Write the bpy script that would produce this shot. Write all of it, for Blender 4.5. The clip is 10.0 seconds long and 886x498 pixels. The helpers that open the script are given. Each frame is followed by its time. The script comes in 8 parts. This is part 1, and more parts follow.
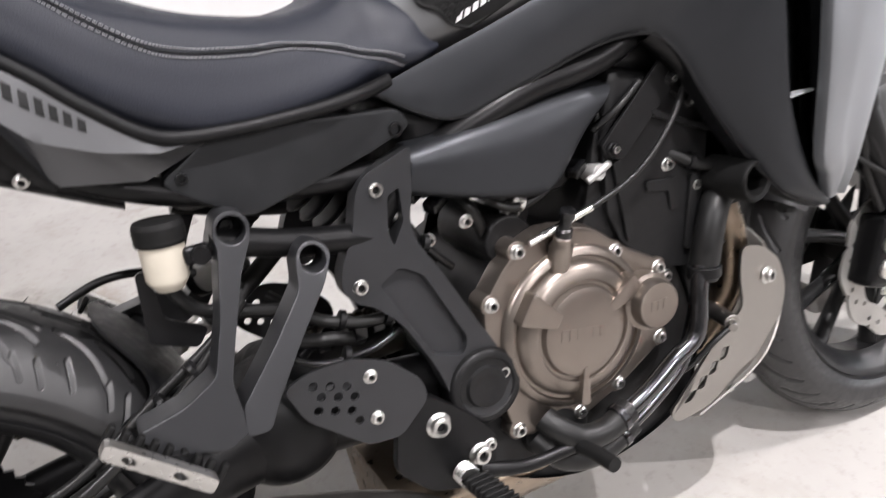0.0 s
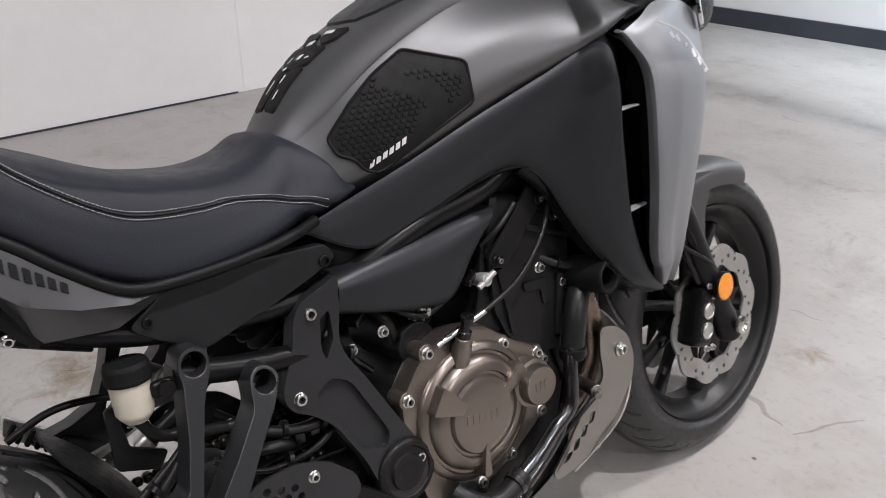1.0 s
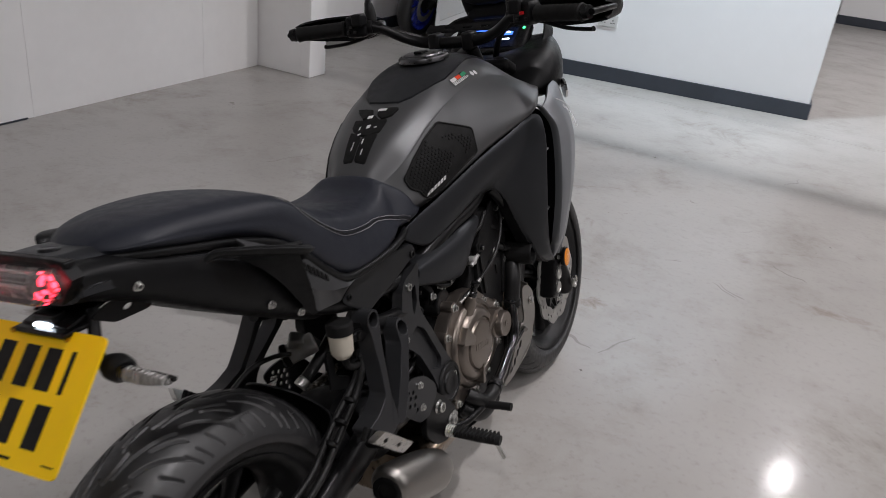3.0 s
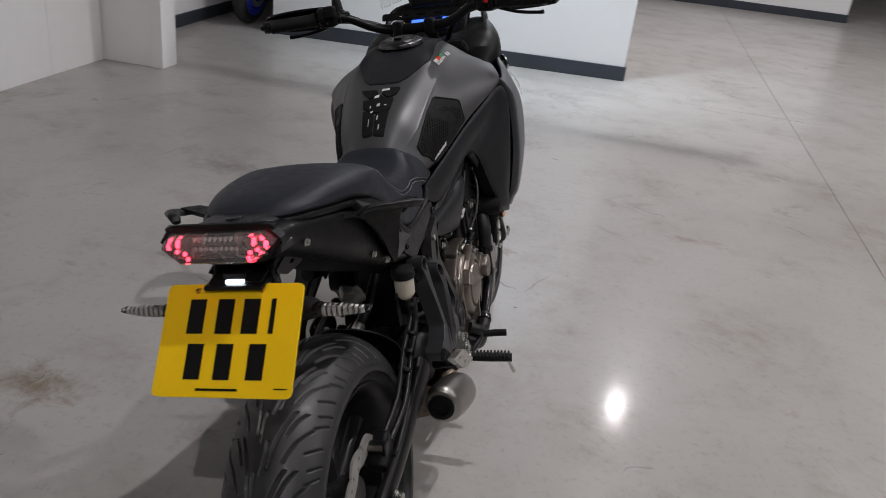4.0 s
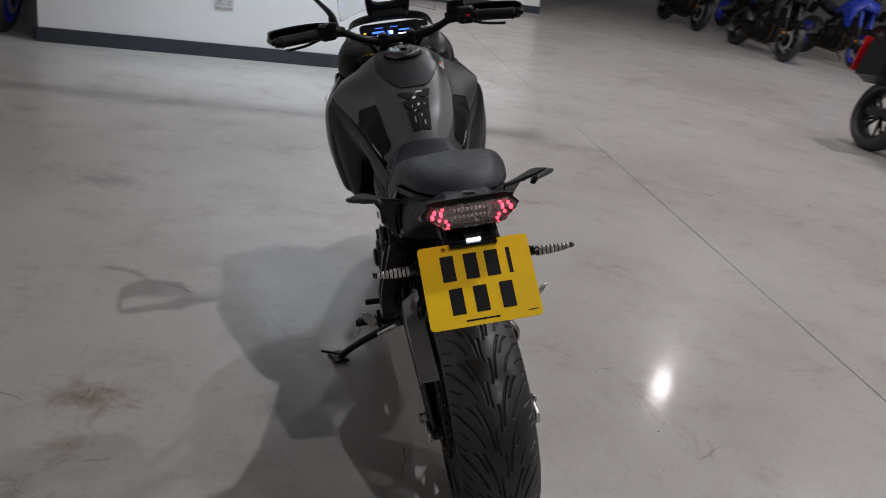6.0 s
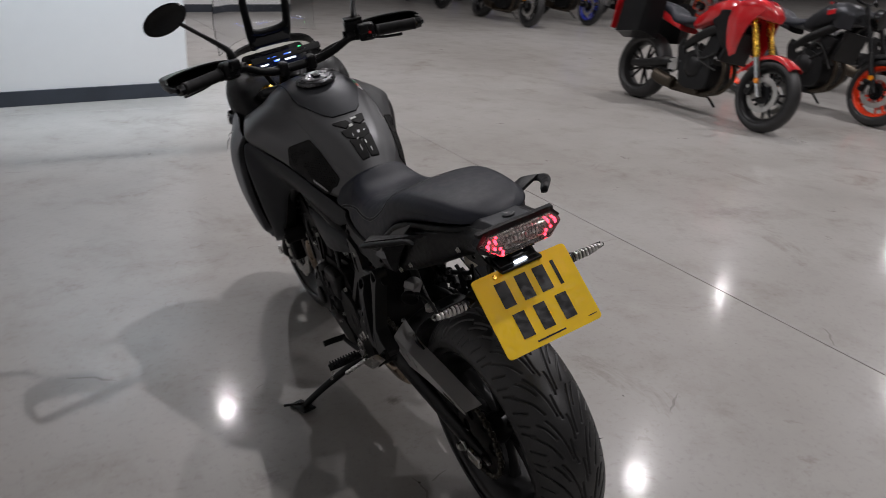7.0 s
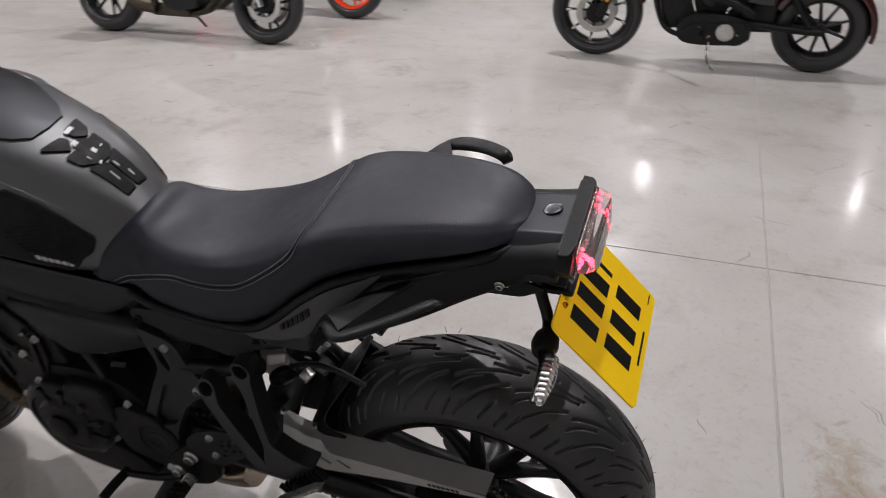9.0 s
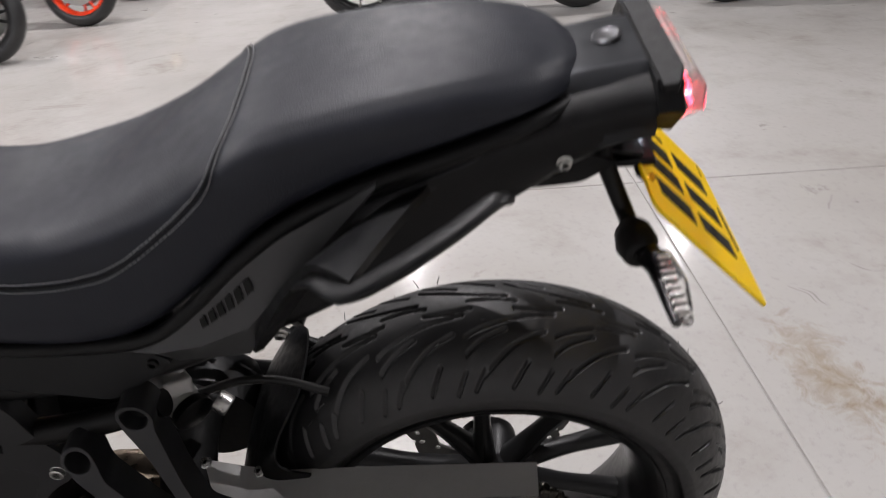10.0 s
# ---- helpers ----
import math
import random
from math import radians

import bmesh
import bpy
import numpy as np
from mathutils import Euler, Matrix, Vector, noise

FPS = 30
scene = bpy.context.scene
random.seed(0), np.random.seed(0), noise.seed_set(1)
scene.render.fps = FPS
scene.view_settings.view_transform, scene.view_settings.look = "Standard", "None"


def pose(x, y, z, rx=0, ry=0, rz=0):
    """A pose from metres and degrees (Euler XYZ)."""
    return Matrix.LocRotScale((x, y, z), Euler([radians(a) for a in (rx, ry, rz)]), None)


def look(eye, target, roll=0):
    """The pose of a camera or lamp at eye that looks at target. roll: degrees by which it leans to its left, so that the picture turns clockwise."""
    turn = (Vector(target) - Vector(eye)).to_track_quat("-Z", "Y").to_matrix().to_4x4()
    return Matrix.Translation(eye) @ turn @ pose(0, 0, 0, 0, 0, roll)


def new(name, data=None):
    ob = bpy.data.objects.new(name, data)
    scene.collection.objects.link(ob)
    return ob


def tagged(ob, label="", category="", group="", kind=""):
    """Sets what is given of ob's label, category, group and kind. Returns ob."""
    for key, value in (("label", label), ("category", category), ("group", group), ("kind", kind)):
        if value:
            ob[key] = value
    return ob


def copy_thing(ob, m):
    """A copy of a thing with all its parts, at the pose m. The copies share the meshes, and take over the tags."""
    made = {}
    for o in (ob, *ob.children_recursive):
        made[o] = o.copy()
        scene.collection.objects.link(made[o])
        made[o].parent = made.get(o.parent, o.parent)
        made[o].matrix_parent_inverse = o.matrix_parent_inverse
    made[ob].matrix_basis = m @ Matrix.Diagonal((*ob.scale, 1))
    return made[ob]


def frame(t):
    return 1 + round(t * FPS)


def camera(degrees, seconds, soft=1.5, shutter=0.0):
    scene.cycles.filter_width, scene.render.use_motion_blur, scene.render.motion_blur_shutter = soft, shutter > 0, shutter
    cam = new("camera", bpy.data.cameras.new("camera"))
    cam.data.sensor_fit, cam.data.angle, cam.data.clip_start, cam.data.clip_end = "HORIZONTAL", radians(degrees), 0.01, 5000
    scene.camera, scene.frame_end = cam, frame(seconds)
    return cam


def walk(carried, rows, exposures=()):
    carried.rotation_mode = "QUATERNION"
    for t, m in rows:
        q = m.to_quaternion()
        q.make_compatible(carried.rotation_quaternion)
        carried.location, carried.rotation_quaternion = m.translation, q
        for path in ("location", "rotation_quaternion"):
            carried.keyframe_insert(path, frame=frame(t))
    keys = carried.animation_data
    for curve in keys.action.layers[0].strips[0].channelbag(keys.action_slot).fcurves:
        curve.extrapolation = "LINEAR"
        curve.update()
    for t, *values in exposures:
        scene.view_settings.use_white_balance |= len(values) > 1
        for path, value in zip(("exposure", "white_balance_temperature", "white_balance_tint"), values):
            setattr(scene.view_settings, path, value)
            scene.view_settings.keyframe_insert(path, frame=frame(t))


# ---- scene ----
# ---- camera and walk ----
cam = camera(57.8, 10.0, 0.65, 0.35)
PATH = [
    (0, (0.6681, 0.0268, 1.0098), (-0.8824, 0.7870, 0.0008), -3.00),
    (0.5, (0.6818, -0.0088, 1.0853), (-0.7902, 0.9785, 0.1588), -1.83),
    (1, (0.6996, -0.1076, 1.1567), (-0.6654, 1.0342, 0.2438), 0.16),
    (1.5, (0.7592, -0.2709, 1.2257), (-0.4981, 1.0007, 0.3301), 2.36),
    (2, (0.7921, -0.4499, 1.3123), (-0.3683, 0.9233, 0.4363), 3.60),
    (2.5, (0.7243, -0.6631, 1.3580), (-0.2668, 0.8436, 0.4933), 4.44),
    (3, (0.6134, -0.9208, 1.3997), (-0.1596, 0.7080, 0.5339), 6.53),
    (3.2, (0.5743, -1.0313, 1.4102), (-0.1354, 0.6252, 0.5427), 6.73),
    (4.3, (0.1764, -1.4698, 1.4254), (-0.0079, 0.3290, 0.5709), 7.26),
    (4.5, (0.1058, -1.5504, 1.4215), (-0.0210, 0.2544, 0.5692), 7.53),
    (5, (-0.0914, -1.7160, 1.4224), (-0.1539, 0.0891, 0.5635), 6.57),
    (5.2, (-0.1882, -1.7445, 1.4233), (-0.1940, 0.0637, 0.5686), 7.08),
    (6.3, (-0.7533, -1.8434, 1.4419), (-0.1860, -0.0809, 0.6858), 8.58),
    (6.5, (-0.8610, -1.8051, 1.4471), (-0.2004, -0.0737, 0.6948), 7.90),
    (7, (-1.1032, -1.5838, 1.4401), (-0.1622, 0.0155, 0.6938), 3.43),
    (7.5, (-1.1981, -1.3191, 1.4028), (-0.0090, 0.1030, 0.6521), 4.03),
    (8, (-1.2539, -1.0278, 1.3996), (0.1724, 0.1386, 0.6216), 5.99),
    (8.5, (-1.3053, -0.7271, 1.3873), (0.3117, 0.1093, 0.5592), 3.61),
    (9, (-1.2068, -0.4973, 1.3291), (0.5025, 0.0622, 0.4544), 0.82),
    (9.5, (-1.0355, -0.3172, 1.2449), (0.7240, -0.0231, 0.3406), -2.10),
    (10, (-0.9272, -0.1847, 1.0616), (0.8660, -0.1508, 0.1765), -4.30),
]
EXPOSURES = [(0.0, 1.50), (0.5, 1.16), (1.0, 0.62), (1.5, 0.38), (2.0, 0.06), (3.0, -0.14), (4.5, -0.22), (5.0, -0.22), (6.5, -0.36), (7.5, -0.30), (8.5, 0.18), (9.0, 0.34), (9.5, 0.42), (10.0, 0.62)]
walk(cam, [(t, look(eye, target, roll)) for t, eye, target, roll in PATH], EXPOSURES)

# ---- light ----
world = bpy.data.worlds.new("world")
world.use_nodes = True
world.node_tree.nodes["Background"].inputs[0].default_value = (0.8, 0.85, 0.9, 1)
world.node_tree.nodes["Background"].inputs[1].default_value = 0.02
scene.world = world
LAMP_HEIGHT, LAMP_POWER = 5.0, 85.0
LAMP_DIM = {(1.25, 0.55): 0.8}  # this lamp is turned down to darken the floor below it
LAMP_X, LAMP_Y = (1.25, 5.5, 11.0, 16.4, 21.2), (-3.85, 0.55, 4.4, 8.1)


# ---- materials ----
def node(tree, kind, **values):
    made = tree.nodes.new(kind)
    for key, value in values.items():
        if key in made.inputs:
            made.inputs[key].default_value = value
    return made


def surface(name, base, rough=0.5, metal=0.0, vary=0.15, scale=6.0, grain=0.0, grain_scale=300.0, coat=0.0, rough_vary=0.1, spec=0.5, tone=None):
    """A procedural surface: broad mottling, finer wear, roughness changes and a fine relief."""
    m = bpy.data.materials.new(name)
    m.use_nodes = True
    t = m.node_tree
    p = t.nodes["Principled BSDF"]
    p.inputs["Metallic"].default_value = metal
    p.inputs["Coat Weight"].default_value = coat
    p.inputs["Specular IOR Level"].default_value = spec
    where = t.nodes.new("ShaderNodeTexCoord")
    big = node(t, "ShaderNodeTexNoise", Scale=scale, Detail=5.0, Roughness=0.6)
    small = node(t, "ShaderNodeTexNoise", Scale=scale * 11, Detail=3.0)
    t.links.new(where.outputs["Object"], big.inputs["Vector"])
    t.links.new(where.outputs["Object"], small.inputs["Vector"])
    mix = t.nodes.new("ShaderNodeMath")
    mix.operation = "MULTIPLY_ADD"
    mix.inputs[1].default_value = 0.4
    t.links.new(small.outputs["Fac"], mix.inputs[0])
    t.links.new(big.outputs["Fac"], mix.inputs[2])
    ramp = t.nodes.new("ShaderNodeMix")
    ramp.data_type = "RGBA"
    low = [c * (1 - vary) for c in base]
    high = [min(1, c * (1 + vary)) for c in (tone or base)]
    ramp.inputs[6].default_value, ramp.inputs[7].default_value = (*low, 1), (*high, 1)
    span = node(t, "ShaderNodeMapRange")
    span.inputs[1].default_value, span.inputs[2].default_value = 0.45, 0.95
    t.links.new(mix.outputs[0], span.inputs[0])
    t.links.new(span.outputs[0], ramp.inputs[0])
    t.links.new(ramp.outputs[2], p.inputs["Base Color"])
    glossy = node(t, "ShaderNodeMapRange")
    glossy.inputs[1].default_value, glossy.inputs[2].default_value = 0.3, 0.7
    glossy.inputs[3].default_value, glossy.inputs[4].default_value = max(0.02, rough - rough_vary), min(1, rough + rough_vary)
    t.links.new(small.outputs["Fac"], glossy.inputs[0])
    t.links.new(glossy.outputs[0], p.inputs["Roughness"])
    if grain:
        fine = node(t, "ShaderNodeTexNoise", Scale=grain_scale, Detail=2.0)
        t.links.new(where.outputs["Object"], fine.inputs["Vector"])
        bump = node(t, "ShaderNodeBump", Strength=grain, Distance=0.002)
        t.links.new(fine.outputs["Fac"], bump.inputs["Height"])
        t.links.new(bump.outputs["Normal"], p.inputs["Normal"])
    return m


def glow(name, color, strength):
    m = bpy.data.materials.new(name)
    m.use_nodes = True
    p = m.node_tree.nodes["Principled BSDF"]
    p.inputs["Base Color"].default_value = (*color, 1)
    p.inputs["Emission Color"].default_value = (*color, 1)
    p.inputs["Emission Strength"].default_value = strength
    return m


def clear(name, color=(1, 1, 1), rough=0.03, ior=1.45):
    m = bpy.data.materials.new(name)
    m.use_nodes = True
    p = m.node_tree.nodes["Principled BSDF"]
    p.inputs["Base Color"].default_value = (*color, 1)
    p.inputs["Transmission Weight"].default_value = 1.0
    p.inputs["Roughness"].default_value = rough
    p.inputs["IOR"].default_value = ior
    return m


def concrete():
    """Power-floated, polished concrete: grey with brown clouds, small stains and a worn sheen."""
    m = bpy.data.materials.new("polished_concrete")
    m.use_nodes = True
    t = m.node_tree
    p = t.nodes["Principled BSDF"]
    where = t.nodes.new("ShaderNodeTexCoord")
    cloud = node(t, "ShaderNodeTexNoise", Scale=0.55, Detail=7.0, Roughness=0.62, Distortion=0.1)
    patch = node(t, "ShaderNodeTexNoise", Scale=2.6, Detail=9.0, Roughness=0.72, Distortion=0.15)
    speck = node(t, "ShaderNodeTexNoise", Scale=40.0, Detail=4.0, Roughness=0.7)
    stain = node(t, "ShaderNodeTexNoise", Scale=1.3, Detail=9.0, Roughness=0.75, Distortion=1.2)
    for n in (cloud, patch, speck, stain):
        t.links.new(where.outputs["Object"], n.inputs["Vector"])

    def ramp(source, stops):
        r = t.nodes.new("ShaderNodeValToRGB")
        while len(r.color_ramp.elements) < len(stops):
            r.color_ramp.elements.new(0.5)
        for e, (at, c) in zip(r.color_ramp.elements, stops):
            e.position, e.color = at, (*c, 1)
        t.links.new(source.outputs["Fac"], r.inputs[0])
        return r

    def blend(kind, a, b, amount):
        x = t.nodes.new("ShaderNodeMix")
        x.data_type, x.blend_type = "RGBA", kind
        x.inputs[0].default_value = amount
        t.links.new(a, x.inputs[6])
        t.links.new(b, x.inputs[7])
        return x.outputs[2]

    base = ramp(cloud, [(0.3, (0.305, 0.289, 0.269)), (0.52, (0.374, 0.361, 0.343)), (0.75, (0.420, 0.411, 0.397))])
    marks = ramp(patch, [(0.28, (0.62, 0.59, 0.54)), (0.40, (0.90, 0.885, 0.865)), (0.50, (1, 1, 1)), (0.75, (1.0, 0.99, 0.97))])
    dots = ramp(speck, [(0.3, (0.80, 0.79, 0.78)), (0.46, (1, 1, 1)), (1.0, (1, 1, 1))])
    dirt = ramp(stain, [(0.30, (0.46, 0.39, 0.31)), (0.41, (1, 1, 1)), (1.0, (1, 1, 1))])
    c = blend("MULTIPLY", base.outputs[0], marks.outputs[0], 0.78)
    c = blend("MULTIPLY", c, dots.outputs[0], 0.7)
    c = blend("MULTIPLY", c, dirt.outputs[0], 0.6)

    def math_node(kind, a, b=None, clamp=False):
        x = t.nodes.new("ShaderNodeMath")
        x.operation, x.use_clamp = kind, clamp
        for slot, value in ((0, a), (1, b)):
            if value is None:
                continue
            if isinstance(value, (int, float)):
                x.inputs[slot].default_value = value
            else:
                t.links.new(value, x.inputs[slot])
        return x.outputs[0]

    def darken(c, amount, color):
        x = t.nodes.new("ShaderNodeMix")
        x.data_type, x.blend_type = "RGBA", "MULTIPLY"
        t.links.new(amount, x.inputs[0])
        t.links.new(c, x.inputs[6])
        x.inputs[7].default_value = (*color, 1)
        return x.outputs[2]

    # old spills and rusty patches, each with its own ragged edge
    blotch = node(t, "ShaderNodeTexNoise", Scale=14.0, Detail=6.0, Roughness=0.75, Distortion=0.8)
    t.links.new(where.outputs["Object"], blotch.inputs["Vector"])
    for x, y, rx, ry, color, much in STAINS:
        put = t.nodes.new("ShaderNodeMapping")
        put.vector_type = "POINT"
        put.inputs["Location"].default_value = (-x / rx, -y / ry, 0)
        put.inputs["Scale"].default_value = (1 / rx, 1 / ry, 0)
        t.links.new(where.outputs["Object"], put.inputs["Vector"])
        size = t.nodes.new("ShaderNodeVectorMath")
        size.operation = "LENGTH"
        t.links.new(put.outputs[0], size.inputs[0])
        ragged = math_node("MULTIPLY_ADD", blotch.outputs["Fac"], 3.2)
        ragged.node.inputs[2].default_value = -0.75
        near = math_node("SUBTRACT", ragged, size.outputs["Value"], True)
        c = darken(c, math_node("MULTIPLY", near, 1.3 * much, True), color)
    # short scuffs and scratches in three directions
    wander = node(t, "ShaderNodeTexNoise", Scale=5.0, Detail=2.0)
    t.links.new(where.outputs["Object"], wander.inputs["Vector"])
    bent = t.nodes.new("ShaderNodeVectorMath")
    bent.operation = "MULTIPLY_ADD"
    bent.inputs[1].default_value = (0.16, 0.16, 0.0)
    t.links.new(wander.outputs["Color"], bent.inputs[0])
    t.links.new(where.outputs["Object"], bent.inputs[2])
    for turn, long, wide, share in ((0.5, 1.6, 26.0, 0.30), (1.9, 1.3, 34.0, 0.25), (2.7, 2.4, 44.0, 0.3)):
        put = t.nodes.new("ShaderNodeMapping")
        put.inputs["Rotation"].default_value = (0, 0, turn)
        t.links.new(bent.outputs[0], put.inputs["Vector"])
        stretch = t.nodes.new("ShaderNodeVectorMath")
        stretch.operation = "MULTIPLY"
        stretch.inputs[1].default_value = (long, wide, 0)
        t.links.new(put.outputs[0], stretch.inputs[0])
        cells = node(t, "ShaderNodeTexVoronoi", Scale=1.0)
        t.links.new(stretch.outputs[0], cells.inputs["Vector"])
        tell = t.nodes.new("ShaderNodeSeparateColor")
        t.links.new(cells.outputs["Color"], tell.inputs[0])
        chosen = math_node("LESS_THAN", tell.outputs[0], share * 0.15)
        slim = math_node("LESS_THAN", cells.outputs["Distance"], 0.13)
        c = darken(c, math_node("MULTIPLY", math_node("MULTIPLY", chosen, slim), 0.42), (0.28, 0.26, 0.24))
    # fine dark grit
    grit = node(t, "ShaderNodeTexVoronoi", Scale=9.0)
    t.links.new(where.outputs["Object"], grit.inputs["Vector"])
    pick = t.nodes.new("ShaderNodeSeparateColor")
    t.links.new(grit.outputs["Color"], pick.inputs[0])
    spot = math_node("MULTIPLY", math_node("LESS_THAN", pick.outputs[1], 0.10), math_node("LESS_THAN", grit.outputs["Distance"], 0.045))
    c = darken(c, math_node("MULTIPLY", spot, 0.8), (0.15, 0.13, 0.11))
    t.links.new(c, p.inputs["Base Color"])
    rough = node(t, "ShaderNodeMapRange")
    rough.inputs[1].default_value, rough.inputs[2].default_value = 0.3, 0.7
    rough.inputs[3].default_value, rough.inputs[4].default_value = 0.42, 0.26
    p.inputs["Specular IOR Level"].default_value = 0.22
    p.inputs["Coat Weight"].default_value = 0.30
    p.inputs["Coat IOR"].default_value = 1.4
    shine = node(t, "ShaderNodeMapRange")
    shine.inputs[1].default_value, shine.inputs[2].default_value = 0.35, 0.65
    shine.inputs[3].default_value, shine.inputs[4].default_value = 0.16, 0.07
    t.links.new(blotch.outputs["Fac"], shine.inputs[0])
    t.links.new(shine.outputs[0], p.inputs["Coat Roughness"])
    t.links.new(patch.outputs["Fac"], rough.inputs[0])
    t.links.new(rough.outputs[0], p.inputs["Roughness"])
    wave = node(t, "ShaderNodeTexNoise", Scale=8.0, Detail=4.0)
    t.links.new(where.outputs["Object"], wave.inputs["Vector"])
    bump = node(t, "ShaderNodeBump", Strength=0.10, Distance=0.004)
    t.links.new(wave.outputs["Fac"], bump.inputs["Height"])
    t.links.new(bump.outputs["Normal"], p.inputs["Normal"])
    ripple = node(t, "ShaderNodeTexNoise", Scale=22.0, Detail=3.0, Roughness=0.6)
    t.links.new(where.outputs["Object"], ripple.inputs["Vector"])
    polish = node(t, "ShaderNodeBump", Strength=0.16, Distance=0.0016)
    t.links.new(ripple.outputs["Fac"], polish.inputs["Height"])
    t.links.new(polish.outputs["Normal"], p.inputs["Coat Normal"])
    return m


# x, y, half sizes, colour it multiplies by, strength
BROWN, RUST, GREY = (0.62, 0.53, 0.43), (0.66, 0.55, 0.42), (0.45, 0.43, 0.41)
STAINS = [(-1.08, 0.22, 0.17, 0.11, BROWN, 0.8), (-1.10, 0.00, 0.09, 0.10, BROWN, 0.6), (-1.43, 0.46, 0.05, 0.035, GREY, 0.8), (-1.17, -0.17, 0.10, 0.06, GREY, 0.6), (-1.46, 0.88, 0.06, 0.03, GREY, 0.5), (0.50, -0.97, 0.30, 0.10, RUST, 0.8), (0.30, -1.05, 0.22, 0.08, RUST, 0.6),
          (-1.39, 2.01, 0.24, 0.12, GREY, 0.5), (0.80, 2.19, 0.18, 0.05, BROWN, 0.6), (0.01, 1.68, 0.07, 0.05, BROWN, 0.8), (-0.08, 0.41, 0.035, 0.03, GREY, 0.9), (-0.58, 0.20, 0.08, 0.07, GREY, 0.4), (1.4, 3.4, 0.5, 0.12, GREY, 0.4), (-0.5, 3.6, 0.6, 0.08, GREY, 0.35), (2.6, 1.4, 0.35, 0.10, GREY, 0.35)]
CONCRETE = concrete()
JOINT = surface("joint_filler", (0.36, 0.35, 0.335), 0.8)
WALL = surface("white_wall_paint", (0.88, 0.875, 0.87), 0.62, vary=0.035, scale=1.2, grain=0.05, grain_scale=60)
DISPLAY = surface("satin_white_panel", (0.82, 0.825, 0.83), 0.38, vary=0.02, scale=1.0)
# for walls out of view: grey kept low so less light bounces back
FAR_WALL = surface("unseen_wall_grey", (0.30, 0.30, 0.30), 0.6, vary=0.06, scale=0.8)
SKIRT = surface("dark_grey_skirting", (0.035, 0.042, 0.055), 0.5, vary=0.2, scale=3)
# for the ceiling out of view: its grey sets the fill light
CEILING = surface("unseen_ceiling_grey", (0.20, 0.20, 0.20), 0.7, vary=0.05, scale=0.5)
STEEL_GREY = surface("painted_steel", (0.30, 0.31, 0.32), 0.5)
PAINT = surface("matt_grey_paint", (0.112, 0.113, 0.116), 0.45, metal=0.68, vary=0.03, scale=3, grain=0.012, grain_scale=900, rough_vary=0.02)
SILVER_PAINT = surface("pale_grey_paint", (0.235, 0.245, 0.26), 0.42, metal=0.45, vary=0.03, scale=3, rough_vary=0.02)
FRAME_COVER = surface("satin_black_cover", (0.020, 0.021, 0.0225), 0.42, metal=0.4, vary=0.08, scale=4, grain=0.04, grain_scale=700, rough_vary=0.05, spec=0.3)
PANEL = surface("dark_matt_panel", (0.036, 0.038, 0.042), 0.42, metal=0.6, vary=0.08, scale=4, grain=0.03, grain_scale=700, rough_vary=0.06, spec=0.25)
PLASTIC = surface("black_moulded_plastic", (0.0042, 0.0044, 0.005), 0.44, vary=0.2, scale=8, grain=0.12, grain_scale=900, spec=0.24)
GLOSS = surface("gloss_black_plastic", (0.005, 0.005, 0.0055), 0.22, vary=0.1, rough_vary=0.05, spec=0.4)
METAL_BLACK = surface("black_coated_metal", (0.010, 0.010, 0.0105), 0.34, metal=0.4, vary=0.15, scale=9, grain=0.05, grain_scale=500, spec=0.28, rough_vary=0.025)
RIM_BLACK = surface("black_painted_rim", (0.012, 0.012, 0.0125), 0.36, vary=0.1, scale=9, rough_vary=0.05, spec=0.3)
ENGINE_BLACK = surface("engine_black", (0.016, 0.016, 0.0165), 0.42, metal=0.45, vary=0.25, scale=12, grain=0.1, grain_scale=350, spec=0.35, rough_vary=0.025)
CAST_GREY = surface("cast_grey_bracket", (0.042, 0.043, 0.046), 0.36, metal=0.6, vary=0.04, scale=8, grain=0.0, grain_scale=600, rough_vary=0.025)
BRONZE = surface("bronze_engine_cover", (0.235, 0.205, 0.18), 0.33, metal=0.9, vary=0.03, scale=9, grain=0.03, grain_scale=500, rough_vary=0.025)
SEAT = surface("black_seat_vinyl", (0.0165, 0.0186, 0.0262), 0.48, vary=0.12, scale=5, grain=0.16, grain_scale=520, rough_vary=0.06, spec=0.30)
TAIL_PAINT = surface("dark_grey_panel", (0.072, 0.073, 0.076), 0.42, metal=0.6, vary=0.05, scale=4, grain=0.03, grain_scale=700, rough_vary=0.04)
CAP_METAL = surface("filler_cap_metal", (0.11, 0.11, 0.115), 0.33, metal=1.0, vary=0.05)
GUARD_ALLOY = surface("dull_alloy", (0.47, 0.465, 0.455), 0.42, metal=0.40, vary=0.08, scale=14, grain=0.04, grain_scale=260)
STITCH = surface("grey_stitching", (0.26, 0.26, 0.27), 0.8)
RUBBER = surface("tyre_rubber", (0.0145, 0.0145, 0.0152), 0.47, vary=0.3, scale=10, grain=0.06, grain_scale=240, rough_vary=0.10, spec=0.60)
SOFT_RUBBER = surface("black_rubber", (0.005, 0.005, 0.005), 0.62, vary=0.15, grain=0.1, spec=0.25)
HOSE = surface("rubber_hose", (0.009, 0.009, 0.009), 0.42, vary=0.15, spec=0.35)
ZINC = surface("zinc_plated_bolt", (0.62, 0.62, 0.60), 0.28, metal=1.0, vary=0.1)
ALLOY = surface("brushed_alloy", (0.60, 0.59, 0.57), 0.34, metal=1.0, vary=0.1, scale=14, grain=0.05, grain_scale=260)
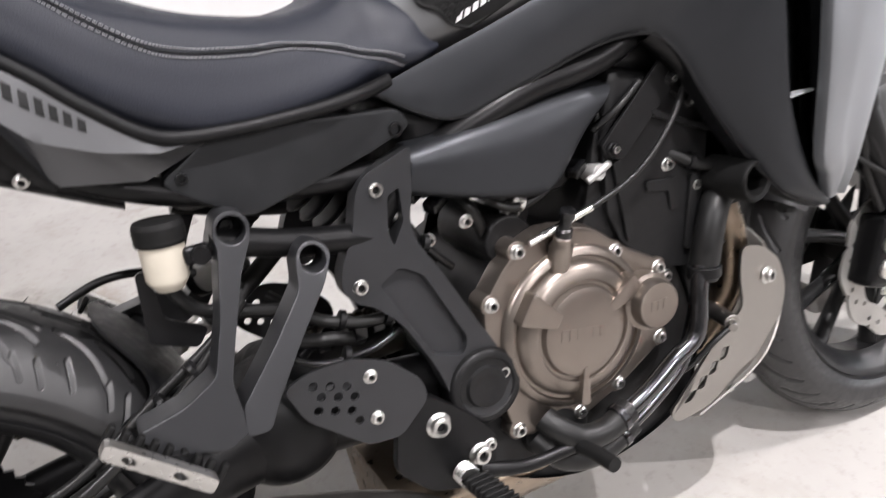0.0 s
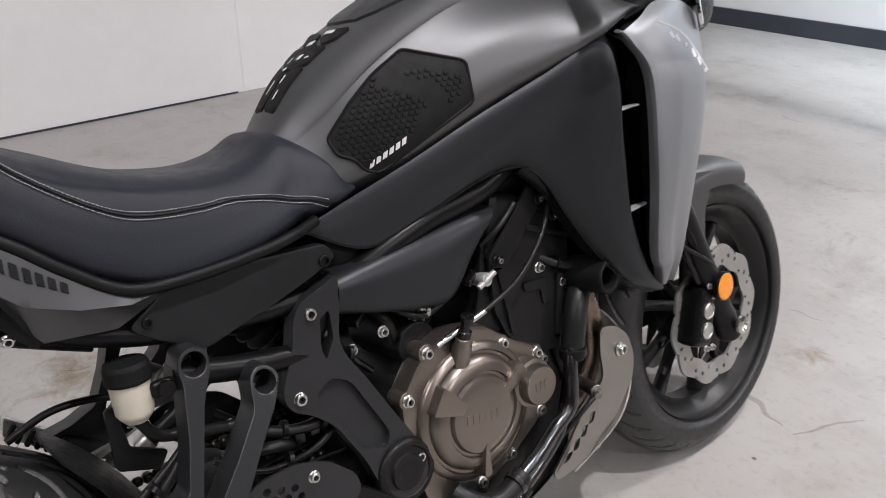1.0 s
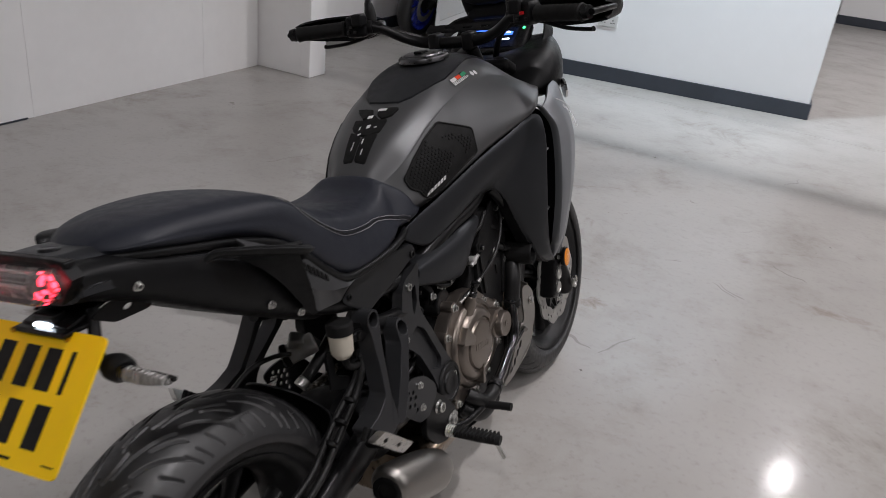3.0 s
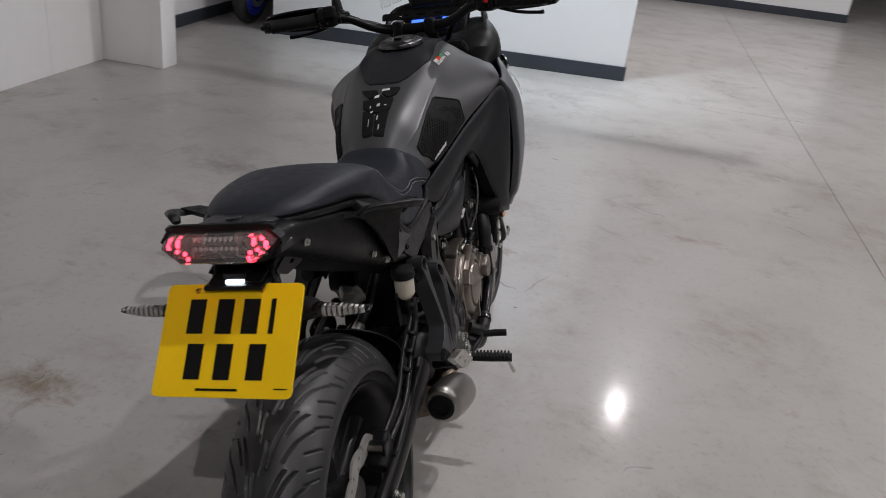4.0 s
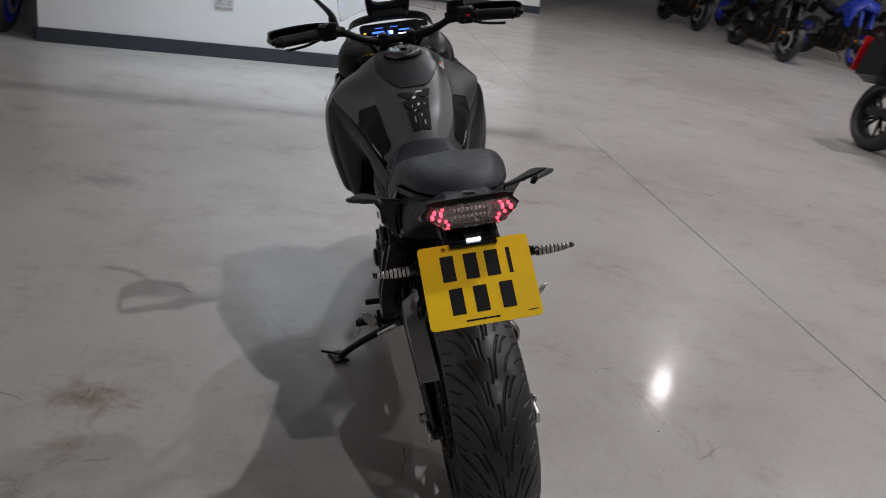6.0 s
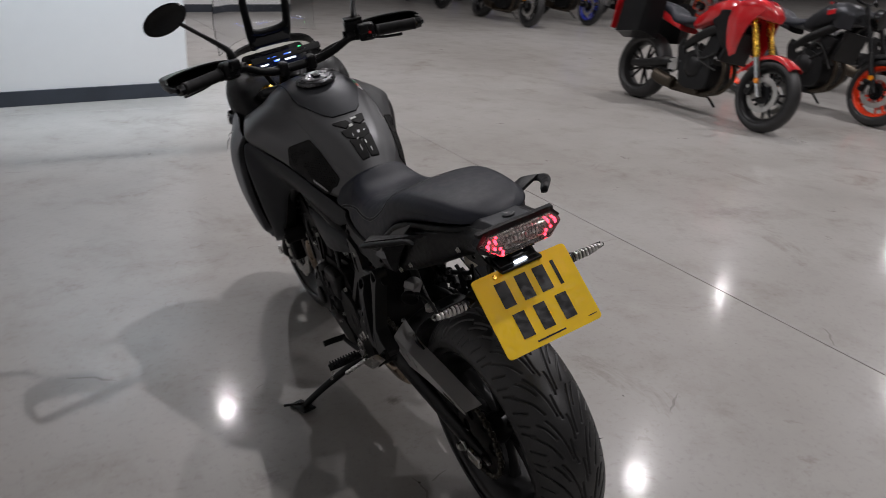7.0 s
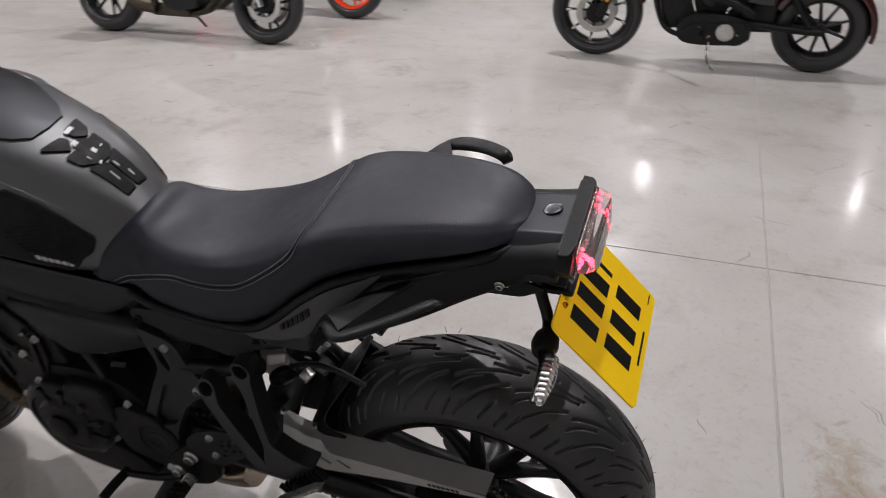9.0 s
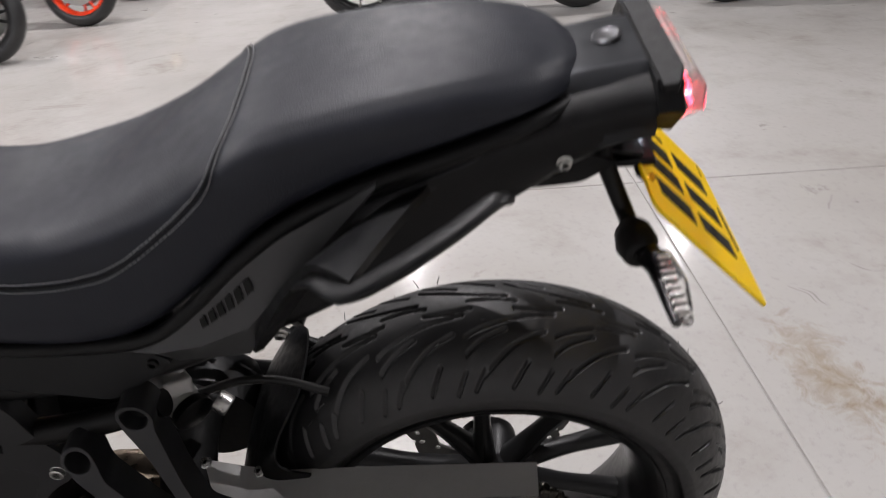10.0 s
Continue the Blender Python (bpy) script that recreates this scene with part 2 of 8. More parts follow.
STEEL = surface("brushed_steel_disc", (0.42, 0.41, 0.39), 0.50, metal=0.7, vary=0.12, scale=20)
CHROME = surface("chrome", (0.75, 0.75, 0.74), 0.1, metal=1.0, vary=0.05, rough_vary=0.04)
HEAT = surface("heat_tinted_steel", (0.21, 0.16, 0.115), 0.34, metal=1.0, vary=0.25, scale=5, tone=(0.33, 0.27, 0.21))
EXHAUST = surface("satin_stainless", (0.33, 0.315, 0.295), 0.36, metal=1.0, vary=0.05, scale=10, rough_vary=0.03)
PIPE = surface("dark_polished_steel", (0.085, 0.085, 0.09), 0.2, metal=0.95, vary=0.1, scale=12, rough_vary=0.05)
GOLD = surface("gold_anodised", (0.75, 0.42, 0.06), 0.25, metal=1.0)
YELLOW = surface("reflective_yellow", (0.97, 0.62, 0.004), 0.5, vary=0.05, scale=8, spec=0.25, coat=0.0)
INK = surface("black_ink", (0.005, 0.005, 0.005), 0.45, spec=0.2)
WHITE_INK = surface("white_print", (0.72, 0.72, 0.72), 0.5)
RESERVOIR = surface("translucent_reservoir", (0.52, 0.48, 0.40), 0.4, vary=0.06)
AMBER = surface("amber_reflector", (0.80, 0.26, 0.01), 0.2, vary=0.15, scale=60, coat=0.5)
LENS = clear("clear_lens")
# pink tint and milkiness paint the red LEDs' glow into the lens
TAIL_LENS = clear("tail_lens", (1.0, 0.94, 0.94), 0.06)
TAIL_LENS.node_tree.nodes["Principled BSDF"].inputs["Transmission Weight"].default_value = 0.94
SMOKE = clear("smoked_lens", (0.55, 0.53, 0.5))
LED_RED = glow("red_led", (1.0, 0.03, 0.06), 8.0)
LENS_BED = surface("lamp_reflector", (0.22, 0.21, 0.20), 0.25, metal=0.9)
LED_OFF = surface("grey_led", (0.5, 0.5, 0.48), 0.2, metal=0.5)
PLATE_LAMP = glow("plate_lamp", (0.75, 0.86, 1.0), 14.0)
SCREEN_BLUE = glow("dash_blue", (0.05, 0.16, 0.9), 2.0)
SCREEN_WHITE = glow("dash_white", (0.85, 0.9, 1.0), 3.0)
TUBE_GLOW = glow("lamp_glow", (1.0, 0.98, 0.95), 4.0)
GREEN_LED = glow("green_led", (0.05, 0.9, 0.25), 3.0)
RED_PAINT = surface("red_gloss_paint", (0.50, 0.012, 0.016), 0.2, vary=0.06, coat=0.6, rough_vary=0.04)
BLUE_PAINT = surface("blue_gloss_paint", (0.02, 0.05, 0.42), 0.22, vary=0.08, coat=0.6)
ORANGE_PAINT = surface("orange_red_rim", (0.85, 0.06, 0.015), 0.3, vary=0.05)
BIKE_BLACK = surface("parked_bike_black", (0.0042, 0.0042, 0.0045), 0.4, vary=0.2, scale=8, spec=0.3)
BIKE_ENGINE = surface("parked_bike_engine", (0.013, 0.013, 0.0135), 0.42, metal=0.4, vary=0.3, scale=10, spec=0.35)
DARK_STEEL = surface("stained_exhaust_steel", (0.075, 0.062, 0.048), 0.4, metal=0.9, vary=0.3, scale=9)
MAROON = surface("maroon_paint", (0.055, 0.011, 0.01), 0.18, vary=0.1, coat=0.6)
DARK_PAINT = surface("black_gloss_paint", (0.014, 0.014, 0.016), 0.2, vary=0.1, coat=0.5)
BLUE_RIM = surface("blue_rim", (0.03, 0.05, 0.45), 0.3)
WOOD = surface("plain_plywood", (0.36, 0.24, 0.13), 0.6, vary=0.25, scale=4)


# ---- shape tools ----
from mathutils.bvhtree import BVHTree


def spline(points, count, closed=False):
    """Points along a smooth curve through the given ones."""
    p = np.array(points, float)
    n = len(p)
    if n == 2 and not closed:
        return p[0] + np.linspace(0, 1, count)[:, None] * (p[1] - p[0])
    spans = n if closed else n - 1
    ts = np.linspace(0, spans, count, endpoint=not closed)
    k = np.minimum(ts.astype(int), spans - 1)
    f = (ts - k)[:, None]

    def pick(i):
        return p[i % n] if closed else p[np.clip(i, 0, n - 1)]

    a, b, c, d = pick(k - 1), pick(k), pick(k + 1), pick(k + 2)
    return 0.5 * (2 * b + (c - a) * f + (2 * a - 5 * b + 4 * c - d) * f**2 + (3 * b - a - 3 * c + d) * f**3)


def grid(rows, closed=False, wrap=False, caps=False):
    """A bmesh from rows of points. closed: each row is a ring; wrap: the last row meets the first."""
    rows = np.asarray(rows, float)
    nr, nc = rows.shape[:2]
    bm = bmesh.new()
    vs = [[bm.verts.new(p) for p in row] for row in rows]
    for i in range(nr if wrap else nr - 1):
        for j in range(nc if closed else nc - 1):
            q = [vs[i][j], vs[i][(j + 1) % nc], vs[(i + 1) % nr][(j + 1) % nc], vs[(i + 1) % nr][j]]
            bm.faces.new(q)
    if caps:
        bm.faces.new(vs[0][::-1])
        bm.faces.new(vs[-1])
    bmesh.ops.recalc_face_normals(bm, faces=bm.faces)
    return bm


def join(*some):
    out = bmesh.new()
    for b in some:
        me = bpy.data.meshes.new("joined")
        b.to_mesh(me)
        b.free()
        out.from_mesh(me)
        bpy.data.meshes.remove(me)
    return out


def moved(bm, m):
    bm.transform(m)
    return bm


def mirrored(bm):
    """The same shape on the other side of the bike."""
    out = bm.copy()
    out.transform(Matrix.Diagonal((-1, 1, 1, 1)))
    bmesh.ops.reverse_faces(out, faces=out.faces)
    return out


def box(center, size, bevel=0.003, turn=(0, 0, 0), taper=1.0, segments=2):
    bm = bmesh.new()
    bmesh.ops.create_cube(bm, size=1)
    for v in bm.verts:
        if v.co.z > 0:
            v.co.x *= taper
            v.co.y *= taper
        v.co = Vector((v.co.x * size[0], v.co.y * size[1], v.co.z * size[2]))
    if bevel:
        bmesh.ops.bevel(bm, geom=bm.edges[:], offset=min(bevel, 0.45 * min(size)), segments=segments, affect="EDGES", profile=0.5)
    return moved(bm, pose(*center, *turn))


def lathe(profile, at, axis, n=32):
    """A turned shape: (radius, height) rows round an axis from a point."""
    a = Vector(axis).normalized()
    q = a.to_track_quat("Z", "Y").to_matrix().to_4x4()
    ang = np.linspace(0, 2 * math.pi, n, endpoint=False)
    rows = [np.stack([r * np.cos(ang), r * np.sin(ang), np.full(n, h)], 1) for r, h in profile]
    bm = grid(rows, closed=True, caps=False)
    for row in (0, len(profile) - 1):
        if profile[row][0] > 1e-5:
            bm.verts.ensure_lookup_table()
            ring = [bm.verts[row * n + k] for k in range(n)]
            bm.faces.new(ring if row else ring[::-1])
    bmesh.ops.remove_doubles(bm, verts=bm.verts, dist=1e-5)
    bmesh.ops.recalc_face_normals(bm, faces=bm.faces)
    return moved(bm, Matrix.Translation(at) @ q)


def rod(a, b, r, r2=None, n=20, bevel=0.15):
    """A straight round bar with softened ends."""
    a, b = Vector(a), Vector(b)
    r2 = r if r2 is None else r2
    h, e = (b - a).length, min(r, r2) * bevel
    return lathe([(r - e, 0), (r, e), (r2, h - e), (r2 - e, h)], a, b - a, n)


def tube(points, r, n=12, steps=0, flat=1.0, up=(0, 0, 1), closed=False):
    """A bar swept along a smooth curve. r: one radius or one a point; flat: its height against its width."""
    count = steps or max(8, 6 * len(points))
    line = spline(points, count, closed)
    radii = np.full(count, r) if np.isscalar(r) else np.interp(np.linspace(0, 1, count), np.linspace(0, 1, len(r)), r)
    ang = np.linspace(0, 2 * math.pi, n, endpoint=False)
    rows, side = [], None
    for k in range(count):
        ahead = Vector(line[(k + 1) % count if closed else min(k + 1, count - 1)] - line[k - 1 if closed else max(k - 1, 0)]).normalized()
        if side is None:
            side = ahead.cross(Vector(up))
            side = side.normalized() if side.length > 1e-3 else ahead.orthogonal().normalized()
        side = (side - ahead * side.dot(ahead)).normalized()
        over = side.cross(ahead)
        rows.append([np.array(Vector(line[k]) + side * (radii[k] * math.cos(x)) + over * (radii[k] * flat * math.sin(x))) for x in ang])
    return grid(rows, closed=True, wrap=closed, caps=not closed)


def outline(points, count=0, rounding=0.0):
    """A closed outline in the plane, with its corners cut round."""
    if not rounding:
        return [tuple(p) for p in (spline(points, count, True) if count else points)]
    out, n = [], len(points)
    for k in range(n):
        a, b, c = (Vector(points[(k + i) % n]) for i in (-1, 0, 1))
        ra = min(rounding, 0.45 * (a - b).length)
        rc = min(rounding, 0.45 * (c - b).length)
        p, q = b + (a - b).normalized() * ra, b + (c - b).normalized() * rc
        for s in (0, 0.33, 0.67, 1):
            out.append(tuple(p * (1 - s) ** 2 + b * 2 * s * (1 - s) + q * s**2))
    return out


def circle(cx, cy, r, n=16, squash=1.0, turn=0.0):
    c, s = math.cos(turn), math.sin(turn)
    return [(cx + r * math.cos(x) * c - r * squash * math.sin(x) * s, cy + r * math.cos(x) * s + r * squash * math.sin(x) * c) for x in np.linspace(0, 2 * math.pi, n, endpoint=False)]


def plate(outer, thick, place, holes=(), bevel=0.0):
    """A flat piece cut from sheet. place: a function from (a, b, c) to a point, c running from 0 to thick."""
    bm = bmesh.new()
    edges = []
    for loop in (outer, *holes):
        vs = [bm.verts.new((*p, 0)) for p in loop]
        edges += [bm.edges.new((vs[k], vs[(k + 1) % len(vs)])) for k in range(len(vs))]
    bmesh.ops.triangle_fill(bm, edges=edges, use_beauty=True, use_dissolve=False, normal=(0, 0, 1))
    bmesh.ops.dissolve_limit(bm, angle_limit=0.01, verts=bm.verts, edges=bm.edges)
    top = bmesh.ops.extrude_face_region(bm, geom=bm.faces[:])
    bmesh.ops.translate(bm, vec=(0, 0, thick), verts=[g for g in top["geom"] if isinstance(g, bmesh.types.BMVert)])
    bmesh.ops.recalc_face_normals(bm, faces=bm.faces)
    if bevel:
        rim = [e for e in bm.edges if len(e.link_faces) == 2 and e.calc_face_angle(0) > 1.2 and abs(e.verts[0].co.z - e.verts[1].co.z) < 1e-6]
        bmesh.ops.bevel(bm, geom=rim, offset=bevel, segments=2, affect="EDGES", profile=0.6, clamp_overlap=True)
    for v in bm.verts:
        v.co = place(*v.co)
    bmesh.ops.recalc_face_normals(bm, faces=bm.faces)
    return bm


def side_plate(outer, u, thick, holes=(), bevel=0.0, bend=None):
    """A sheet in the bike's side view, (along, up), its inner face u from the middle; bend(a, b) moves it outwards."""
    return plate(outer, thick, lambda a, b, c: Vector((u + c + (bend(a, b) if bend else 0), a, b)), holes, bevel)


def straight(points, count):
    """Points along straight lines between the given ones, the corners kept."""
    p = np.array(points, float)
    return np.array([np.interp(np.linspace(0, len(p) - 1, count), np.arange(len(p)), p[:, k]) for k in range(3)]).T


def skin(curves, along=40, across=10, thick=0.004, line=None):
    """A shell through curves of points, thickened inwards."""
    lines = np.array([(line or spline)(c, along) for c in curves])
    rows = np.array([spline(lines[:, k], across) for k in range(along)])
    bm = grid(rows)
    if thick:
        bmesh.ops.solidify(bm, geom=bm.faces[:], thickness=thick)
        bmesh.ops.recalc_face_normals(bm, faces=bm.faces)
    return bm


def loft(sections, along=40, round_count=0):
    """A closed body through rings of points."""
    rings = [np.array(s, float) for s in sections]
    if round_count:
        rings = [spline(s, round_count, True) for s in rings]
    rings = np.array(rings)
    rows = np.array([spline(rings[:, k], along) for k in range(rings.shape[1])]).transpose(1, 0, 2)
    return grid(rows, closed=True, caps=True)


def half_rings(stations, closing):
    """Symmetric rings across the bike: (v, centre height, [(u, w) ...]) and how far below the last point the ring closes."""
    rings = []
    for v, top, side in stations:
        right = [(u, v, w) for u, w in side]
        left = [(-u, v, w) for u, w in side[::-1]]
        low = side[-1][1] - closing
        rings.append([(0, v, top), *right, (side[-1][0] * 0.5, v, low), (-side[-1][0] * 0.5, v, low), *left])
    return rings


def even_normals(me, limit):
    """Shading normals weighted by area, so that large flat faces stay flat between their soft edges."""
    n = len(me.polygons)
    area, normal = np.zeros(n), np.zeros(3 * n)
    me.polygons.foreach_get("area", area)
    me.polygons.foreach_get("normal", normal)
    normal = normal.reshape(-1, 3)
    heavy = normal * area[:, None]
    corner = np.zeros(len(me.loops), int)
    me.loops.foreach_get("vertex_index", corner)
    total = np.zeros(n, int)
    me.polygons.foreach_get("loop_total", total)
    owner = np.repeat(np.arange(n), total)
    order = np.argsort(corner, kind="stable")
    cuts = np.flatnonzero(np.diff(corner[order])) + 1
    out, least = np.zeros((len(corner), 3)), math.cos(radians(limit))
    for group in np.split(order, cuts):
        faces = owner[group]
        near = normal[faces] @ normal[faces].T > least
        out[group] = near @ heavy[faces]
    size = np.linalg.norm(out, axis=1, keepdims=True)
    out = np.where(size > 1e-12, out / np.maximum(size, 1e-12), normal[owner])
    me.normals_split_custom_set(out.tolist())


def part(name, bm, material, parent=None, label="", sharp=38):
    me = bpy.data.meshes.new(name)
    bm.to_mesh(me)
    bm.free()
    me.materials.append(material)
    me.polygons.foreach_set("use_smooth", [True] * len(me.polygons))
    if len(me.polygons) < 2500:
        even_normals(me, sharp + 8)
    else:
        me.set_sharp_from_angle(angle=radians(sharp))
    ob = new(name, me)
    ob.parent = parent
    return tagged(ob, label)


def pair(name, make, material, parent, label="", **more):
    """The same part on both sides."""
    a = make()
    b = mirrored(a)
    return part(name, a, material, parent, label, **more), part(name, b, material, parent, label, **more)


def thing(name, m, label, category, group="", kind=""):
    ob = new(name)
    ob.empty_display_size = 0.1
    ob.matrix_basis = m
    return tagged(ob, label, category, group, kind)


def bolt_mesh():
    """A flanged socket-head bolt of radius 1, along z."""
    bm = lathe([(1.15, 0), (1.2, 0.12), (0.9, 0.3), (0.9, 0.85), (0.8, 0.95), (0.54, 0.95), (0.50, 0.4)], (0, 0, 0), (0, 0, 1), 14)
    me = bpy.data.meshes.new("bolt")
    bm.to_mesh(me)
    bm.free()
    me.polygons.foreach_set("use_smooth", [True] * len(me.polygons))
    me.set_sharp_from_angle(angle=radians(35))
    for poly in me.polygons:  # the socket's floor, blackened to paint in the recess's shade
        if poly.center.z < 0.9 and max((me.vertices[k].co.xy.length for k in poly.vertices)) < 0.52 and poly.normal.z > 0.9:
            poly.material_index = 1
    return me


BOLTS = {}


def bolt(at, axis, r, parent, material=None, name="bolt"):
    material = material or ZINC
    if material.name not in BOLTS:
        BOLTS[material.name] = bolt_mesh()
        BOLTS[material.name].materials.append(material)
        BOLTS[material.name].materials.append(INK)
    ob = new(name, BOLTS[material.name])
    ob.parent = parent
    ob.matrix_basis = Matrix.Translation(at) @ Vector(axis).to_track_quat("Z", "Y").to_matrix().to_4x4() @ Matrix.Scale(r, 4)
    return ob


# ---- the showroom ----
WEST, EAST, SOUTH, NORTH, TOP = -3.03, 25.0, -11.5, 17.0, 5.4


def setting(name, bm, material, label="", category="", sharp=30):
    return tagged(part(name, bm, material, None, "", sharp), label, category, "", "structure")


def build_floor():
    floor = setting("floor", box(((WEST + EAST) / 2, (SOUTH + NORTH) / 2, -0.10), (EAST - WEST + 1.2, NORTH - SOUTH + 1, 0.19), 0), JOINT, "polished grey concrete floor with saw-cut joints and brown stains", "floor")
    xs, ys = [-6.0, 1.64, 7.7, 13.7, 19.7, EAST + 0.4], [SOUTH - 0.4, -6.6, -0.812, 4.9, 10.9, NORTH + 0.4]
    gap = 0.0026
    for i in range(len(xs) - 1):
        for j in range(len(ys) - 1):
            x0, x1, y0, y1 = max(xs[i], WEST - 0.5) + gap, xs[i + 1] - gap, ys[j] + gap, ys[j + 1] - gap
            slab = part("slab", box(((x0 + x1) / 2, (y0 + y1) / 2, -0.03), (x1 - x0, y1 - y0, 0.06), 0.003), CONCRETE, floor)


build_floor()
setting("wall_west", join(box((WEST - 0.1, (SOUTH + 3.44) / 2, TOP / 2), (0.2, 3.44 - SOUTH, TOP), 0.002)), WALL, "white painted plasterboard wall with scuffs near the floor", "wall")
setting("wall_west_pier", join(box((-2.83, 3.53, TOP / 2), (0.44, 0.16, TOP), 0.004), box((-2.63, 3.53, TOP / 2), (0.08, 0.18, TOP), 0.006)), WALL, "white steel column boxed in beside the wall", "column")
setting("wall_west_far", box((-3.3, 10.4, TOP / 2), (0.2, 13.5, TOP), 0), WALL, "white wall behind the column", "wall")
# three unseen walls, added to close the room and limit bounced light
setting("wall_south", box((11, SOUTH - 0.1, TOP / 2), (28.6, 0.2, TOP), 0), FAR_WALL, "unseen plain grey wall added to close the room", "wall")
setting("wall_east", box((EAST + 0.1, 2.75, TOP / 2), (0.2, 28.7, TOP), 0), FAR_WALL, "unseen plain grey wall added to close the room", "wall")
setting("wall_north", box((11, NORTH + 0.1, TOP / 2), (28.8, 0.2, TOP), 0), FAR_WALL, "unseen plain grey wall added to close the room", "wall")
# unseen ceiling, added dark so that it returns little light
setting("ceiling", box((10.8, 2.75, TOP + 0.06), (29.2, 29.4, 0.1), 0), CEILING, "high plain grey ceiling, added out of view", "ceiling")
# skirtings, the wall's low scuffed seam and a filler strip
setting("baseboard", box((-3.19, 5.3, 0.05), (0.02, 3.2, 0.10), 0.003), SKIRT, "dark grey skirting board", "skirting")
setting("trim", box((WEST + 0.004, 0.2, 0.004), (0.008, 2.9, 0.008), 0.001), SKIRT, "dark gap under the wall lining", "trim")
for yy in (1.69, 2.92):
    setting("trim", box((WEST + 0.0015, yy, 1.3), (0.003, 0.004, 2.6), 0), WALL, "shadow joint between wall boards", "trim")


def display_wall(name, a, b, depth, height, label):
    """A free-standing wall block with a dark skirting, from a to b along its front."""
    a, b = Vector((*a, 0)), Vector((*b, 0))
    length = (b - a).length
    turn = math.degrees(math.atan2(b.y - a.y, b.x - a.x))
    m = pose(a.x, a.y, 0, 0, 0, turn)
    body = moved(box((length / 2, depth / 2, height / 2 + 0.005), (length, depth, height - 0.01), 0.004), m)
    wall = setting(name, body, DISPLAY, label, "wall")
    base = moved(join(box((length / 2, -0.009, 0.057), (length + 0.03, 0.018, 0.114), 0.004), box((length + 0.009, depth / 2, 0.057), (0.018, depth, 0.114), 0.004), box((-0.009, depth / 2, 0.057), (0.018, depth, 0.114), 0.004)), m)
    setting("baseboard", base, SKIRT, "dark blue-grey skirting board along the display wall", "skirting")
    return m, length


FRONT, FRONT_LENGTH = display_wall("wall_display", (-2.52, 5.04), (0.395, 5.33), 2.5, 3.2, "satin white display wall with a double power socket")
display_wall("wall_display_far", (0.2, 11.3), (3.43, 11.52), 0.25, 3.2, "white display wall far across the showroom")
setting("trim", moved(join(box((FRONT_LENGTH + 0.012, 2.3, 1.6), (0.03, 0.05, 3.2), 0.003), box((FRONT_LENGTH + 0.012, 0.9, 1.6), (0.024, 0.03, 3.2), 0.003)), FRONT), SKIRT, "black trim up the end of the display wall", "trim")


def socket(m):
    """A double 13 A wall socket."""
    ob = thing("power_socket", m, "white double power socket on the display wall", "socket")
    part("faceplate", box((0, -0.005, 0), (0.146, 0.010, 0.086), 0.004), WHITE_PLASTIC, ob)
    for s in (-1, 1):
        part("switch", box((s * 0.036 + 0.014 * s, -0.011, 0.026), (0.012, 0.006, 0.02), 0.001), WHITE_PLASTIC, ob)
        part("pin_hole", join(box((s * 0.036, -0.0095, 0.008), (0.006, 0.004, 0.014), 0), box((s * 0.036 - 0.011, -0.0095, -0.014), (0.012, 0.004, 0.006), 0), box((s * 0.036 + 0.011, -0.0095, -0.014), (0.012, 0.004, 0.006), 0)), INK, ob)


WHITE_PLASTIC = surface("white_plastic", (0.58, 0.58, 0.57), 0.35, vary=0.04)
socket(FRONT @ pose(1.40, 0, 0.45))


def ceiling_lamp():
    ob = thing("ceiling_lamp", pose(0, 0, 0), "round black high-bay lamp hanging below the ceiling", "lamp", "high-bay lamps")
    part("housing", lathe([(0.05, 0.16), (0.08, 0.15), (0.10, 0.08), (0.13, 0.02), (0.14, 0.0), (0.13, -0.012), (0.12, 0.004)], (0, 0, 0), (0, 0, 1), 28), METAL_BLACK, ob)
    part("diffuser", lathe([(0.118, 0.002), (0.115, -0.004), (0.0, -0.006)], (0, 0, 0), (0, 0, 1), 28), TUBE_GLOW, ob)
    part("hanger", rod((0, 0, 0.15), (0, 0, TOP - LAMP_HEIGHT), 0.008, n=8), STEEL_GREY, ob)
    return ob


first_lamp = None
for lx in LAMP_X:
    for ly in LAMP_Y:
        if (lx, ly) == (LAMP_X[1], LAMP_Y[0]):
            continue
        here = pose(lx, ly, LAMP_HEIGHT)
        if first_lamp is None:
            first_lamp = ceiling_lamp()
            first_lamp.matrix_basis = here
        else:
            copy_thing(first_lamp, here)
        data = bpy.data.lights.new("high_bay", "AREA")
        data.shape, data.size, data.energy, data.color = "DISK", 0.07, LAMP_POWER * LAMP_DIM.get((lx, ly), 1.0), (1.02, 0.975, 1.0)
        data.spread = radians(150)
        beam = new("high_bay", data)
        beam.matrix_basis = pose(lx, ly, LAMP_HEIGHT - 0.02)


def added_wall_washer(m):
    """Small adjustable spotlight on a short bracket, added unseen to light the display wall."""
    ob = thing("spotlight", m, "assumed small spotlight, added out of view before the display wall", "lamp")
    part("barrel", lathe([(0.03, 0.10), (0.05, 0.09), (0.055, 0.0), (0.05, -0.004), (0.046, 0.01)], (0, 0, 0), (0, 0, 1), 24), STEEL_GREY, ob)
    part("bracket", rod((0, 0, 0.10), (0, 0.0, 0.32), 0.008, n=8), STEEL_GREY, ob)


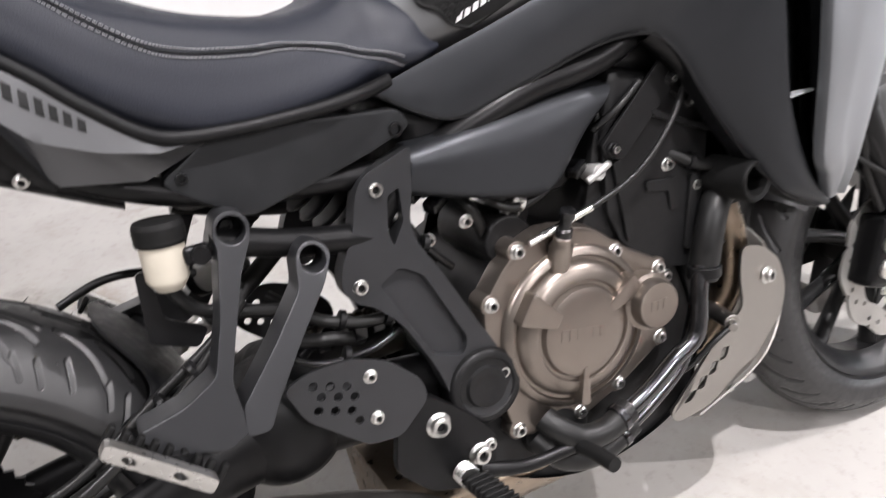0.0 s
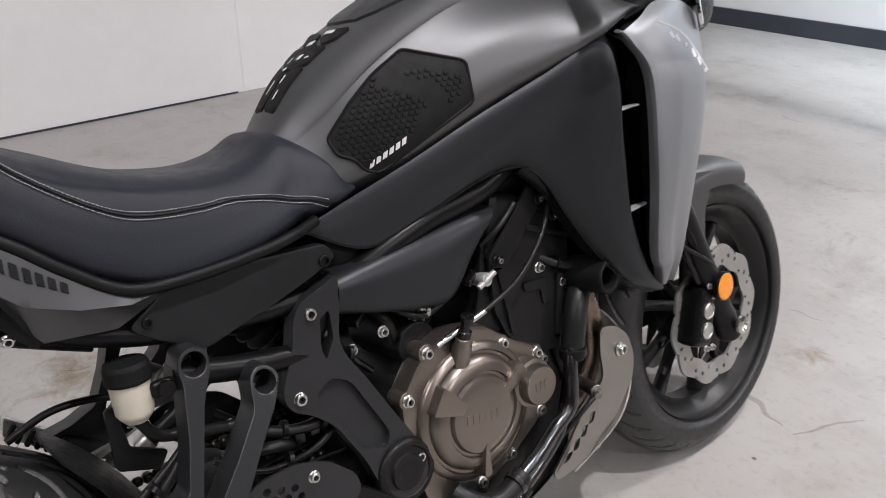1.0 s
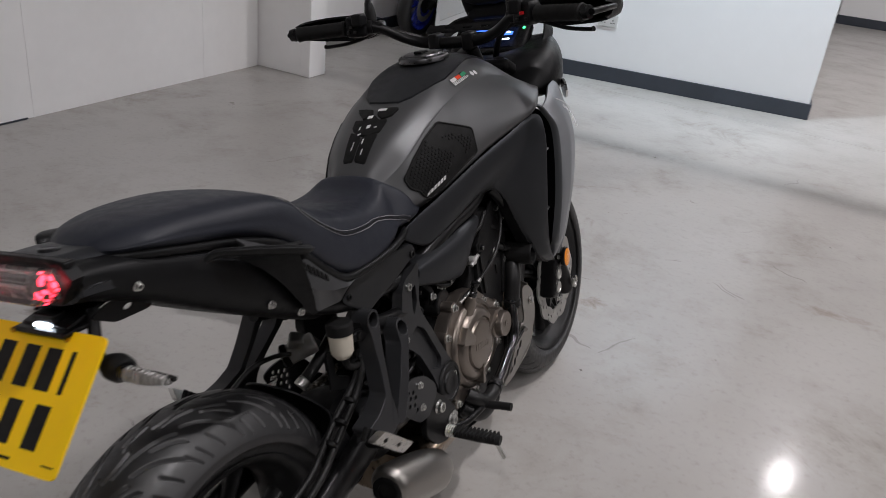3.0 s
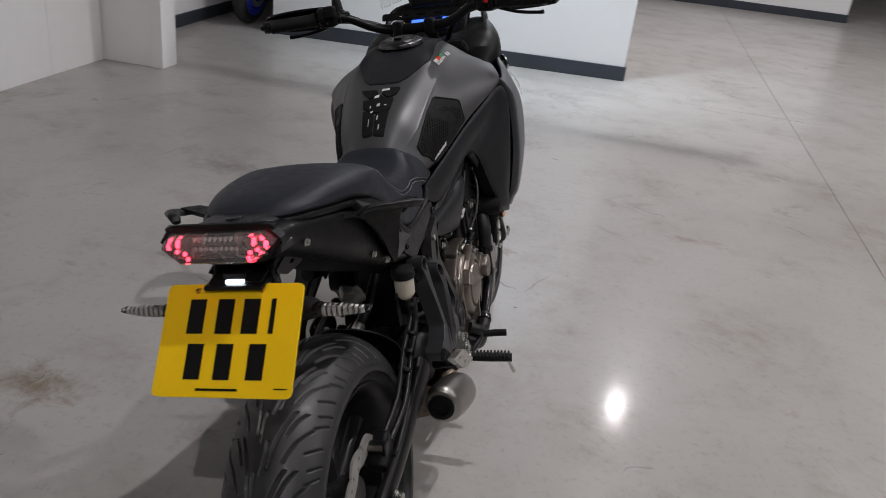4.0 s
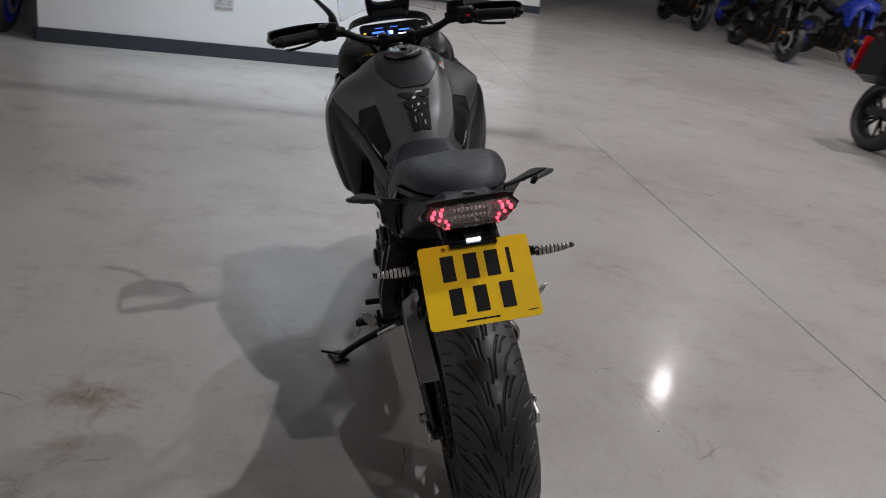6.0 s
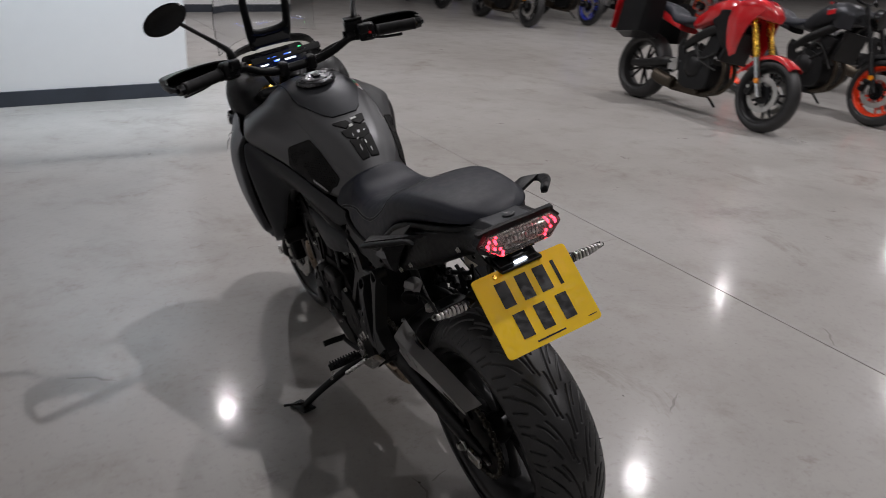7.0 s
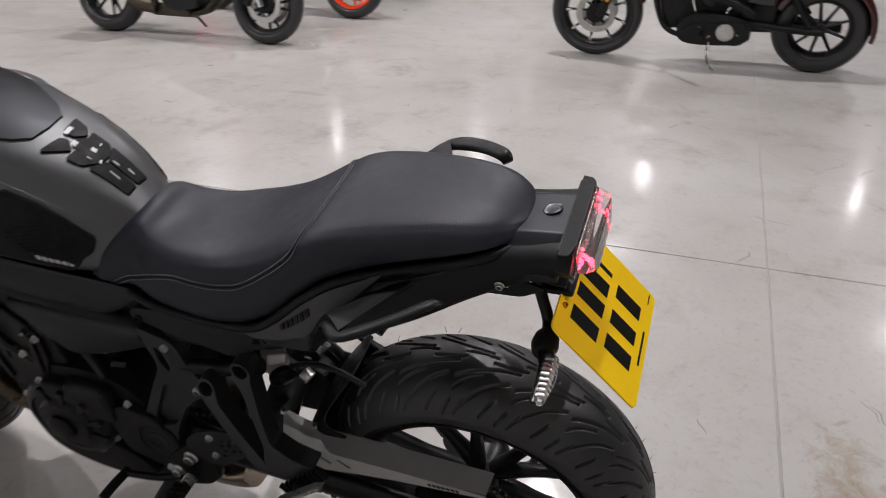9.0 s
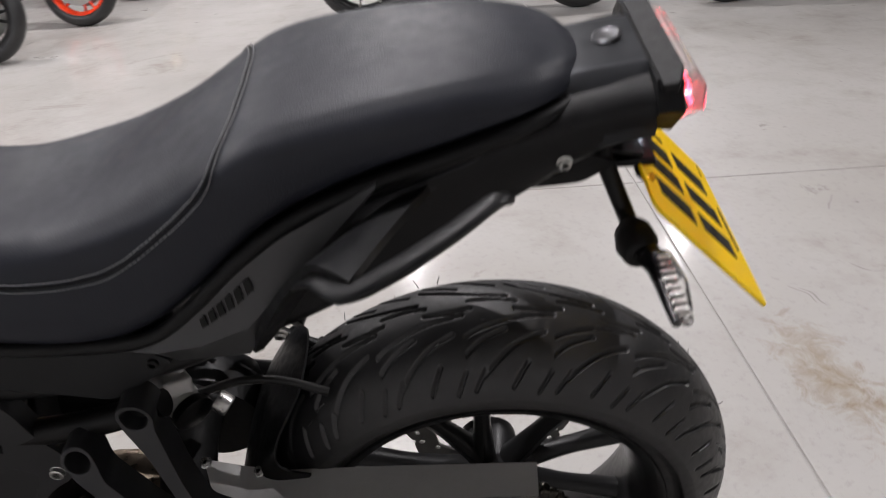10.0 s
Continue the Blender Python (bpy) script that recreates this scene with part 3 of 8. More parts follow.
added_wall_washer(pose(-0.35, 4.35, 3.35, 25, 0, 0))
# added cool lamp for the wall's bright patch, whose real source is unknown
data = bpy.data.lights.new("added_wall_spot", "SPOT")
data.energy, data.spot_size, data.spot_blend, data.shadow_soft_size, data.color = 400.0, radians(84), 0.9, 0.05, (0.72, 0.87, 1.0)
new("added_wall_spot", data).matrix_basis = look((-0.35, 4.36, 3.32), (-0.35, 5.1, 1.45))
# unseen rail and rods, made up to hang the added spotlight from
setting("ceiling_rail", box((-0.35, 4.2, 3.70), (3.2, 0.05, 0.05), 0.004), STEEL_GREY, "assumed grey rail that carries the added spotlight", "rail")
for xx in (-1.7, 1.0):
    setting("trim", rod((xx, 4.2, 3.72), (xx, 4.2, TOP + 0.02), 0.006, n=8), STEEL_GREY, "steel drop rod of the assumed rail", "rod")


# ---- the motorcycle in front ----
LEAN_DEG = 13.83
hero = thing("motorcycle", pose(0, 0, 0, 0, -LEAN_DEG, 0), "matt dark grey touring motorcycle leaning on its side stand", "motorcycle")
REAR, FRONT_AXLE = Vector((0, -0.211, 0.311)), Vector((0, 1.196, 0.297))


def groove_depth(s, x, length, pitches, lines, width, deep):
    """How deep the tread is cut at s round the tyre and x across it; lines are grooves in one pitch."""
    pitch = length / pitches
    out = np.zeros_like(s)
    for side in (1, -1):
        ss = (s + (0.5 * pitch if side < 0 else 0)) % pitch
        for line in lines:
            pts = spline(line, 9)
            best = np.full(s.shape, 9.0)
            for (a0, b0), (a1, b1) in zip(pts[:-1], pts[1:]):
                a0, a1 = a0 * pitch, a1 * pitch
                for shift in (-2, -1, 0, 1):
                    px, py = ss - (a0 + shift * pitch), side * x - b0
                    dx, dy = a1 - a0, b1 - b0
                    k = np.clip((px * dx + py * dy) / (dx * dx + dy * dy), 0, 1)
                    best = np.minimum(best, np.hypot(px - k * dx, py - k * dy))
            out = np.maximum(out, deep * np.clip((width - best) / (0.45 * width), 0, 1))
    return out


def tyre(radius, width, rim, around, across, pitches, lines):
    """A road tyre round the x axis, with its tread cut into the rubber."""
    half = width / 2
    tread = np.linspace(-1, 1, across)
    crown = half * 1.06
    xs = half * np.sin(tread * 1.16) / math.sin(1.16)
    drop = crown * (1 - np.sqrt(np.clip(1 - (xs / crown) ** 2, 0, 1))) * 0.92
    walls = [(half * 0.995, radius - drop[-1] - 0.012), (half * 0.985, radius - 0.075), (half * 0.93, rim + 0.028), (half * 0.84, rim + 0.010), (half * 0.80, rim - 0.004), (half * 0.72, rim - 0.006)]
    prof = [(-x, r) for x, r in walls[::-1]] + list(zip(xs, radius - drop)) + walls
    prof = np.array(prof)
    ang = np.linspace(0, 2 * math.pi, around, endpoint=False)
    a, x = np.meshgrid(ang, prof[:, 0], indexing="ij")
    r = np.broadcast_to(prof[:, 1], a.shape).copy()
    arc = np.broadcast_to(np.r_[np.full(len(walls), 9.0), half * tread * 1.1, np.full(len(walls), 9.0)], a.shape)
    r -= groove_depth(a * radius, arc, 2 * math.pi * radius, pitches, lines, 0.0027, 0.0050) * (np.abs(arc) < 1)
    pts = np.stack([x, r * np.cos(a), r * np.sin(a)], -1)
    n, k = a.shape
    i, j = np.meshgrid(np.arange(n), np.arange(k - 1), indexing="ij")
    i2 = (i + 1) % n
    faces = np.stack([i * k + j, i * k + j + 1, i2 * k + j + 1, i2 * k + j], -1).reshape(-1, 4)
    me = bpy.data.meshes.new("tyre")
    me.from_pydata(pts.reshape(-1, 3).tolist(), [], faces.tolist())
    me.materials.append(RUBBER)
    me.polygons.foreach_set("use_smooth", [True] * len(me.polygons))
    me.update()
    return me


# (share of a pitch round the tyre, metres across): going down the back of the tyre the grooves run outwards
REAR_GROOVES = [[(0.10, 0.004), (-0.15, 0.007), (-0.42, 0.006)], [(0.0, 0.012), (-0.45, 0.018), (-0.95, 0.034), (-1.35, 0.060)], [(-0.12, 0.032), (-0.45, 0.046), (-0.80, 0.074)], [(-0.55, 0.030), (-0.85, 0.043), (-1.12, 0.064)], [(-0.30, 0.062), (-0.46, 0.086)], [(-0.78, 0.068), (-0.92, 0.088)], [(-0.02, 0.070), (-0.14, 0.090)]]
FRONT_GROOVES = [[(0.0, 0.006), (0.5, 0.013), (0.95, 0.034), (1.15, 0.05)], [(0.3, 0.024), (0.6, 0.044), (0.75, 0.056)], [(0.1, 0.040), (0.25, 0.055)]]


def wheel(name, at, radius, width, rim_r, grooves, around, across, pitches, spokes, rim_mat, label, parent, tyre_mesh=None):
    hub = new(name)
    hub.parent = parent
    hub.matrix_basis = Matrix.Translation(at)
    tagged(hub, label)
    t = new("tyre", tyre_mesh or tyre(radius, width, rim_r, around, across, pitches, grooves))
    t.parent = hub
    w = width * 0.40
    prof = [(rim_r + 0.006, -w), (rim_r + 0.004, -w - 0.006), (rim_r - 0.008, -w), (rim_r - 0.018, -w + 0.02), (rim_r - 0.030, -0.02), (rim_r - 0.030, 0.02), (rim_r - 0.018, w - 0.02), (rim_r - 0.008, w), (rim_r + 0.004, w + 0.006), (rim_r + 0.006, w)]
    ang = np.linspace(0, 2 * math.pi, 72, endpoint=False)
    part("rim", grid([np.stack([np.full(72, h), r * np.cos(ang), r * np.sin(ang)], 1) for r, h in prof + [(rim_r - 0.004, w - 0.012), (rim_r - 0.012, 0), (rim_r - 0.004, -w + 0.012)]], closed=True, wrap=True), rim_mat, hub)
    part("hub", lathe([(0.030, -0.062), (0.038, -0.058), (0.042, -0.035), (0.034, -0.01), (0.034, 0.01), (0.042, 0.035), (0.038, 0.058), (0.030, 0.062)], (0, 0, 0), (1, 0, 0), 28), rim_mat, hub)
    for k in range(spokes):
        base, spread = 2 * math.pi * (k // 2) / (spokes / 2), (0.13 if k % 2 else -0.13)
        a0, a1 = base + 0.4 * spread, base + spread * 2.1
        p0, p1 = Vector((0, 0.034 * math.cos(a0), 0.034 * math.sin(a0))), Vector((0, (rim_r - 0.026) * math.cos(a1), (rim_r - 0.026) * math.sin(a1)))
        part("spoke", tube([p0, p0.lerp(p1, 0.5), p1], [0.017, 0.0105, 0.014], 8, 10, flat=1.25, up=(1, 0, 0)), rim_mat, hub)
    return hub


def wave_disc(radius, inner, x, thick=0.005, waves=10):
    """A brake disc with wavy edges, drilled right through."""
    around, across = 420, 20
    ang = np.linspace(0, 2 * math.pi, around, endpoint=False)
    drilled = []
    for k in range(waves * 3):
        a = 2 * math.pi * k / (waves * 3)
        for step, rr in enumerate((0.22, 0.52, 0.80)):
            if (k + step) % 3 == 0 or step == 1 and k % 3 == 1:
                q = inner + (radius - inner) * rr
                drilled.append((q * math.cos(a + 0.05 * step), q * math.sin(a + 0.05 * step)))
    drilled = np.array(drilled)
    bm = bmesh.new()
    vs = []
    for a in ang:
        lo, hi = inner + 0.003 * math.cos(waves * a), radius - 0.004 + 0.004 * math.cos(waves * a)
        vs.append([bm.verts.new((0, q * math.cos(a), q * math.sin(a))) for q in np.linspace(lo, hi, across)])
    for i in range(around):
        for j in range(across - 1):
            q = [vs[i][j], vs[i][j + 1], vs[(i + 1) % around][j + 1], vs[(i + 1) % around][j]]
            mid = sum((v.co for v in q), Vector()) / 4
            if np.hypot(drilled[:, 0] - mid.y, drilled[:, 1] - mid.z).min() > 0.0040:
                bm.faces.new(q)
    bmesh.ops.delete(bm, geom=[v for v in bm.verts if not v.link_faces], context="VERTS")
    top = bmesh.ops.extrude_face_region(bm, geom=bm.faces[:])
    bmesh.ops.translate(bm, vec=(thick, 0, 0), verts=[g for g in top["geom"] if isinstance(g, bmesh.types.BMVert)])
    bmesh.ops.translate(bm, vec=(x, 0, 0), verts=bm.verts)
    bmesh.ops.recalc_face_normals(bm, faces=bm.faces)
    return bm


rear_wheel = wheel("rear_wheel", REAR, 0.313, 0.182, 0.216, REAR_GROOVES, 1400, 150, 19, 10, RIM_BLACK, "black ten-spoke rear wheel with a new tyre", hero)
front_wheel = wheel("front_wheel", FRONT_AXLE, 0.300, 0.122, 0.216, FRONT_GROOVES, 1000, 96, 17, 10, RIM_BLACK, "black ten-spoke front wheel with a new tyre", hero)
for s in (1, -1):
    part("brake_disc", wave_disc(0.143, 0.098, s * 0.066 - 0.0025), STEEL, front_wheel, "drilled wavy steel brake disc")
    part("disc_carrier", plate([(0.101 * math.cos(a) * (1 if k % 2 else 0.55), 0.101 * math.sin(a) * (1 if k % 2 else 0.55)) for k, a in enumerate(np.linspace(0, 2 * math.pi, 20, endpoint=False))], 0.004, lambda a, b, c: Vector((s * 0.064 + c - 0.002, a, b)), [circle(0, 0, 0.028, 20)]), METAL_BLACK, front_wheel)
part("brake_disc", wave_disc(0.1225, 0.082, 0.078), STEEL, rear_wheel, "drilled wavy steel brake disc")
part("sprocket", plate([((0.098 + (0.006 if k % 2 else 0)) * math.cos(a), (0.098 + (0.006 if k % 2 else 0)) * math.sin(a)) for k, a in enumerate(np.linspace(0, 2 * math.pi, 86, endpoint=False))], 0.006, lambda a, b, c: Vector((-0.088 + c, a, b)), [circle(0.06 * math.cos(a), 0.06 * math.sin(a), 0.016, 12) for a in np.linspace(0, 2 * math.pi, 6, endpoint=False)]), METAL_BLACK, rear_wheel)
# moulding whiskers on the new tyre
whiskers = []
rng = random.Random(4)
for k in range(30):
    a = rng.uniform(0.2, 3.1)
    x = rng.uniform(-0.075, 0.075)
    r = 0.315 - 0.5 * x * x / 0.097
    p = Vector((x, r * math.cos(a), r * math.sin(a)))
    q = Vector((x * 1.15, (r + rng.uniform(0.002, 0.005)) * math.cos(a + rng.uniform(-0.02, 0.02)), (r + 0.003) * math.sin(a)))
    whiskers.append(rod(p, q, 0.0007, 0.0004, 5))
tagged(part("moulding_whiskers", join(*whiskers), RUBBER, rear_wheel), kind="stuff")

# ---- tank ----
TANK = [
    (0.330, 0.842, [(0.032, 0.838), (0.052, 0.822), (0.070, 0.795), (0.080, 0.760)]),
    (0.360, 0.878, [(0.044, 0.868), (0.070, 0.836), (0.088, 0.797), (0.096, 0.765)]),
    (0.400, 0.913, [(0.056, 0.904), (0.094, 0.868), (0.108, 0.820), (0.109, 0.772)]),
    (0.460, 0.948, [(0.066, 0.940), (0.107, 0.908), (0.131, 0.850), (0.132, 0.786)]),
    (0.530, 0.980, [(0.074, 0.971), (0.117, 0.941), (0.153, 0.875), (0.153, 0.812)]),
    (0.600, 1.006, [(0.080, 0.997), (0.123, 0.964), (0.174, 0.905), (0.178, 0.842)]),
    (0.670, 1.022, [(0.085, 1.012), (0.130, 0.976), (0.192, 0.925), (0.207, 0.868)]),
    (0.730, 1.026, [(0.085, 1.015), (0.138, 0.976), (0.202, 0.938), (0.232, 0.892)]),
    (0.800, 1.016, [(0.082, 1.003), (0.146, 0.963), (0.188, 0.940), (0.214, 0.908)]),
    (0.860, 0.990, [(0.074, 0.976), (0.140, 0.946), (0.170, 0.934), (0.190, 0.918)]),
    (0.905, 0.955, [(0.060, 0.948), (0.120, 0.932), (0.150, 0.925), (0.172, 0.913)]),
]


def creased(stations, index, reach):
    """Each ring with its shoulder point doubled, so that the body turns sharply there."""
    out = []
    for v, top, side in stations:
        p = [Vector(q) for q in side]
        a, b, c = p[index - 1], p[index], p[index + 1]
        before, after = b + (a - b).normalized() * reach, b + (c - b).normalized() * reach
        out.append((v, top, [tuple(q) for q in (*p[:index], before, after, *p[index + 1:])]))
    return out


tank_bm = loft(half_rings(creased(TANK, 1, 0.005), 0.03), 70, 110)
TANK_TREE = BVHTree.FromBMesh(tank_bm)
part("fuel_tank", tank_bm, PAINT, hero, "matt grey fuel tank", sharp=60)


def refined(outer, cell):
    """A filled outline cut into small triangles."""
    bm = bmesh.new()
    vs = [bm.verts.new((*p, 0)) for p in outer]
    edges = [bm.edges.new((vs[k], vs[(k + 1) % len(vs)])) for k in range(len(vs))]
    bmesh.ops.triangle_fill(bm, edges=edges, use_beauty=True, normal=(0, 0, 1))
    for _ in range(6):
        long = [e for e in bm.edges if e.calc_length() > cell]
        if not long:
            break
        bmesh.ops.subdivide_edges(bm, edges=long, cuts=1)
        bmesh.ops.triangulate(bm, faces=[f for f in bm.faces if len(f.verts) > 3])
    return bm


def draped(outer, tree, start, way, lift, thick, cell=0.012):
    """A sheet laid on a body: outline points go to start(a, b) and from there along way until they meet it."""
    bm = refined(outer, cell)
    for v in bm.verts:
        o = Vector(start(v.co.x, v.co.y))
        hit, normal, _, _ = tree.ray_cast(o, Vector(way))
        if hit is None:
            hit, normal, _, _ = tree.find_nearest(o + Vector(way) * 0.4)
        v.co = hit - Vector(way) * lift
    bmesh.ops.recalc_face_normals(bm, faces=bm.faces)
    if bm.faces and sum((f.normal.dot(Vector(way)) * f.calc_area() for f in bm.faces)) > 0:
        bmesh.ops.reverse_faces(bm, faces=bm.faces)
    if thick:
        top = bmesh.ops.extrude_face_region(bm, geom=bm.faces[:])
        bmesh.ops.translate(bm, vec=Vector(way) * -thick, verts=[g for g in top["geom"] if isinstance(g, bmesh.types.BMVert)])
        bmesh.ops.recalc_face_normals(bm, faces=bm.faces)
    return bm


def from_above(a, b):
    return (a, b, 1.4)


def from_right(a, b):
    return (0.6, a, b)


top_cover = [(0, 0.486), (0.036, 0.490), (0.055, 0.510), (0.075, 0.550), (0.092, 0.595), (0.094, 0.640), (0.088, 0.70), (0.082, 0.78), (0.075, 0.85), (-0.075, 0.85), (-0.082, 0.78), (-0.088, 0.70), (-0.094, 0.640), (-0.092, 0.595), (-0.075, 0.550), (-0.055, 0.510), (-0.036, 0.490)]
part("tank_top_cover", draped(top_cover, TANK_TREE, from_above, (0, 0, -1), -0.002, 0.006, 0.02), PANEL, hero, "black cover over the top of the tank")
cap = part("fuel_cap", lathe([(0.058, -0.004), (0.058, 0.004), (0.054, 0.008), (0.046, 0.009), (0.044, 0.012), (0.040, 0.0125), (0.0, 0.0135)], (0, 0.676, 1.028), (0, -0.05, 1), 40), CAP_METAL, hero, "round brushed fuel filler cap")
part("key_cover", box((0.0, 0.665, 1.043), (0.020, 0.032, 0.006), 0.002), METAL_BLACK, cap)
# centre pad: five pieces with white marks
PAD_PIECES = [
    [(-0.052, 0.470), (-0.010, 0.463), (-0.004, 0.452), (-0.022, 0.438), (-0.046, 0.462)],
    [(0.008, 0.468), (0.046, 0.474), (0.040, 0.452), (0.022, 0.440), (0.004, 0.452)],
    [(-0.040, 0.436), (-0.016, 0.434), (0.0, 0.448), (0.018, 0.436), (0.036, 0.440), (0.033, 0.410), (0.012, 0.398), (-0.012, 0.398), (-0.036, 0.414)],
    [(-0.033, 0.405), (-0.003, 0.394), (-0.003, 0.352), (-0.026, 0.352)],
    [(0.001, 0.394), (0.031, 0.405), (0.026, 0.352), (0.001, 0.352)],
]
tank_pad = None
for piece in PAD_PIECES:
    bm = draped(outline(piece, rounding=0.004), TANK_TREE, from_above, (0, 0, -1), -0.001, 0.005, 0.010)
    if tank_pad is None:
        tank_pad = part("tank_pad", bm, SOFT_RUBBER, hero, "black rubber tank pad in pieces with white marks")
    else:
        part("pad_piece", bm, SOFT_RUBBER, tank_pad)
for a, b, dx, dy in [(a, b, 0.62 * dx, 0.62 * dy) for a, b, dx, dy in [(0.012, 0.462, 0.030, 0.010), (-0.006, 0.441, 0.018, 0.012), (-0.016, 0.412, 0.003, 0.012), (0.020, 0.416, 0.010, 0.003), (0.003, 0.416, 0.012, 0.012), (-0.014, 0.375, 0.003, 0.022), (0.006, 0.384, 0.004, 0.014), (0.012, 0.366, 0.004, 0.014), (-0.010, 0.398, 0.010, 0.004)]]:
    part("white_mark", draped([(a - dx / 2, b - dy / 2), (a + dx / 2, b - dy / 2 + 0.002), (a + dx / 2, b + dy / 2 + 0.002), (a - dx / 2, b + dy / 2)], TANK_TREE, from_above, (0, 0, -1), 0.0035, 0.0012, 0.01), WHITE_INK, tank_pad)

# side grips: studded rubber with a smooth winding road across it
GRIP = [(0.430, 0.778), (0.412, 0.785), (0.402, 0.801), (0.386, 0.809), (0.381, 0.830), (0.414, 0.866), (0.450, 0.895), (0.496, 0.920), (0.560, 0.894), (0.556, 0.842)]
ROAD = [(0.462, 0.792), (0.500, 0.832), (0.516, 0.860), (0.478, 0.880), (0.466, 0.893), (0.500, 0.906), (0.552, 0.890)]


def inside(p, poly):
    hit = False
    for k in range(len(poly)):
        (x0, y0), (x1, y1) = poly[k - 1], poly[k]
        if (y0 > p[1]) != (y1 > p[1]) and p[0] < (x1 - x0) * (p[1] - y0) / (y1 - y0) + x0:
            hit = not hit
    return hit


grip_outline = outline(GRIP, rounding=0.006)
road_line = spline(ROAD, 24)
stud_spots = []
for i in range(60):
    for j in range(60):
        p = (0.365 + i * 0.0078 + (0.0039 if j % 2 else 0), 0.768 + j * 0.0068)
        shrunk = [(0.46 + (x - 0.46) * 0.93, 0.845 + (y - 0.845) * 0.93) for x, y in grip_outline]
        if inside(p, shrunk) and np.hypot(*(road_line - p).T).min() > 0.0125 and not (p[0] > 0.415 and p[1] < 0.795 + (p[0] - 0.42) * 0.5):
            stud_spots.append(p)
for side in (1, -1):
    base = draped(grip_outline, TANK_TREE, from_right, (-1, 0, 0), -0.001, 0.0035, 0.012)
    studs = []
    for a, b in stud_spots:
        hit, normal, _, _ = TANK_TREE.ray_cast(Vector((0.6, a, b)), Vector((-1, 0, 0)))
        studs.append(lathe([(0.0036, 0), (0.0033, 0.0012), (0.0028, 0.0016), (0, 0.0017)], hit + Vector((0.0022, 0, 0)), normal, 6))
    studs = join(*studs)
    rim = [Vector((0.6, a, b)) for a, b in grip_outline]
    rim = [TANK_TREE.ray_cast(p, Vector((-1, 0, 0)))[0] + Vector((0.002, 0, 0)) for p in rim]
    edge = tube(rim, 0.0024, 6, len(rim), closed=True)
    bar = join(*[draped([(a, b), (a + 0.0055, b + 0.0025), (a + 0.0075, b + 0.0105), (a + 0.002, b + 0.008)], TANK_TREE, from_right, (-1, 0, 0), 0.002, 0.0012, 0.02) for a, b in [(0.417 + 0.0083 * k, 0.786 + 0.0040 * k) for k in range(6)]])
    if side < 0:
        base, studs, edge, bar = mirrored(base), mirrored(studs), mirrored(edge), mirrored(bar)
    g = part("knee_grip", base, SOFT_RUBBER, hero, "black rubber knee grip with raised studs")
    tagged(part("studs", studs, SOFT_RUBBER, g), kind="stuff")
    part("rim_bead", edge, SOFT_RUBBER, g)
    part("white_lettering_bars", bar, WHITE_INK, g)

STICKER = [(0.598, 0.974), (0.660, 0.986), (0.659, 0.999), (0.599, 0.988)]


def on_sticker(a0, a1, b0, b1):
    p = [Vector(q) for q in STICKER]
    return [tuple(p[0].lerp(p[1], a).lerp(p[3].lerp(p[2], a), b)) for a, b in ((a0, b0), (a1, b0), (a1, b1), (a0, b1))]


sticker = part("warning_sticker", draped(STICKER, TANK_TREE, from_right, (-1, 0, 0), 0.0008, 0.0006, 0.012), CAP_METAL, hero, "small silver warning sticker with orange and green fields")
for name, spot, mt in (("orange_field", (0.34, 0.62, 0.52, 0.95), ORANGE_PAINT), ("green_field", (0.64, 0.95, 0.52, 0.95), surface("green_print", (0.03, 0.3, 0.14), 0.5)), ("white_field", (0.05, 0.32, 0.52, 0.95), WHITE_INK), ("small_print_bar", (0.05, 0.95, 0.10, 0.18), WHITE_INK), ("small_print_bar", (0.05, 0.95, 0.24, 0.32), WHITE_INK), ("small_print_bar", (0.05, 0.80, 0.38, 0.45), WHITE_INK)):
    part(name, draped(on_sticker(*spot), TANK_TREE, from_right, (-1, 0, 0), 0.0020, 0.0005, 0.02), mt, sticker)
for v in (0.674, 0.686):
    part("round_sticker", draped(circle(v, 0.990, 0.0045, 12), TANK_TREE, from_right, (-1, 0, 0), 0.0010, 0.0006, 0.012), WHITE_INK, hero, "small round white sticker")

# ---- side covers, ducts and scoops ----
COVER_A = [(0.105, 0.325, 0.736), (0.116, 0.380, 0.755), (0.138, 0.465, 0.784), (0.168, 0.565, 0.824), (0.200, 0.650, 0.857), (0.236, 0.728, 0.888), (0.252, 0.742, 0.845), (0.247, 0.748, 0.750), (0.232, 0.768, 0.640), (0.208, 0.820, 0.545), (0.194, 0.866, 0.496)]
COVER_B = [(0.106, 0.322, 0.731), (0.122, 0.395, 0.692), (0.138, 0.475, 0.711), (0.150, 0.550, 0.734), (0.155, 0.600, 0.742), (0.165, 0.640, 0.738), (0.175, 0.665, 0.710), (0.182, 0.690, 0.660), (0.189, 0.730, 0.595), (0.196, 0.790, 0.525), (0.188, 0.858, 0.486)]


def bulged(a, b, share, out, taper=0):
    return [tuple(np.array(p) * (1 - share) + np.array(q) * share + [out * (min(1, k / taper) if taper else 1), 0, 0]) for k, (p, q) in enumerate(zip(a, b))]


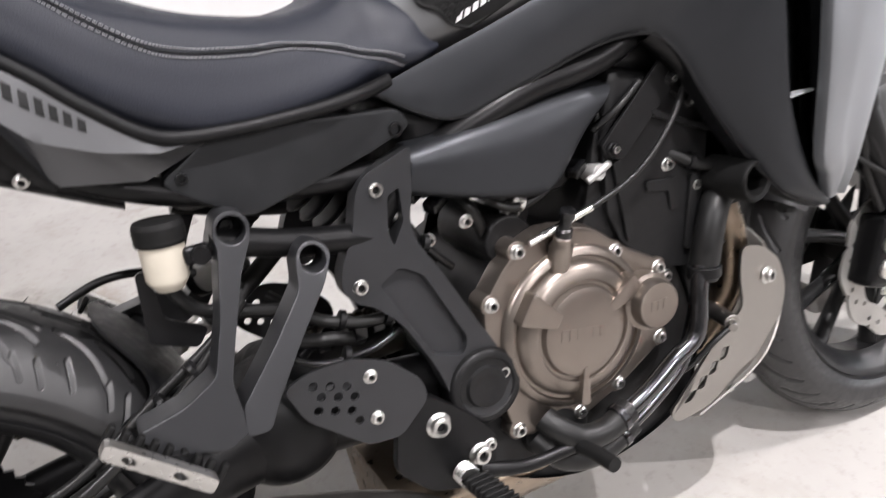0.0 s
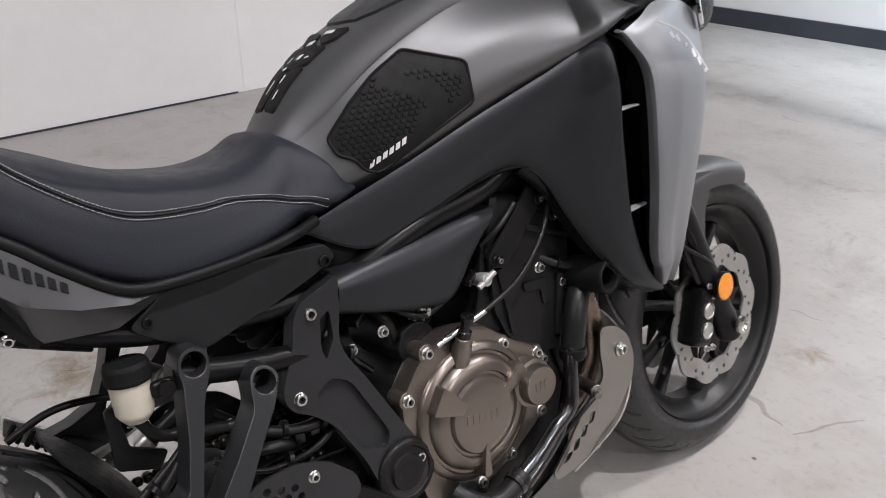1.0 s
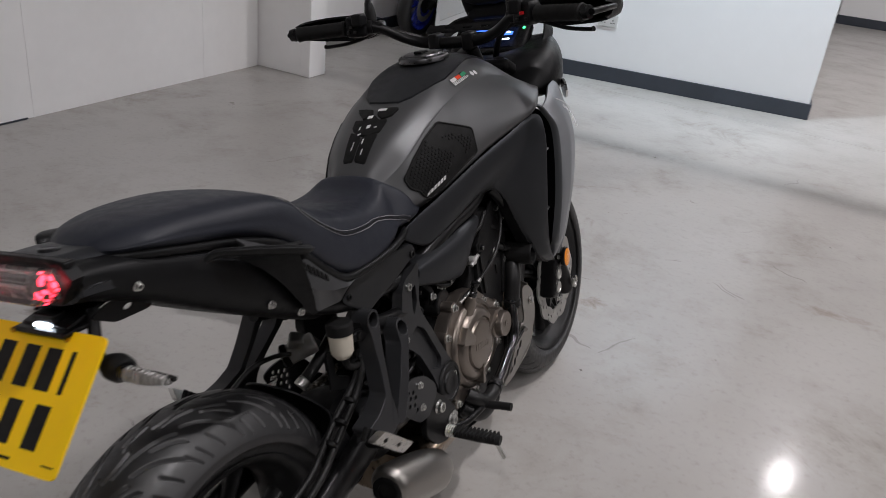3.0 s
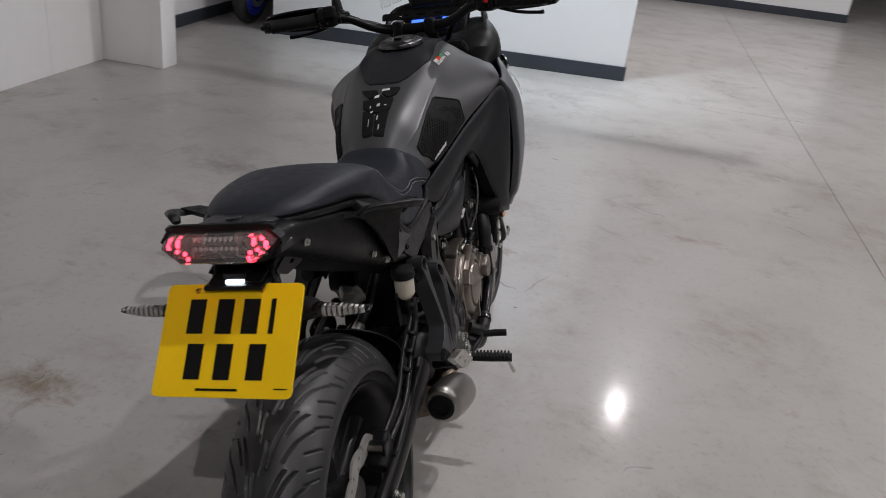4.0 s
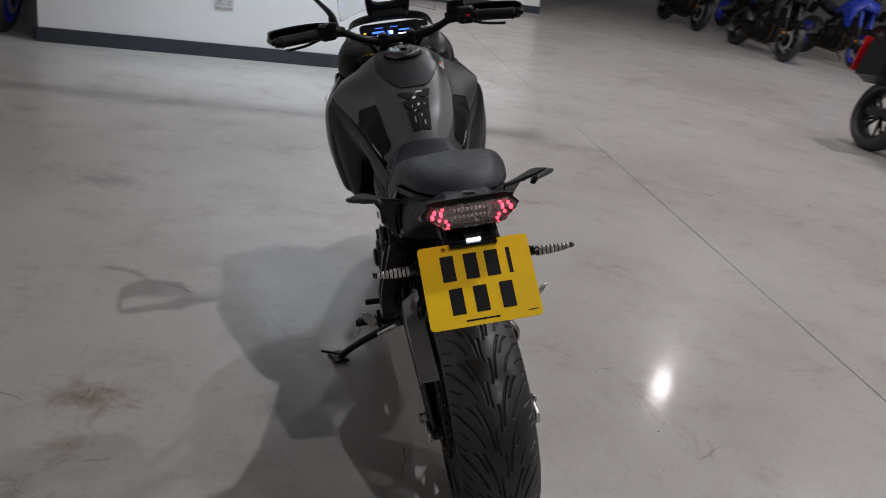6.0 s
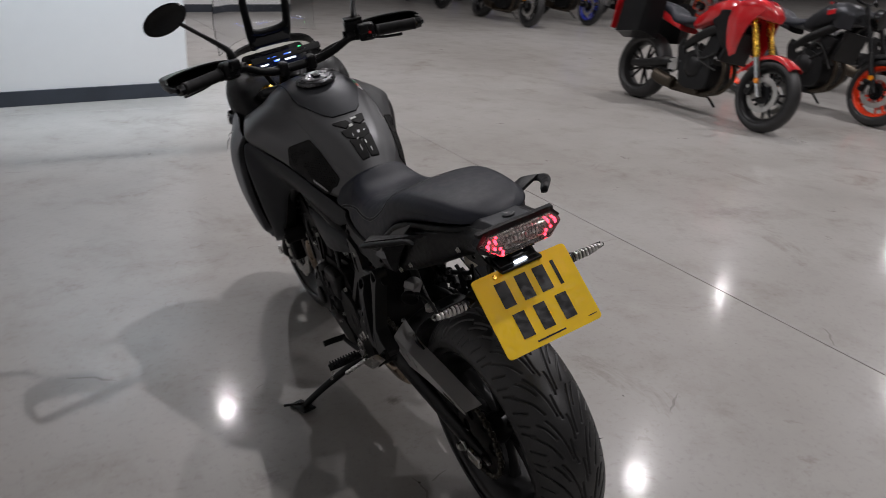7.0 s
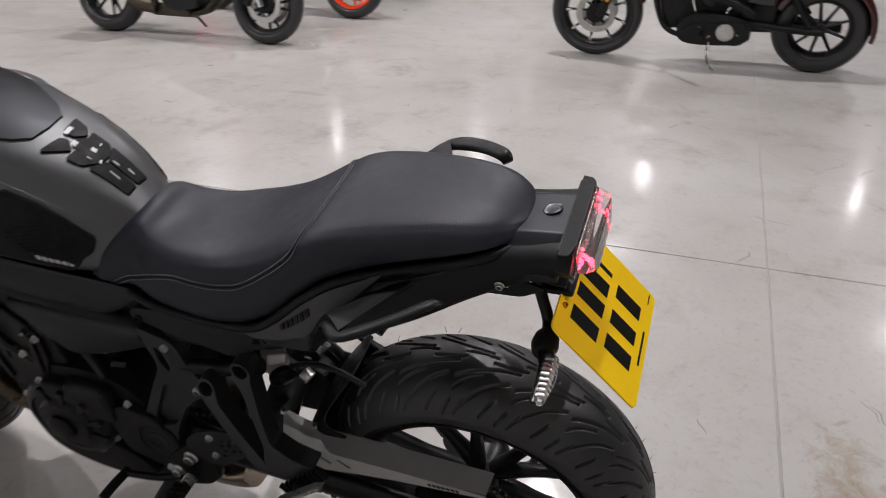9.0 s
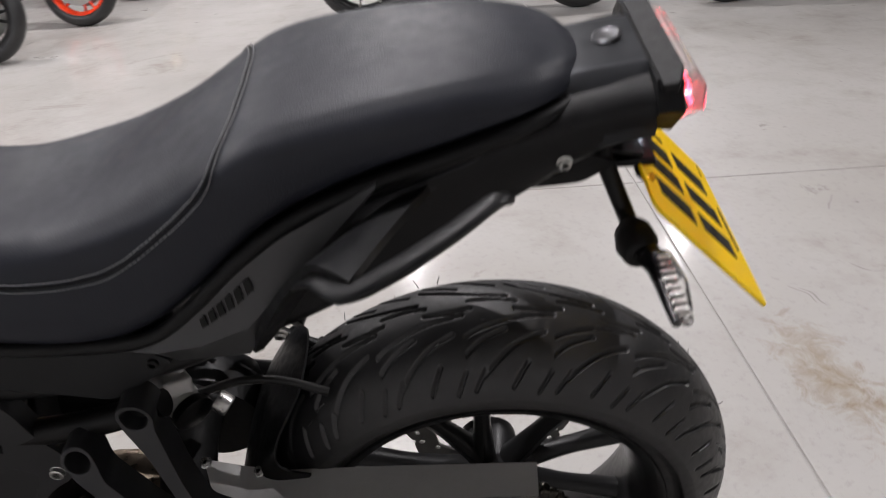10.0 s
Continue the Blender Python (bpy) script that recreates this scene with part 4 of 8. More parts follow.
pair("side_cover", lambda: skin([COVER_A, bulged(COVER_A, COVER_B, 0.12, 0.008, 4), bulged(COVER_A, COVER_B, 0.55, 0.014, 4), bulged(COVER_A, COVER_B, 0.90, 0.007, 4), COVER_B], 90, 20, 0.006), PANEL, hero, "matt black side cover below the tank")
COVER_LIP = [(p[0] - 0.028, p[1] + 0.004, p[2] - 0.002) for p in COVER_B]
pair("cover_lip", lambda: skin([COVER_B, COVER_LIP], 60, 4, 0.003), PLASTIC, hero)
SCOOP_R = [(0.234, 0.782, 0.895), (0.244, 0.790, 0.878), (0.262, 0.803, 0.828), (0.264, 0.798, 0.700), (0.244, 0.808, 0.575), (0.222, 0.842, 0.532), (0.198, 0.868, 0.494)]
SCOOP_M = [(0.212, 0.88, 0.925), (0.236, 0.87, 0.895), (0.268, 0.862, 0.820), (0.272, 0.842, 0.710), (0.250, 0.842, 0.600), (0.226, 0.868, 0.545), (0.200, 0.880, 0.498)]
SCOOP_F = [(0.150, 1.060, 0.930), (0.168, 1.045, 0.890), (0.208, 0.998, 0.800), (0.216, 0.965, 0.720), (0.208, 0.938, 0.620), (0.202, 0.908, 0.545), (0.196, 0.888, 0.500)]
SCOOP_I = [(0.130, 1.040, 0.925), (0.140, 1.030, 0.885), (0.165, 0.990, 0.800), (0.172, 0.955, 0.720), (0.168, 0.925, 0.620), (0.170, 0.900, 0.550), (0.180, 0.882, 0.505)]
scoops = pair("air_scoop", lambda: skin([[(p[0] - 0.02, p[1] + 0.004, p[2]) for p in SCOOP_R], SCOOP_R, bulged(SCOOP_R, SCOOP_M, 0.5, 0.004), SCOOP_M, bulged(SCOOP_M, SCOOP_F, 0.5, 0.012), SCOOP_F, SCOOP_I], 50, 26, 0.005), SILVER_PAINT, hero, "pale grey air scoop panel")
DUCT = [[(p[0] - 0.012, p[1] - 0.004, p[2]) for p in COVER_A[5:]], [(0.175, 0.80, 0.90), (0.185, 0.83, 0.86), (0.185, 0.83, 0.76), (0.175, 0.85, 0.65), (0.17, 0.87, 0.55), (0.175, 0.875, 0.50)], [(p[0] - 0.02, p[1] + 0.015, p[2]) for p in (SCOOP_R[1], SCOOP_R[2], SCOOP_R[3], SCOOP_R[4], SCOOP_R[5], SCOOP_R[6])]]
pair("duct_liner", lambda: skin(DUCT, 30, 10, 0.003), PLASTIC, hero)
for y, z, u in ((0.752, 0.785, 0.238), (0.775, 0.635, 0.222)):
    pair("duct_fin", lambda: tube([(u - 0.012, y - 0.012, z + 0.004), (u - 0.006, y + 0.02, z + 0.008), (u - 0.012, y + 0.055, z + 0.006)], [0.012, 0.009, 0.006], 8, 10, flat=0.35), STEEL_GREY, hero)

# decals on the scoops: a white line and plain lettering bars
def scoop_point(along, across, lift=0.0):
    a, m, f = (spline(c, 60)[int(along * 59)] for c in (SCOOP_R, SCOOP_M, SCOOP_F))
    k = across * 2
    q = np.array(m) * (1 - (k - 1)) + np.array(f) * (k - 1) if k > 1 else np.array(a) * (1 - k) + np.array(m) * k
    return Vector(q) + Vector((0.008 + 0.012 * max(0.0, 1 - abs(k - 1.5) * 2) + 0.003 + lift, 0, 0.002))


def scoop_strip(a0, c0, a1, c1, width):
    p = [scoop_point(a0 + (a1 - a0) * s, c0 + (c1 - c0) * s) for s in (0, 0.5, 1)]
    return tube(p, width, 6, 8, flat=0.35, up=(1, 0, 0))


for side in (0, 1):
    some = [("white_line", scoop_strip(0.13, 0.30, 0.33, 0.84, 0.0013))] + [("lettering_bar", scoop_strip(0.215 + 0.022 * k, 0.42 + 0.058 * k, 0.226 + 0.022 * k, 0.445 + 0.058 * k, 0.0030)) for k in range(6)]
    for nm, bm in some:
        part(nm, mirrored(bm) if side else bm, WHITE_INK, scoops[side])
    badge = lathe([(0.024, -0.002), (0.024, 0.003), (0.020, 0.0045), (0.017, 0.003), (0.0, 0.004)], scoop_point(0.16, 0.86, 0.004), (0.8, 0.55, 0.1), 28)
    part("round_badge", mirrored(badge) if side else badge, CHROME, scoops[side], "round chrome maker's badge")

# lower infill panel under the side cover
INFILL_T = [(0.118, 0.340, 0.668), (0.128, 0.40, 0.676), (0.138, 0.477, 0.684), (0.142, 0.54, 0.690), (0.138, 0.590, 0.690)]
INFILL_B = [(0.118, 0.334, 0.622), (0.130, 0.39, 0.606), (0.138, 0.45, 0.592), (0.138, 0.500, 0.590), (0.130, 0.545, 0.640)]
pair("air_box_cover", lambda: skin([[(p[0] - 0.03, p[1], p[2] + 0.004) for p in INFILL_T], INFILL_T, bulged(INFILL_T, INFILL_B, 0.3, 0.012), bulged(INFILL_T, INFILL_B, 0.75, 0.008), INFILL_B, [(p[0] - 0.03, p[1], p[2] - 0.002) for p in INFILL_B]], 30, 20, 0.004), PANEL, hero, "black plastic air box cover")

# ---- seat ----
SEAT_RINGS = [
    (0.399, 0.765, [(0.050, 0.772), (0.080, 0.782), (0.096, 0.781), (0.104, 0.772), (0.107, 0.762)]),
    (0.380, 0.798, [(0.050, 0.804), (0.082, 0.806), (0.098, 0.799), (0.109, 0.779), (0.112, 0.757)]),
    (0.354, 0.834, [(0.040, 0.834), (0.066, 0.830), (0.086, 0.818), (0.103, 0.790), (0.110, 0.754)]),
    (0.325, 0.850, [(0.048, 0.846), (0.068, 0.838), (0.081, 0.826), (0.097, 0.792), (0.106, 0.752)]),
    (0.290, 0.832, [(0.056, 0.829), (0.080, 0.822), (0.095, 0.809), (0.110, 0.781), (0.116, 0.742)]),
    (0.240, 0.824, [(0.064, 0.823), (0.090, 0.816), (0.106, 0.802), (0.120, 0.774), (0.123, 0.732)]),
    (0.180, 0.834, [(0.068, 0.832), (0.098, 0.825), (0.115, 0.810), (0.127, 0.772), (0.126, 0.727)]),
    (0.130, 0.850, [(0.070, 0.846), (0.100, 0.837), (0.117, 0.823), (0.129, 0.782), (0.126, 0.733)]),
    (0.070, 0.879, [(0.072, 0.871), (0.102, 0.859), (0.118, 0.845), (0.130, 0.810), (0.126, 0.764)]),
    (0.010, 0.906, [(0.076, 0.902), (0.105, 0.896), (0.120, 0.884), (0.128, 0.855), (0.123, 0.815)]),
    (-0.035, 0.925, [(0.080, 0.921), (0.106, 0.915), (0.120, 0.904), (0.126, 0.882), (0.121, 0.850)]),
    (-0.110, 0.939, [(0.076, 0.935), (0.101, 0.928), (0.115, 0.917), (0.121, 0.902), (0.116, 0.882)]),
    (-0.190, 0.945, [(0.066, 0.942), (0.088, 0.936), (0.101, 0.927), (0.107, 0.915), (0.102, 0.899)]),
    (-0.245, 0.945, [(0.056, 0.941), (0.076, 0.935), (0.088, 0.927), (0.094, 0.919), (0.090, 0.911)]),
    (-0.278, 0.939, [(0.042, 0.936), (0.057, 0.931), (0.066, 0.925), (0.071, 0.919), (0.068, 0.914)]),
    (-0.296, 0.930, [(0.026, 0.928), (0.035, 0.925), (0.041, 0.922), (0.044, 0.919), (0.042, 0.916)]),
    (-0.305, 0.922, [(0.012, 0.921), (0.016, 0.920), (0.019, 0.919), (0.020, 0.918), (0.019, 0.917)]),
]
seat_bm = loft(half_rings(SEAT_RINGS, 0.02), 80, 96)
for vert in seat_bm.verts:  # the rear of the seat sits a little off the middle
    rear_share = max(0.0, min(1.0, (0.16 - vert.co.y) / 0.22))
    vert.co.x += 0.007 * rear_share
    vert.co.z += 0.003 * rear_share
SEAT_TREE = BVHTree.FromBMesh(seat_bm)
seat = part("seat", seat_bm, SEAT, hero, "black vinyl one-piece seat with grey stitching", sharp=70)


def on_seat(points, count, away=0.0015):
    """A line laid on the seat."""
    out = []
    for p in spline(points, count):
        hit, normal, _, _ = SEAT_TREE.find_nearest(Vector(p))
        outward = normal if normal.dot(hit - Vector((0, hit.y, hit.z - 0.06))) > 0 else -normal
        out.append(hit + outward * away)
    return out


for side in (1, -1):
    seam = [(0.0, -0.002, 0.925), (0.06, 0.001, 0.92), (0.10, 0.008, 0.905), (0.120, 0.020, 0.885), (0.128, 0.052, 0.858), (0.131, 0.105, 0.818), (0.131, 0.145, 0.804), (0.130, 0.200, 0.799), (0.126, 0.240, 0.800), (0.120, 0.280, 0.788), (0.114, 0.325, 0.772), (0.110, 0.358, 0.757)]
    for shift, nm in ((0.0, "welt"), (0.0045, "stitch_row"), (-0.0045, "stitch_row")):
        line = on_seat([(side * u, v + shift * (1 if v < 0.1 else 0.1), w + shift * (0.5 if v < 0.1 else 1)) for u, v, w in seam], 300)
        if nm == "welt":
            part("seat_welt", tube(line, 0.0009, 6, 300), INK, seat)
        else:
            part("stitching", join(*[rod(line[k], line[k].lerp(line[k + 2], 0.75), 0.0007, n=4) for k in range(0, 297, 2)]), STITCH, seat, "grey stitched seam")

# black bead along the seat's rim, drawn in place of the gap's shade
pair("seat_gap_shade", lambda: tube([(0.112, 0.335, 0.742), (0.121, 0.300, 0.735), (0.127, 0.250, 0.730), (0.130, 0.165, 0.728), (0.131, 0.100, 0.736), (0.131, 0.050, 0.772), (0.129, 0.005, 0.814), (0.124, -0.050, 0.852), (0.116, -0.120, 0.878), (0.103, -0.190, 0.893), (0.090, -0.245, 0.905), (0.068, -0.279, 0.909), (0.038, -0.299, 0.911), (0.0, -0.307, 0.912)], 0.0075, 8, 70), PLASTIC, hero, "black strip standing in for the shaded gap under the seat")

# ---- tail unit ----
P0 = [(0.150, 0.734), (0.240, 0.722), (0.338, 0.714), (0.350, 0.692), (0.305, 0.676), (0.263, 0.664), (0.212, 0.652), (0.166, 0.640), (0.112, 0.674), (0.090, 0.693), (0.124, 0.712)]
pair("frame_cover", lambda: side_plate(outline(P0, rounding=0.012), 0.104, 0.018, bevel=0.005), FRAME_COVER, hero, "matt black frame cover")
PANEL_TOP = [(0.126, 0.154, 0.728), (0.132, 0.104, 0.728), (0.135, 0.060, 0.756), (0.134, 0.014, 0.800), (0.131, -0.035, 0.838), (0.124, -0.124, 0.884)]
PANEL_FOLD = [(0.130, 0.152, 0.726), (0.139, 0.098, 0.722), (0.144, 0.050, 0.734), (0.145, 0.003, 0.754), (0.139, -0.050, 0.808), (0.125, -0.123, 0.881)]
PANEL_LOW = [(0.122, 0.148, 0.724), (0.122, 0.116, 0.710), (0.127, 0.082, 0.699), (0.136, 0.012, 0.712), (0.136, -0.054, 0.796), (0.123, -0.122, 0.877)]


def tail_panel():
    """A folded blade: its upper half looks up, its lower half down."""
    upper = skin([PANEL_TOP, PANEL_FOLD], 41, 6, 0, straight)
    lower = skin([PANEL_FOLD, PANEL_LOW], 41, 6, 0, straight)
    back = skin([PANEL_TOP, [(u - 0.012, v, w + 0.002) for u, v, w in PANEL_TOP]], 41, 3, 0, straight)
    under = skin([PANEL_LOW, [(u - 0.014, v, w) for u, v, w in PANEL_LOW]], 41, 3, 0, straight)
    bm = join(upper, lower, back, under)
    bmesh.ops.remove_doubles(bm, verts=bm.verts, dist=1e-5)
    bmesh.ops.recalc_face_normals(bm, faces=bm.faces)
    if sum(f.normal.x * f.calc_area() for f in bm.faces) < 0:
        bmesh.ops.reverse_faces(bm, faces=bm.faces)
    return bm


tails = pair("tail_side_panel", tail_panel, TAIL_PAINT, hero, "matt dark grey tail side panel", sharp=20)
panel_top, panel_fold = straight(PANEL_TOP, 61), straight(PANEL_FOLD, 61)


def on_panel(along, share):
    k = along * 60
    i = min(int(k), 59)
    a = panel_top[i] + (panel_top[i + 1] - panel_top[i]) * (k - i)
    b = panel_fold[i] + (panel_fold[i + 1] - panel_fold[i]) * (k - i)
    return Vector(a + (b - a) * share)


for side in (0, 1):
    for k in range(6):
        a = 0.45 + 0.040 * k
        quad = [on_panel(a, 0.22), on_panel(a + 0.025, 0.22), on_panel(a + 0.019, 0.50), on_panel(a - 0.006, 0.50)]
        bm = plate([(0, 0), (1, 0), (1, 1), (0, 1)], 0.0012, lambda x, y, z: quad[0].lerp(quad[1], x).lerp(quad[3].lerp(quad[2], x), y) + Vector((0.0006 + z, 0, 0.0006 + z * 0.5)))
        part("lettering_bar", mirrored(bm) if side else bm, INK, tails[side])
TAIL = [
    (0.060, 0.755, [(0.05, 0.755), (0.090, 0.745), (0.104, 0.718), (0.100, 0.680)]),
    (0.0, 0.800, [(0.06, 0.800), (0.100, 0.790), (0.112, 0.756), (0.110, 0.710)]),
    (-0.080, 0.852, [(0.06, 0.852), (0.104, 0.846), (0.117, 0.810), (0.114, 0.752)]),
    (-0.160, 0.884, [(0.06, 0.886), (0.102, 0.880), (0.113, 0.852), (0.108, 0.795)]),
    (-0.240, 0.906, [(0.055, 0.908), (0.088, 0.900), (0.098, 0.880), (0.092, 0.840)]),
    (-0.310, 0.922, [(0.05, 0.922), (0.078, 0.914), (0.088, 0.900), (0.080, 0.872)]),
    (-0.352, 0.930, [(0.05, 0.929), (0.078, 0.922), (0.090, 0.908), (0.080, 0.884)]),
]
part("tail_unit", loft(half_rings(TAIL, 0.015), 36, 56), PLASTIC, hero, "black plastic tail unit", sharp=50)
deck = part("tail_deck", loft([[(0.040 * a, v, top), (0.046 * a, v, top - 0.001), (0.062 * b, v, top - 0.010), (0.090 * b, v, low + 0.012), (0.088 * b, v, low), (-0.088 * b, v, low), (-0.090 * b, v, low + 0.012), (-0.062 * b, v, top - 0.010), (-0.046 * a, v, top - 0.001), (-0.040 * a, v, top)] for v, top, low, a, b in ((-0.235, 0.914, 0.862, 1.0, 1.02), (-0.290, 0.928, 0.876, 1.0, 0.98), (-0.335, 0.933, 0.884, 1.0, 0.98), (-0.354, 0.935, 0.886, 1.0, 0.98))], 12), PANEL, hero, "dark deck behind the seat", sharp=16)
pair("deck_recess", lambda: side_plate(outline([(-0.312, 0.893), (-0.346, 0.919), (-0.345, 0.894)], rounding=0.003), 0.0835, 0.005, [outline([(-0.324, 0.897), (-0.341, 0.911), (-0.341, 0.898)], rounding=0.002)], 0.001, bend=lambda a, b: -1.05 * max(0, b - 0.894)), GLOSS, deck)
part("tail_badge", lathe([(0.0135, -0.003), (0.0135, 0.002), (0.011, 0.003), (0.0095, 0.002), (0, 0.0025)], (0.007, -0.328, 0.9330), (0, 0.2, 1), 28), CAP_METAL, hero, "round chrome badge on the tail")


pair("tail_side_strip", lambda: side_plate(outline([(-0.232, 0.893), (-0.167, 0.877), (-0.100, 0.855), (-0.062, 0.832), (-0.066, 0.822), (-0.104, 0.843), (-0.170, 0.865), (-0.238, 0.884)], rounding=0.003), 0.106, 0.010, bevel=0.003, bend=lambda a, b: -0.26 * max(0, -0.15 - a)), PANEL, hero, "raised satin strip along the tail")


def grab_handle():
    """A blade that sweeps out and back from the tail side to a hooked tip."""
    edge = [(0.130, 0.010, 0.718), (0.145, -0.004, 0.751), (0.162, -0.032, 0.805), (0.180, -0.057, 0.844), (0.200, -0.078, 0.870), (0.230, -0.108, 0.878)]
    root = [(0.124, 0.004, 0.712), (0.127, -0.022, 0.748), (0.129, -0.052, 0.790), (0.126, -0.090, 0.832), (0.120, -0.130, 0.862), (0.116, -0.165, 0.874)]
    mid = [tuple(0.5 * (np.array(p) + q) + [0.0, 0.004, -0.003]) for p, q in zip(edge, np.array(root))]
    rail = [(0.185, -0.057, 0.834), (0.206, -0.078, 0.858), (0.230, -0.106, 0.868), (0.224, -0.138, 0.879), (0.202, -0.180, 0.891), (0.176, -0.214, 0.898), (0.166, -0.224, 0.891)]
    return join(skin([edge, mid, root], 34, 10, 0.007), tube(rail, [0.004, 0.008, 0.013, 0.014, 0.013, 0.012, 0.008], 12, 40, flat=0.5))


pair("grab_handle", grab_handle, PLASTIC, hero, "black blade-shaped grab handle")
for side in (1, -1):
    for v, w, u in ((-0.076, 0.760, 0.120), (-0.016, 0.722, 0.122), (-0.279, 0.871, 0.092)):
        bolt((side * u, v, w), (side, 0, -0.2), 0.006, hero)
    bolt((side * 0.118, 0.330, 0.693), (side, 0, 0), 0.0085, hero, METAL_BLACK)
    bolt((side * 0.120, 0.112, 0.693), (side, 0, 0), 0.0065, hero, METAL_BLACK)

# ---- tail light ----
light = part("tail_light", loft([[(-0.080, -0.352, 0.935), (0.080, -0.352, 0.935), (0.098, -0.352, 0.915), (0.070, -0.352, 0.884), (-0.070, -0.352, 0.884), (-0.098, -0.352, 0.915)], [(-0.080, -0.372, 0.938), (0.080, -0.372, 0.938), (0.100, -0.372, 0.916), (0.068, -0.372, 0.880), (-0.068, -0.372, 0.880), (-0.100, -0.372, 0.916)]], 4), PLASTIC, hero, "wide tail light with lit red clusters")
part("reflector", box((0, -0.374, 0.909), (0.150, 0.006, 0.036), 0.003), LENS_BED, light)
part("lens", loft([[(-0.078, -0.371, 0.931), (0.078, -0.371, 0.931), (0.095, -0.371, 0.915), (0.064, -0.371, 0.885), (-0.064, -0.371, 0.885), (-0.095, -0.371, 0.915)], [(-0.074, -0.392, 0.925), (0.074, -0.392, 0.925), (0.090, -0.388, 0.912), (0.058, -0.396, 0.889), (-0.058, -0.396, 0.889), (-0.090, -0.388, 0.912)], [(-0.066, -0.398, 0.918), (0.066, -0.398, 0.918), (0.080, -0.394, 0.909), (0.050, -0.402, 0.894), (-0.050, -0.402, 0.894), (-0.080, -0.394, 0.909)]], 10), TAIL_LENS, light, "clear lens").visible_shadow = False
for side in (1, -1):
    for u, w in ((0.074, 0.917), (0.062, 0.913), (0.066, 0.904), (0.054, 0.900), (0.050, 0.892), (0.058, 0.922), (0.078, 0.910)):
        part("red_led", lathe([(0.0034, 0), (0.0030, 0.0024), (0, 0.0036)], (side * u, -0.378, w), (0, -1, 0), 12), LED_RED, light)
for row in range(2):
    for k in range(9):
        part("clear_led", lathe([(0.0034, 0), (0.003, 0.002), (0, 0.003)], (-0.034 + 0.0085 * k, -0.378, 0.917 - 0.010 * row), (0, -1, 0), 10), LED_OFF, light)
part("light_hood", plate(outline([(-0.092, -0.354), (0.092, -0.354), (0.090, -0.368), (0.072, -0.375), (-0.072, -0.375), (-0.090, -0.368)], rounding=0.003), 0.007, lambda a, b, c: Vector((a, b, 0.9365 + c + 0.1 * (b + 0.364) - 1.2 * max(0, abs(a) - 0.07) ** 1.3)), bevel=0.002), PLASTIC, light)

# ---- number plate and indicators ----
TL, TR, BL = Vector((-0.1165, -0.352, 0.834)), Vector((0.1135, -0.352, 0.834)), Vector((-0.1165, -0.4705, 0.7055))
ACROSS, DOWN = (TR - TL), (BL - TL)
OUT = ACROSS.cross(DOWN).normalized() * -1
if OUT.y > 0:
    OUT = -OUT


def on_plate(a, b, c):
    return TL + ACROSS * a + DOWN * b + OUT * c


plate_ob = part("number_plate", plate(outline([(0, 0), (1, 0), (1, 1), (0, 1)], rounding=0.05), 0.003, on_plate, bevel=0.0), YELLOW, hero, "yellow number plate with black bars")


def plate_bar(*strokes):
    return join(*[plate([(x - w / 2, y0), (x + w / 2, y0), (x2 + w / 2, y1), (x2 - w / 2, y1)], 0.0006, lambda a, b, c: on_plate(a, b, c + 0.0031)) for x, y0, x2, y1, w in strokes])


for x, y, w in ((0.245, 0.14, 0.12), (0.455, 0.14, 0.12), (0.645, 0.14, 0.12), (0.80, 0.14, 0.035), (0.275, 0.54, 0.12), (0.49, 0.54, 0.12), (0.725, 0.54, 0.12)):
    part("character_bar", plate_bar((x, y, x, y + 0.31, w)), INK, plate_ob)
part("small_print_bar", plate_bar((0.47, 0.925, 0.47, 0.945, 0.30)), INK, plate_ob)
part("small_print_bar", plate_bar((0.92, 0.915, 0.92, 0.925, 0.09)), INK, plate_ob)
for x in (0.23, 0.70):
    bolt(on_plate(x, 0.06, 0.003), OUT, 0.004, plate_ob, GOLD, "plate_screw")
part("plate_bracket", join(box((0, -0.345, 0.835), (0.10, 0.05, 0.008), 0.003), box((0, -0.30, 0.852), (0.09, 0.12, 0.006), 0.002, (12, 0, 0)), box((0, -0.395, 0.78), (0.10, 0.006, 0.12), 0.002, (-43, 0, 0))), METAL_BLACK, hero)
pair("bracket_side_plate", lambda: side_plate(outline([(-0.225, 0.845), (-0.30, 0.855), (-0.335, 0.845), (-0.30, 0.825), (-0.24, 0.822)], rounding=0.008), 0.055, 0.004, [circle(-0.275, 0.838, 0.008, 10, 0.5)]), METAL_BLACK, hero)
lamp_box = part("plate_lamp", box((0.002, -0.350, 0.850), (0.040, 0.022, 0.014), 0.003), GLOSS, hero)
part("lit_lens", box((0.002, -0.360, 0.843), (0.030, 0.010, 0.006), 0.002), PLATE_LAMP, lamp_box)
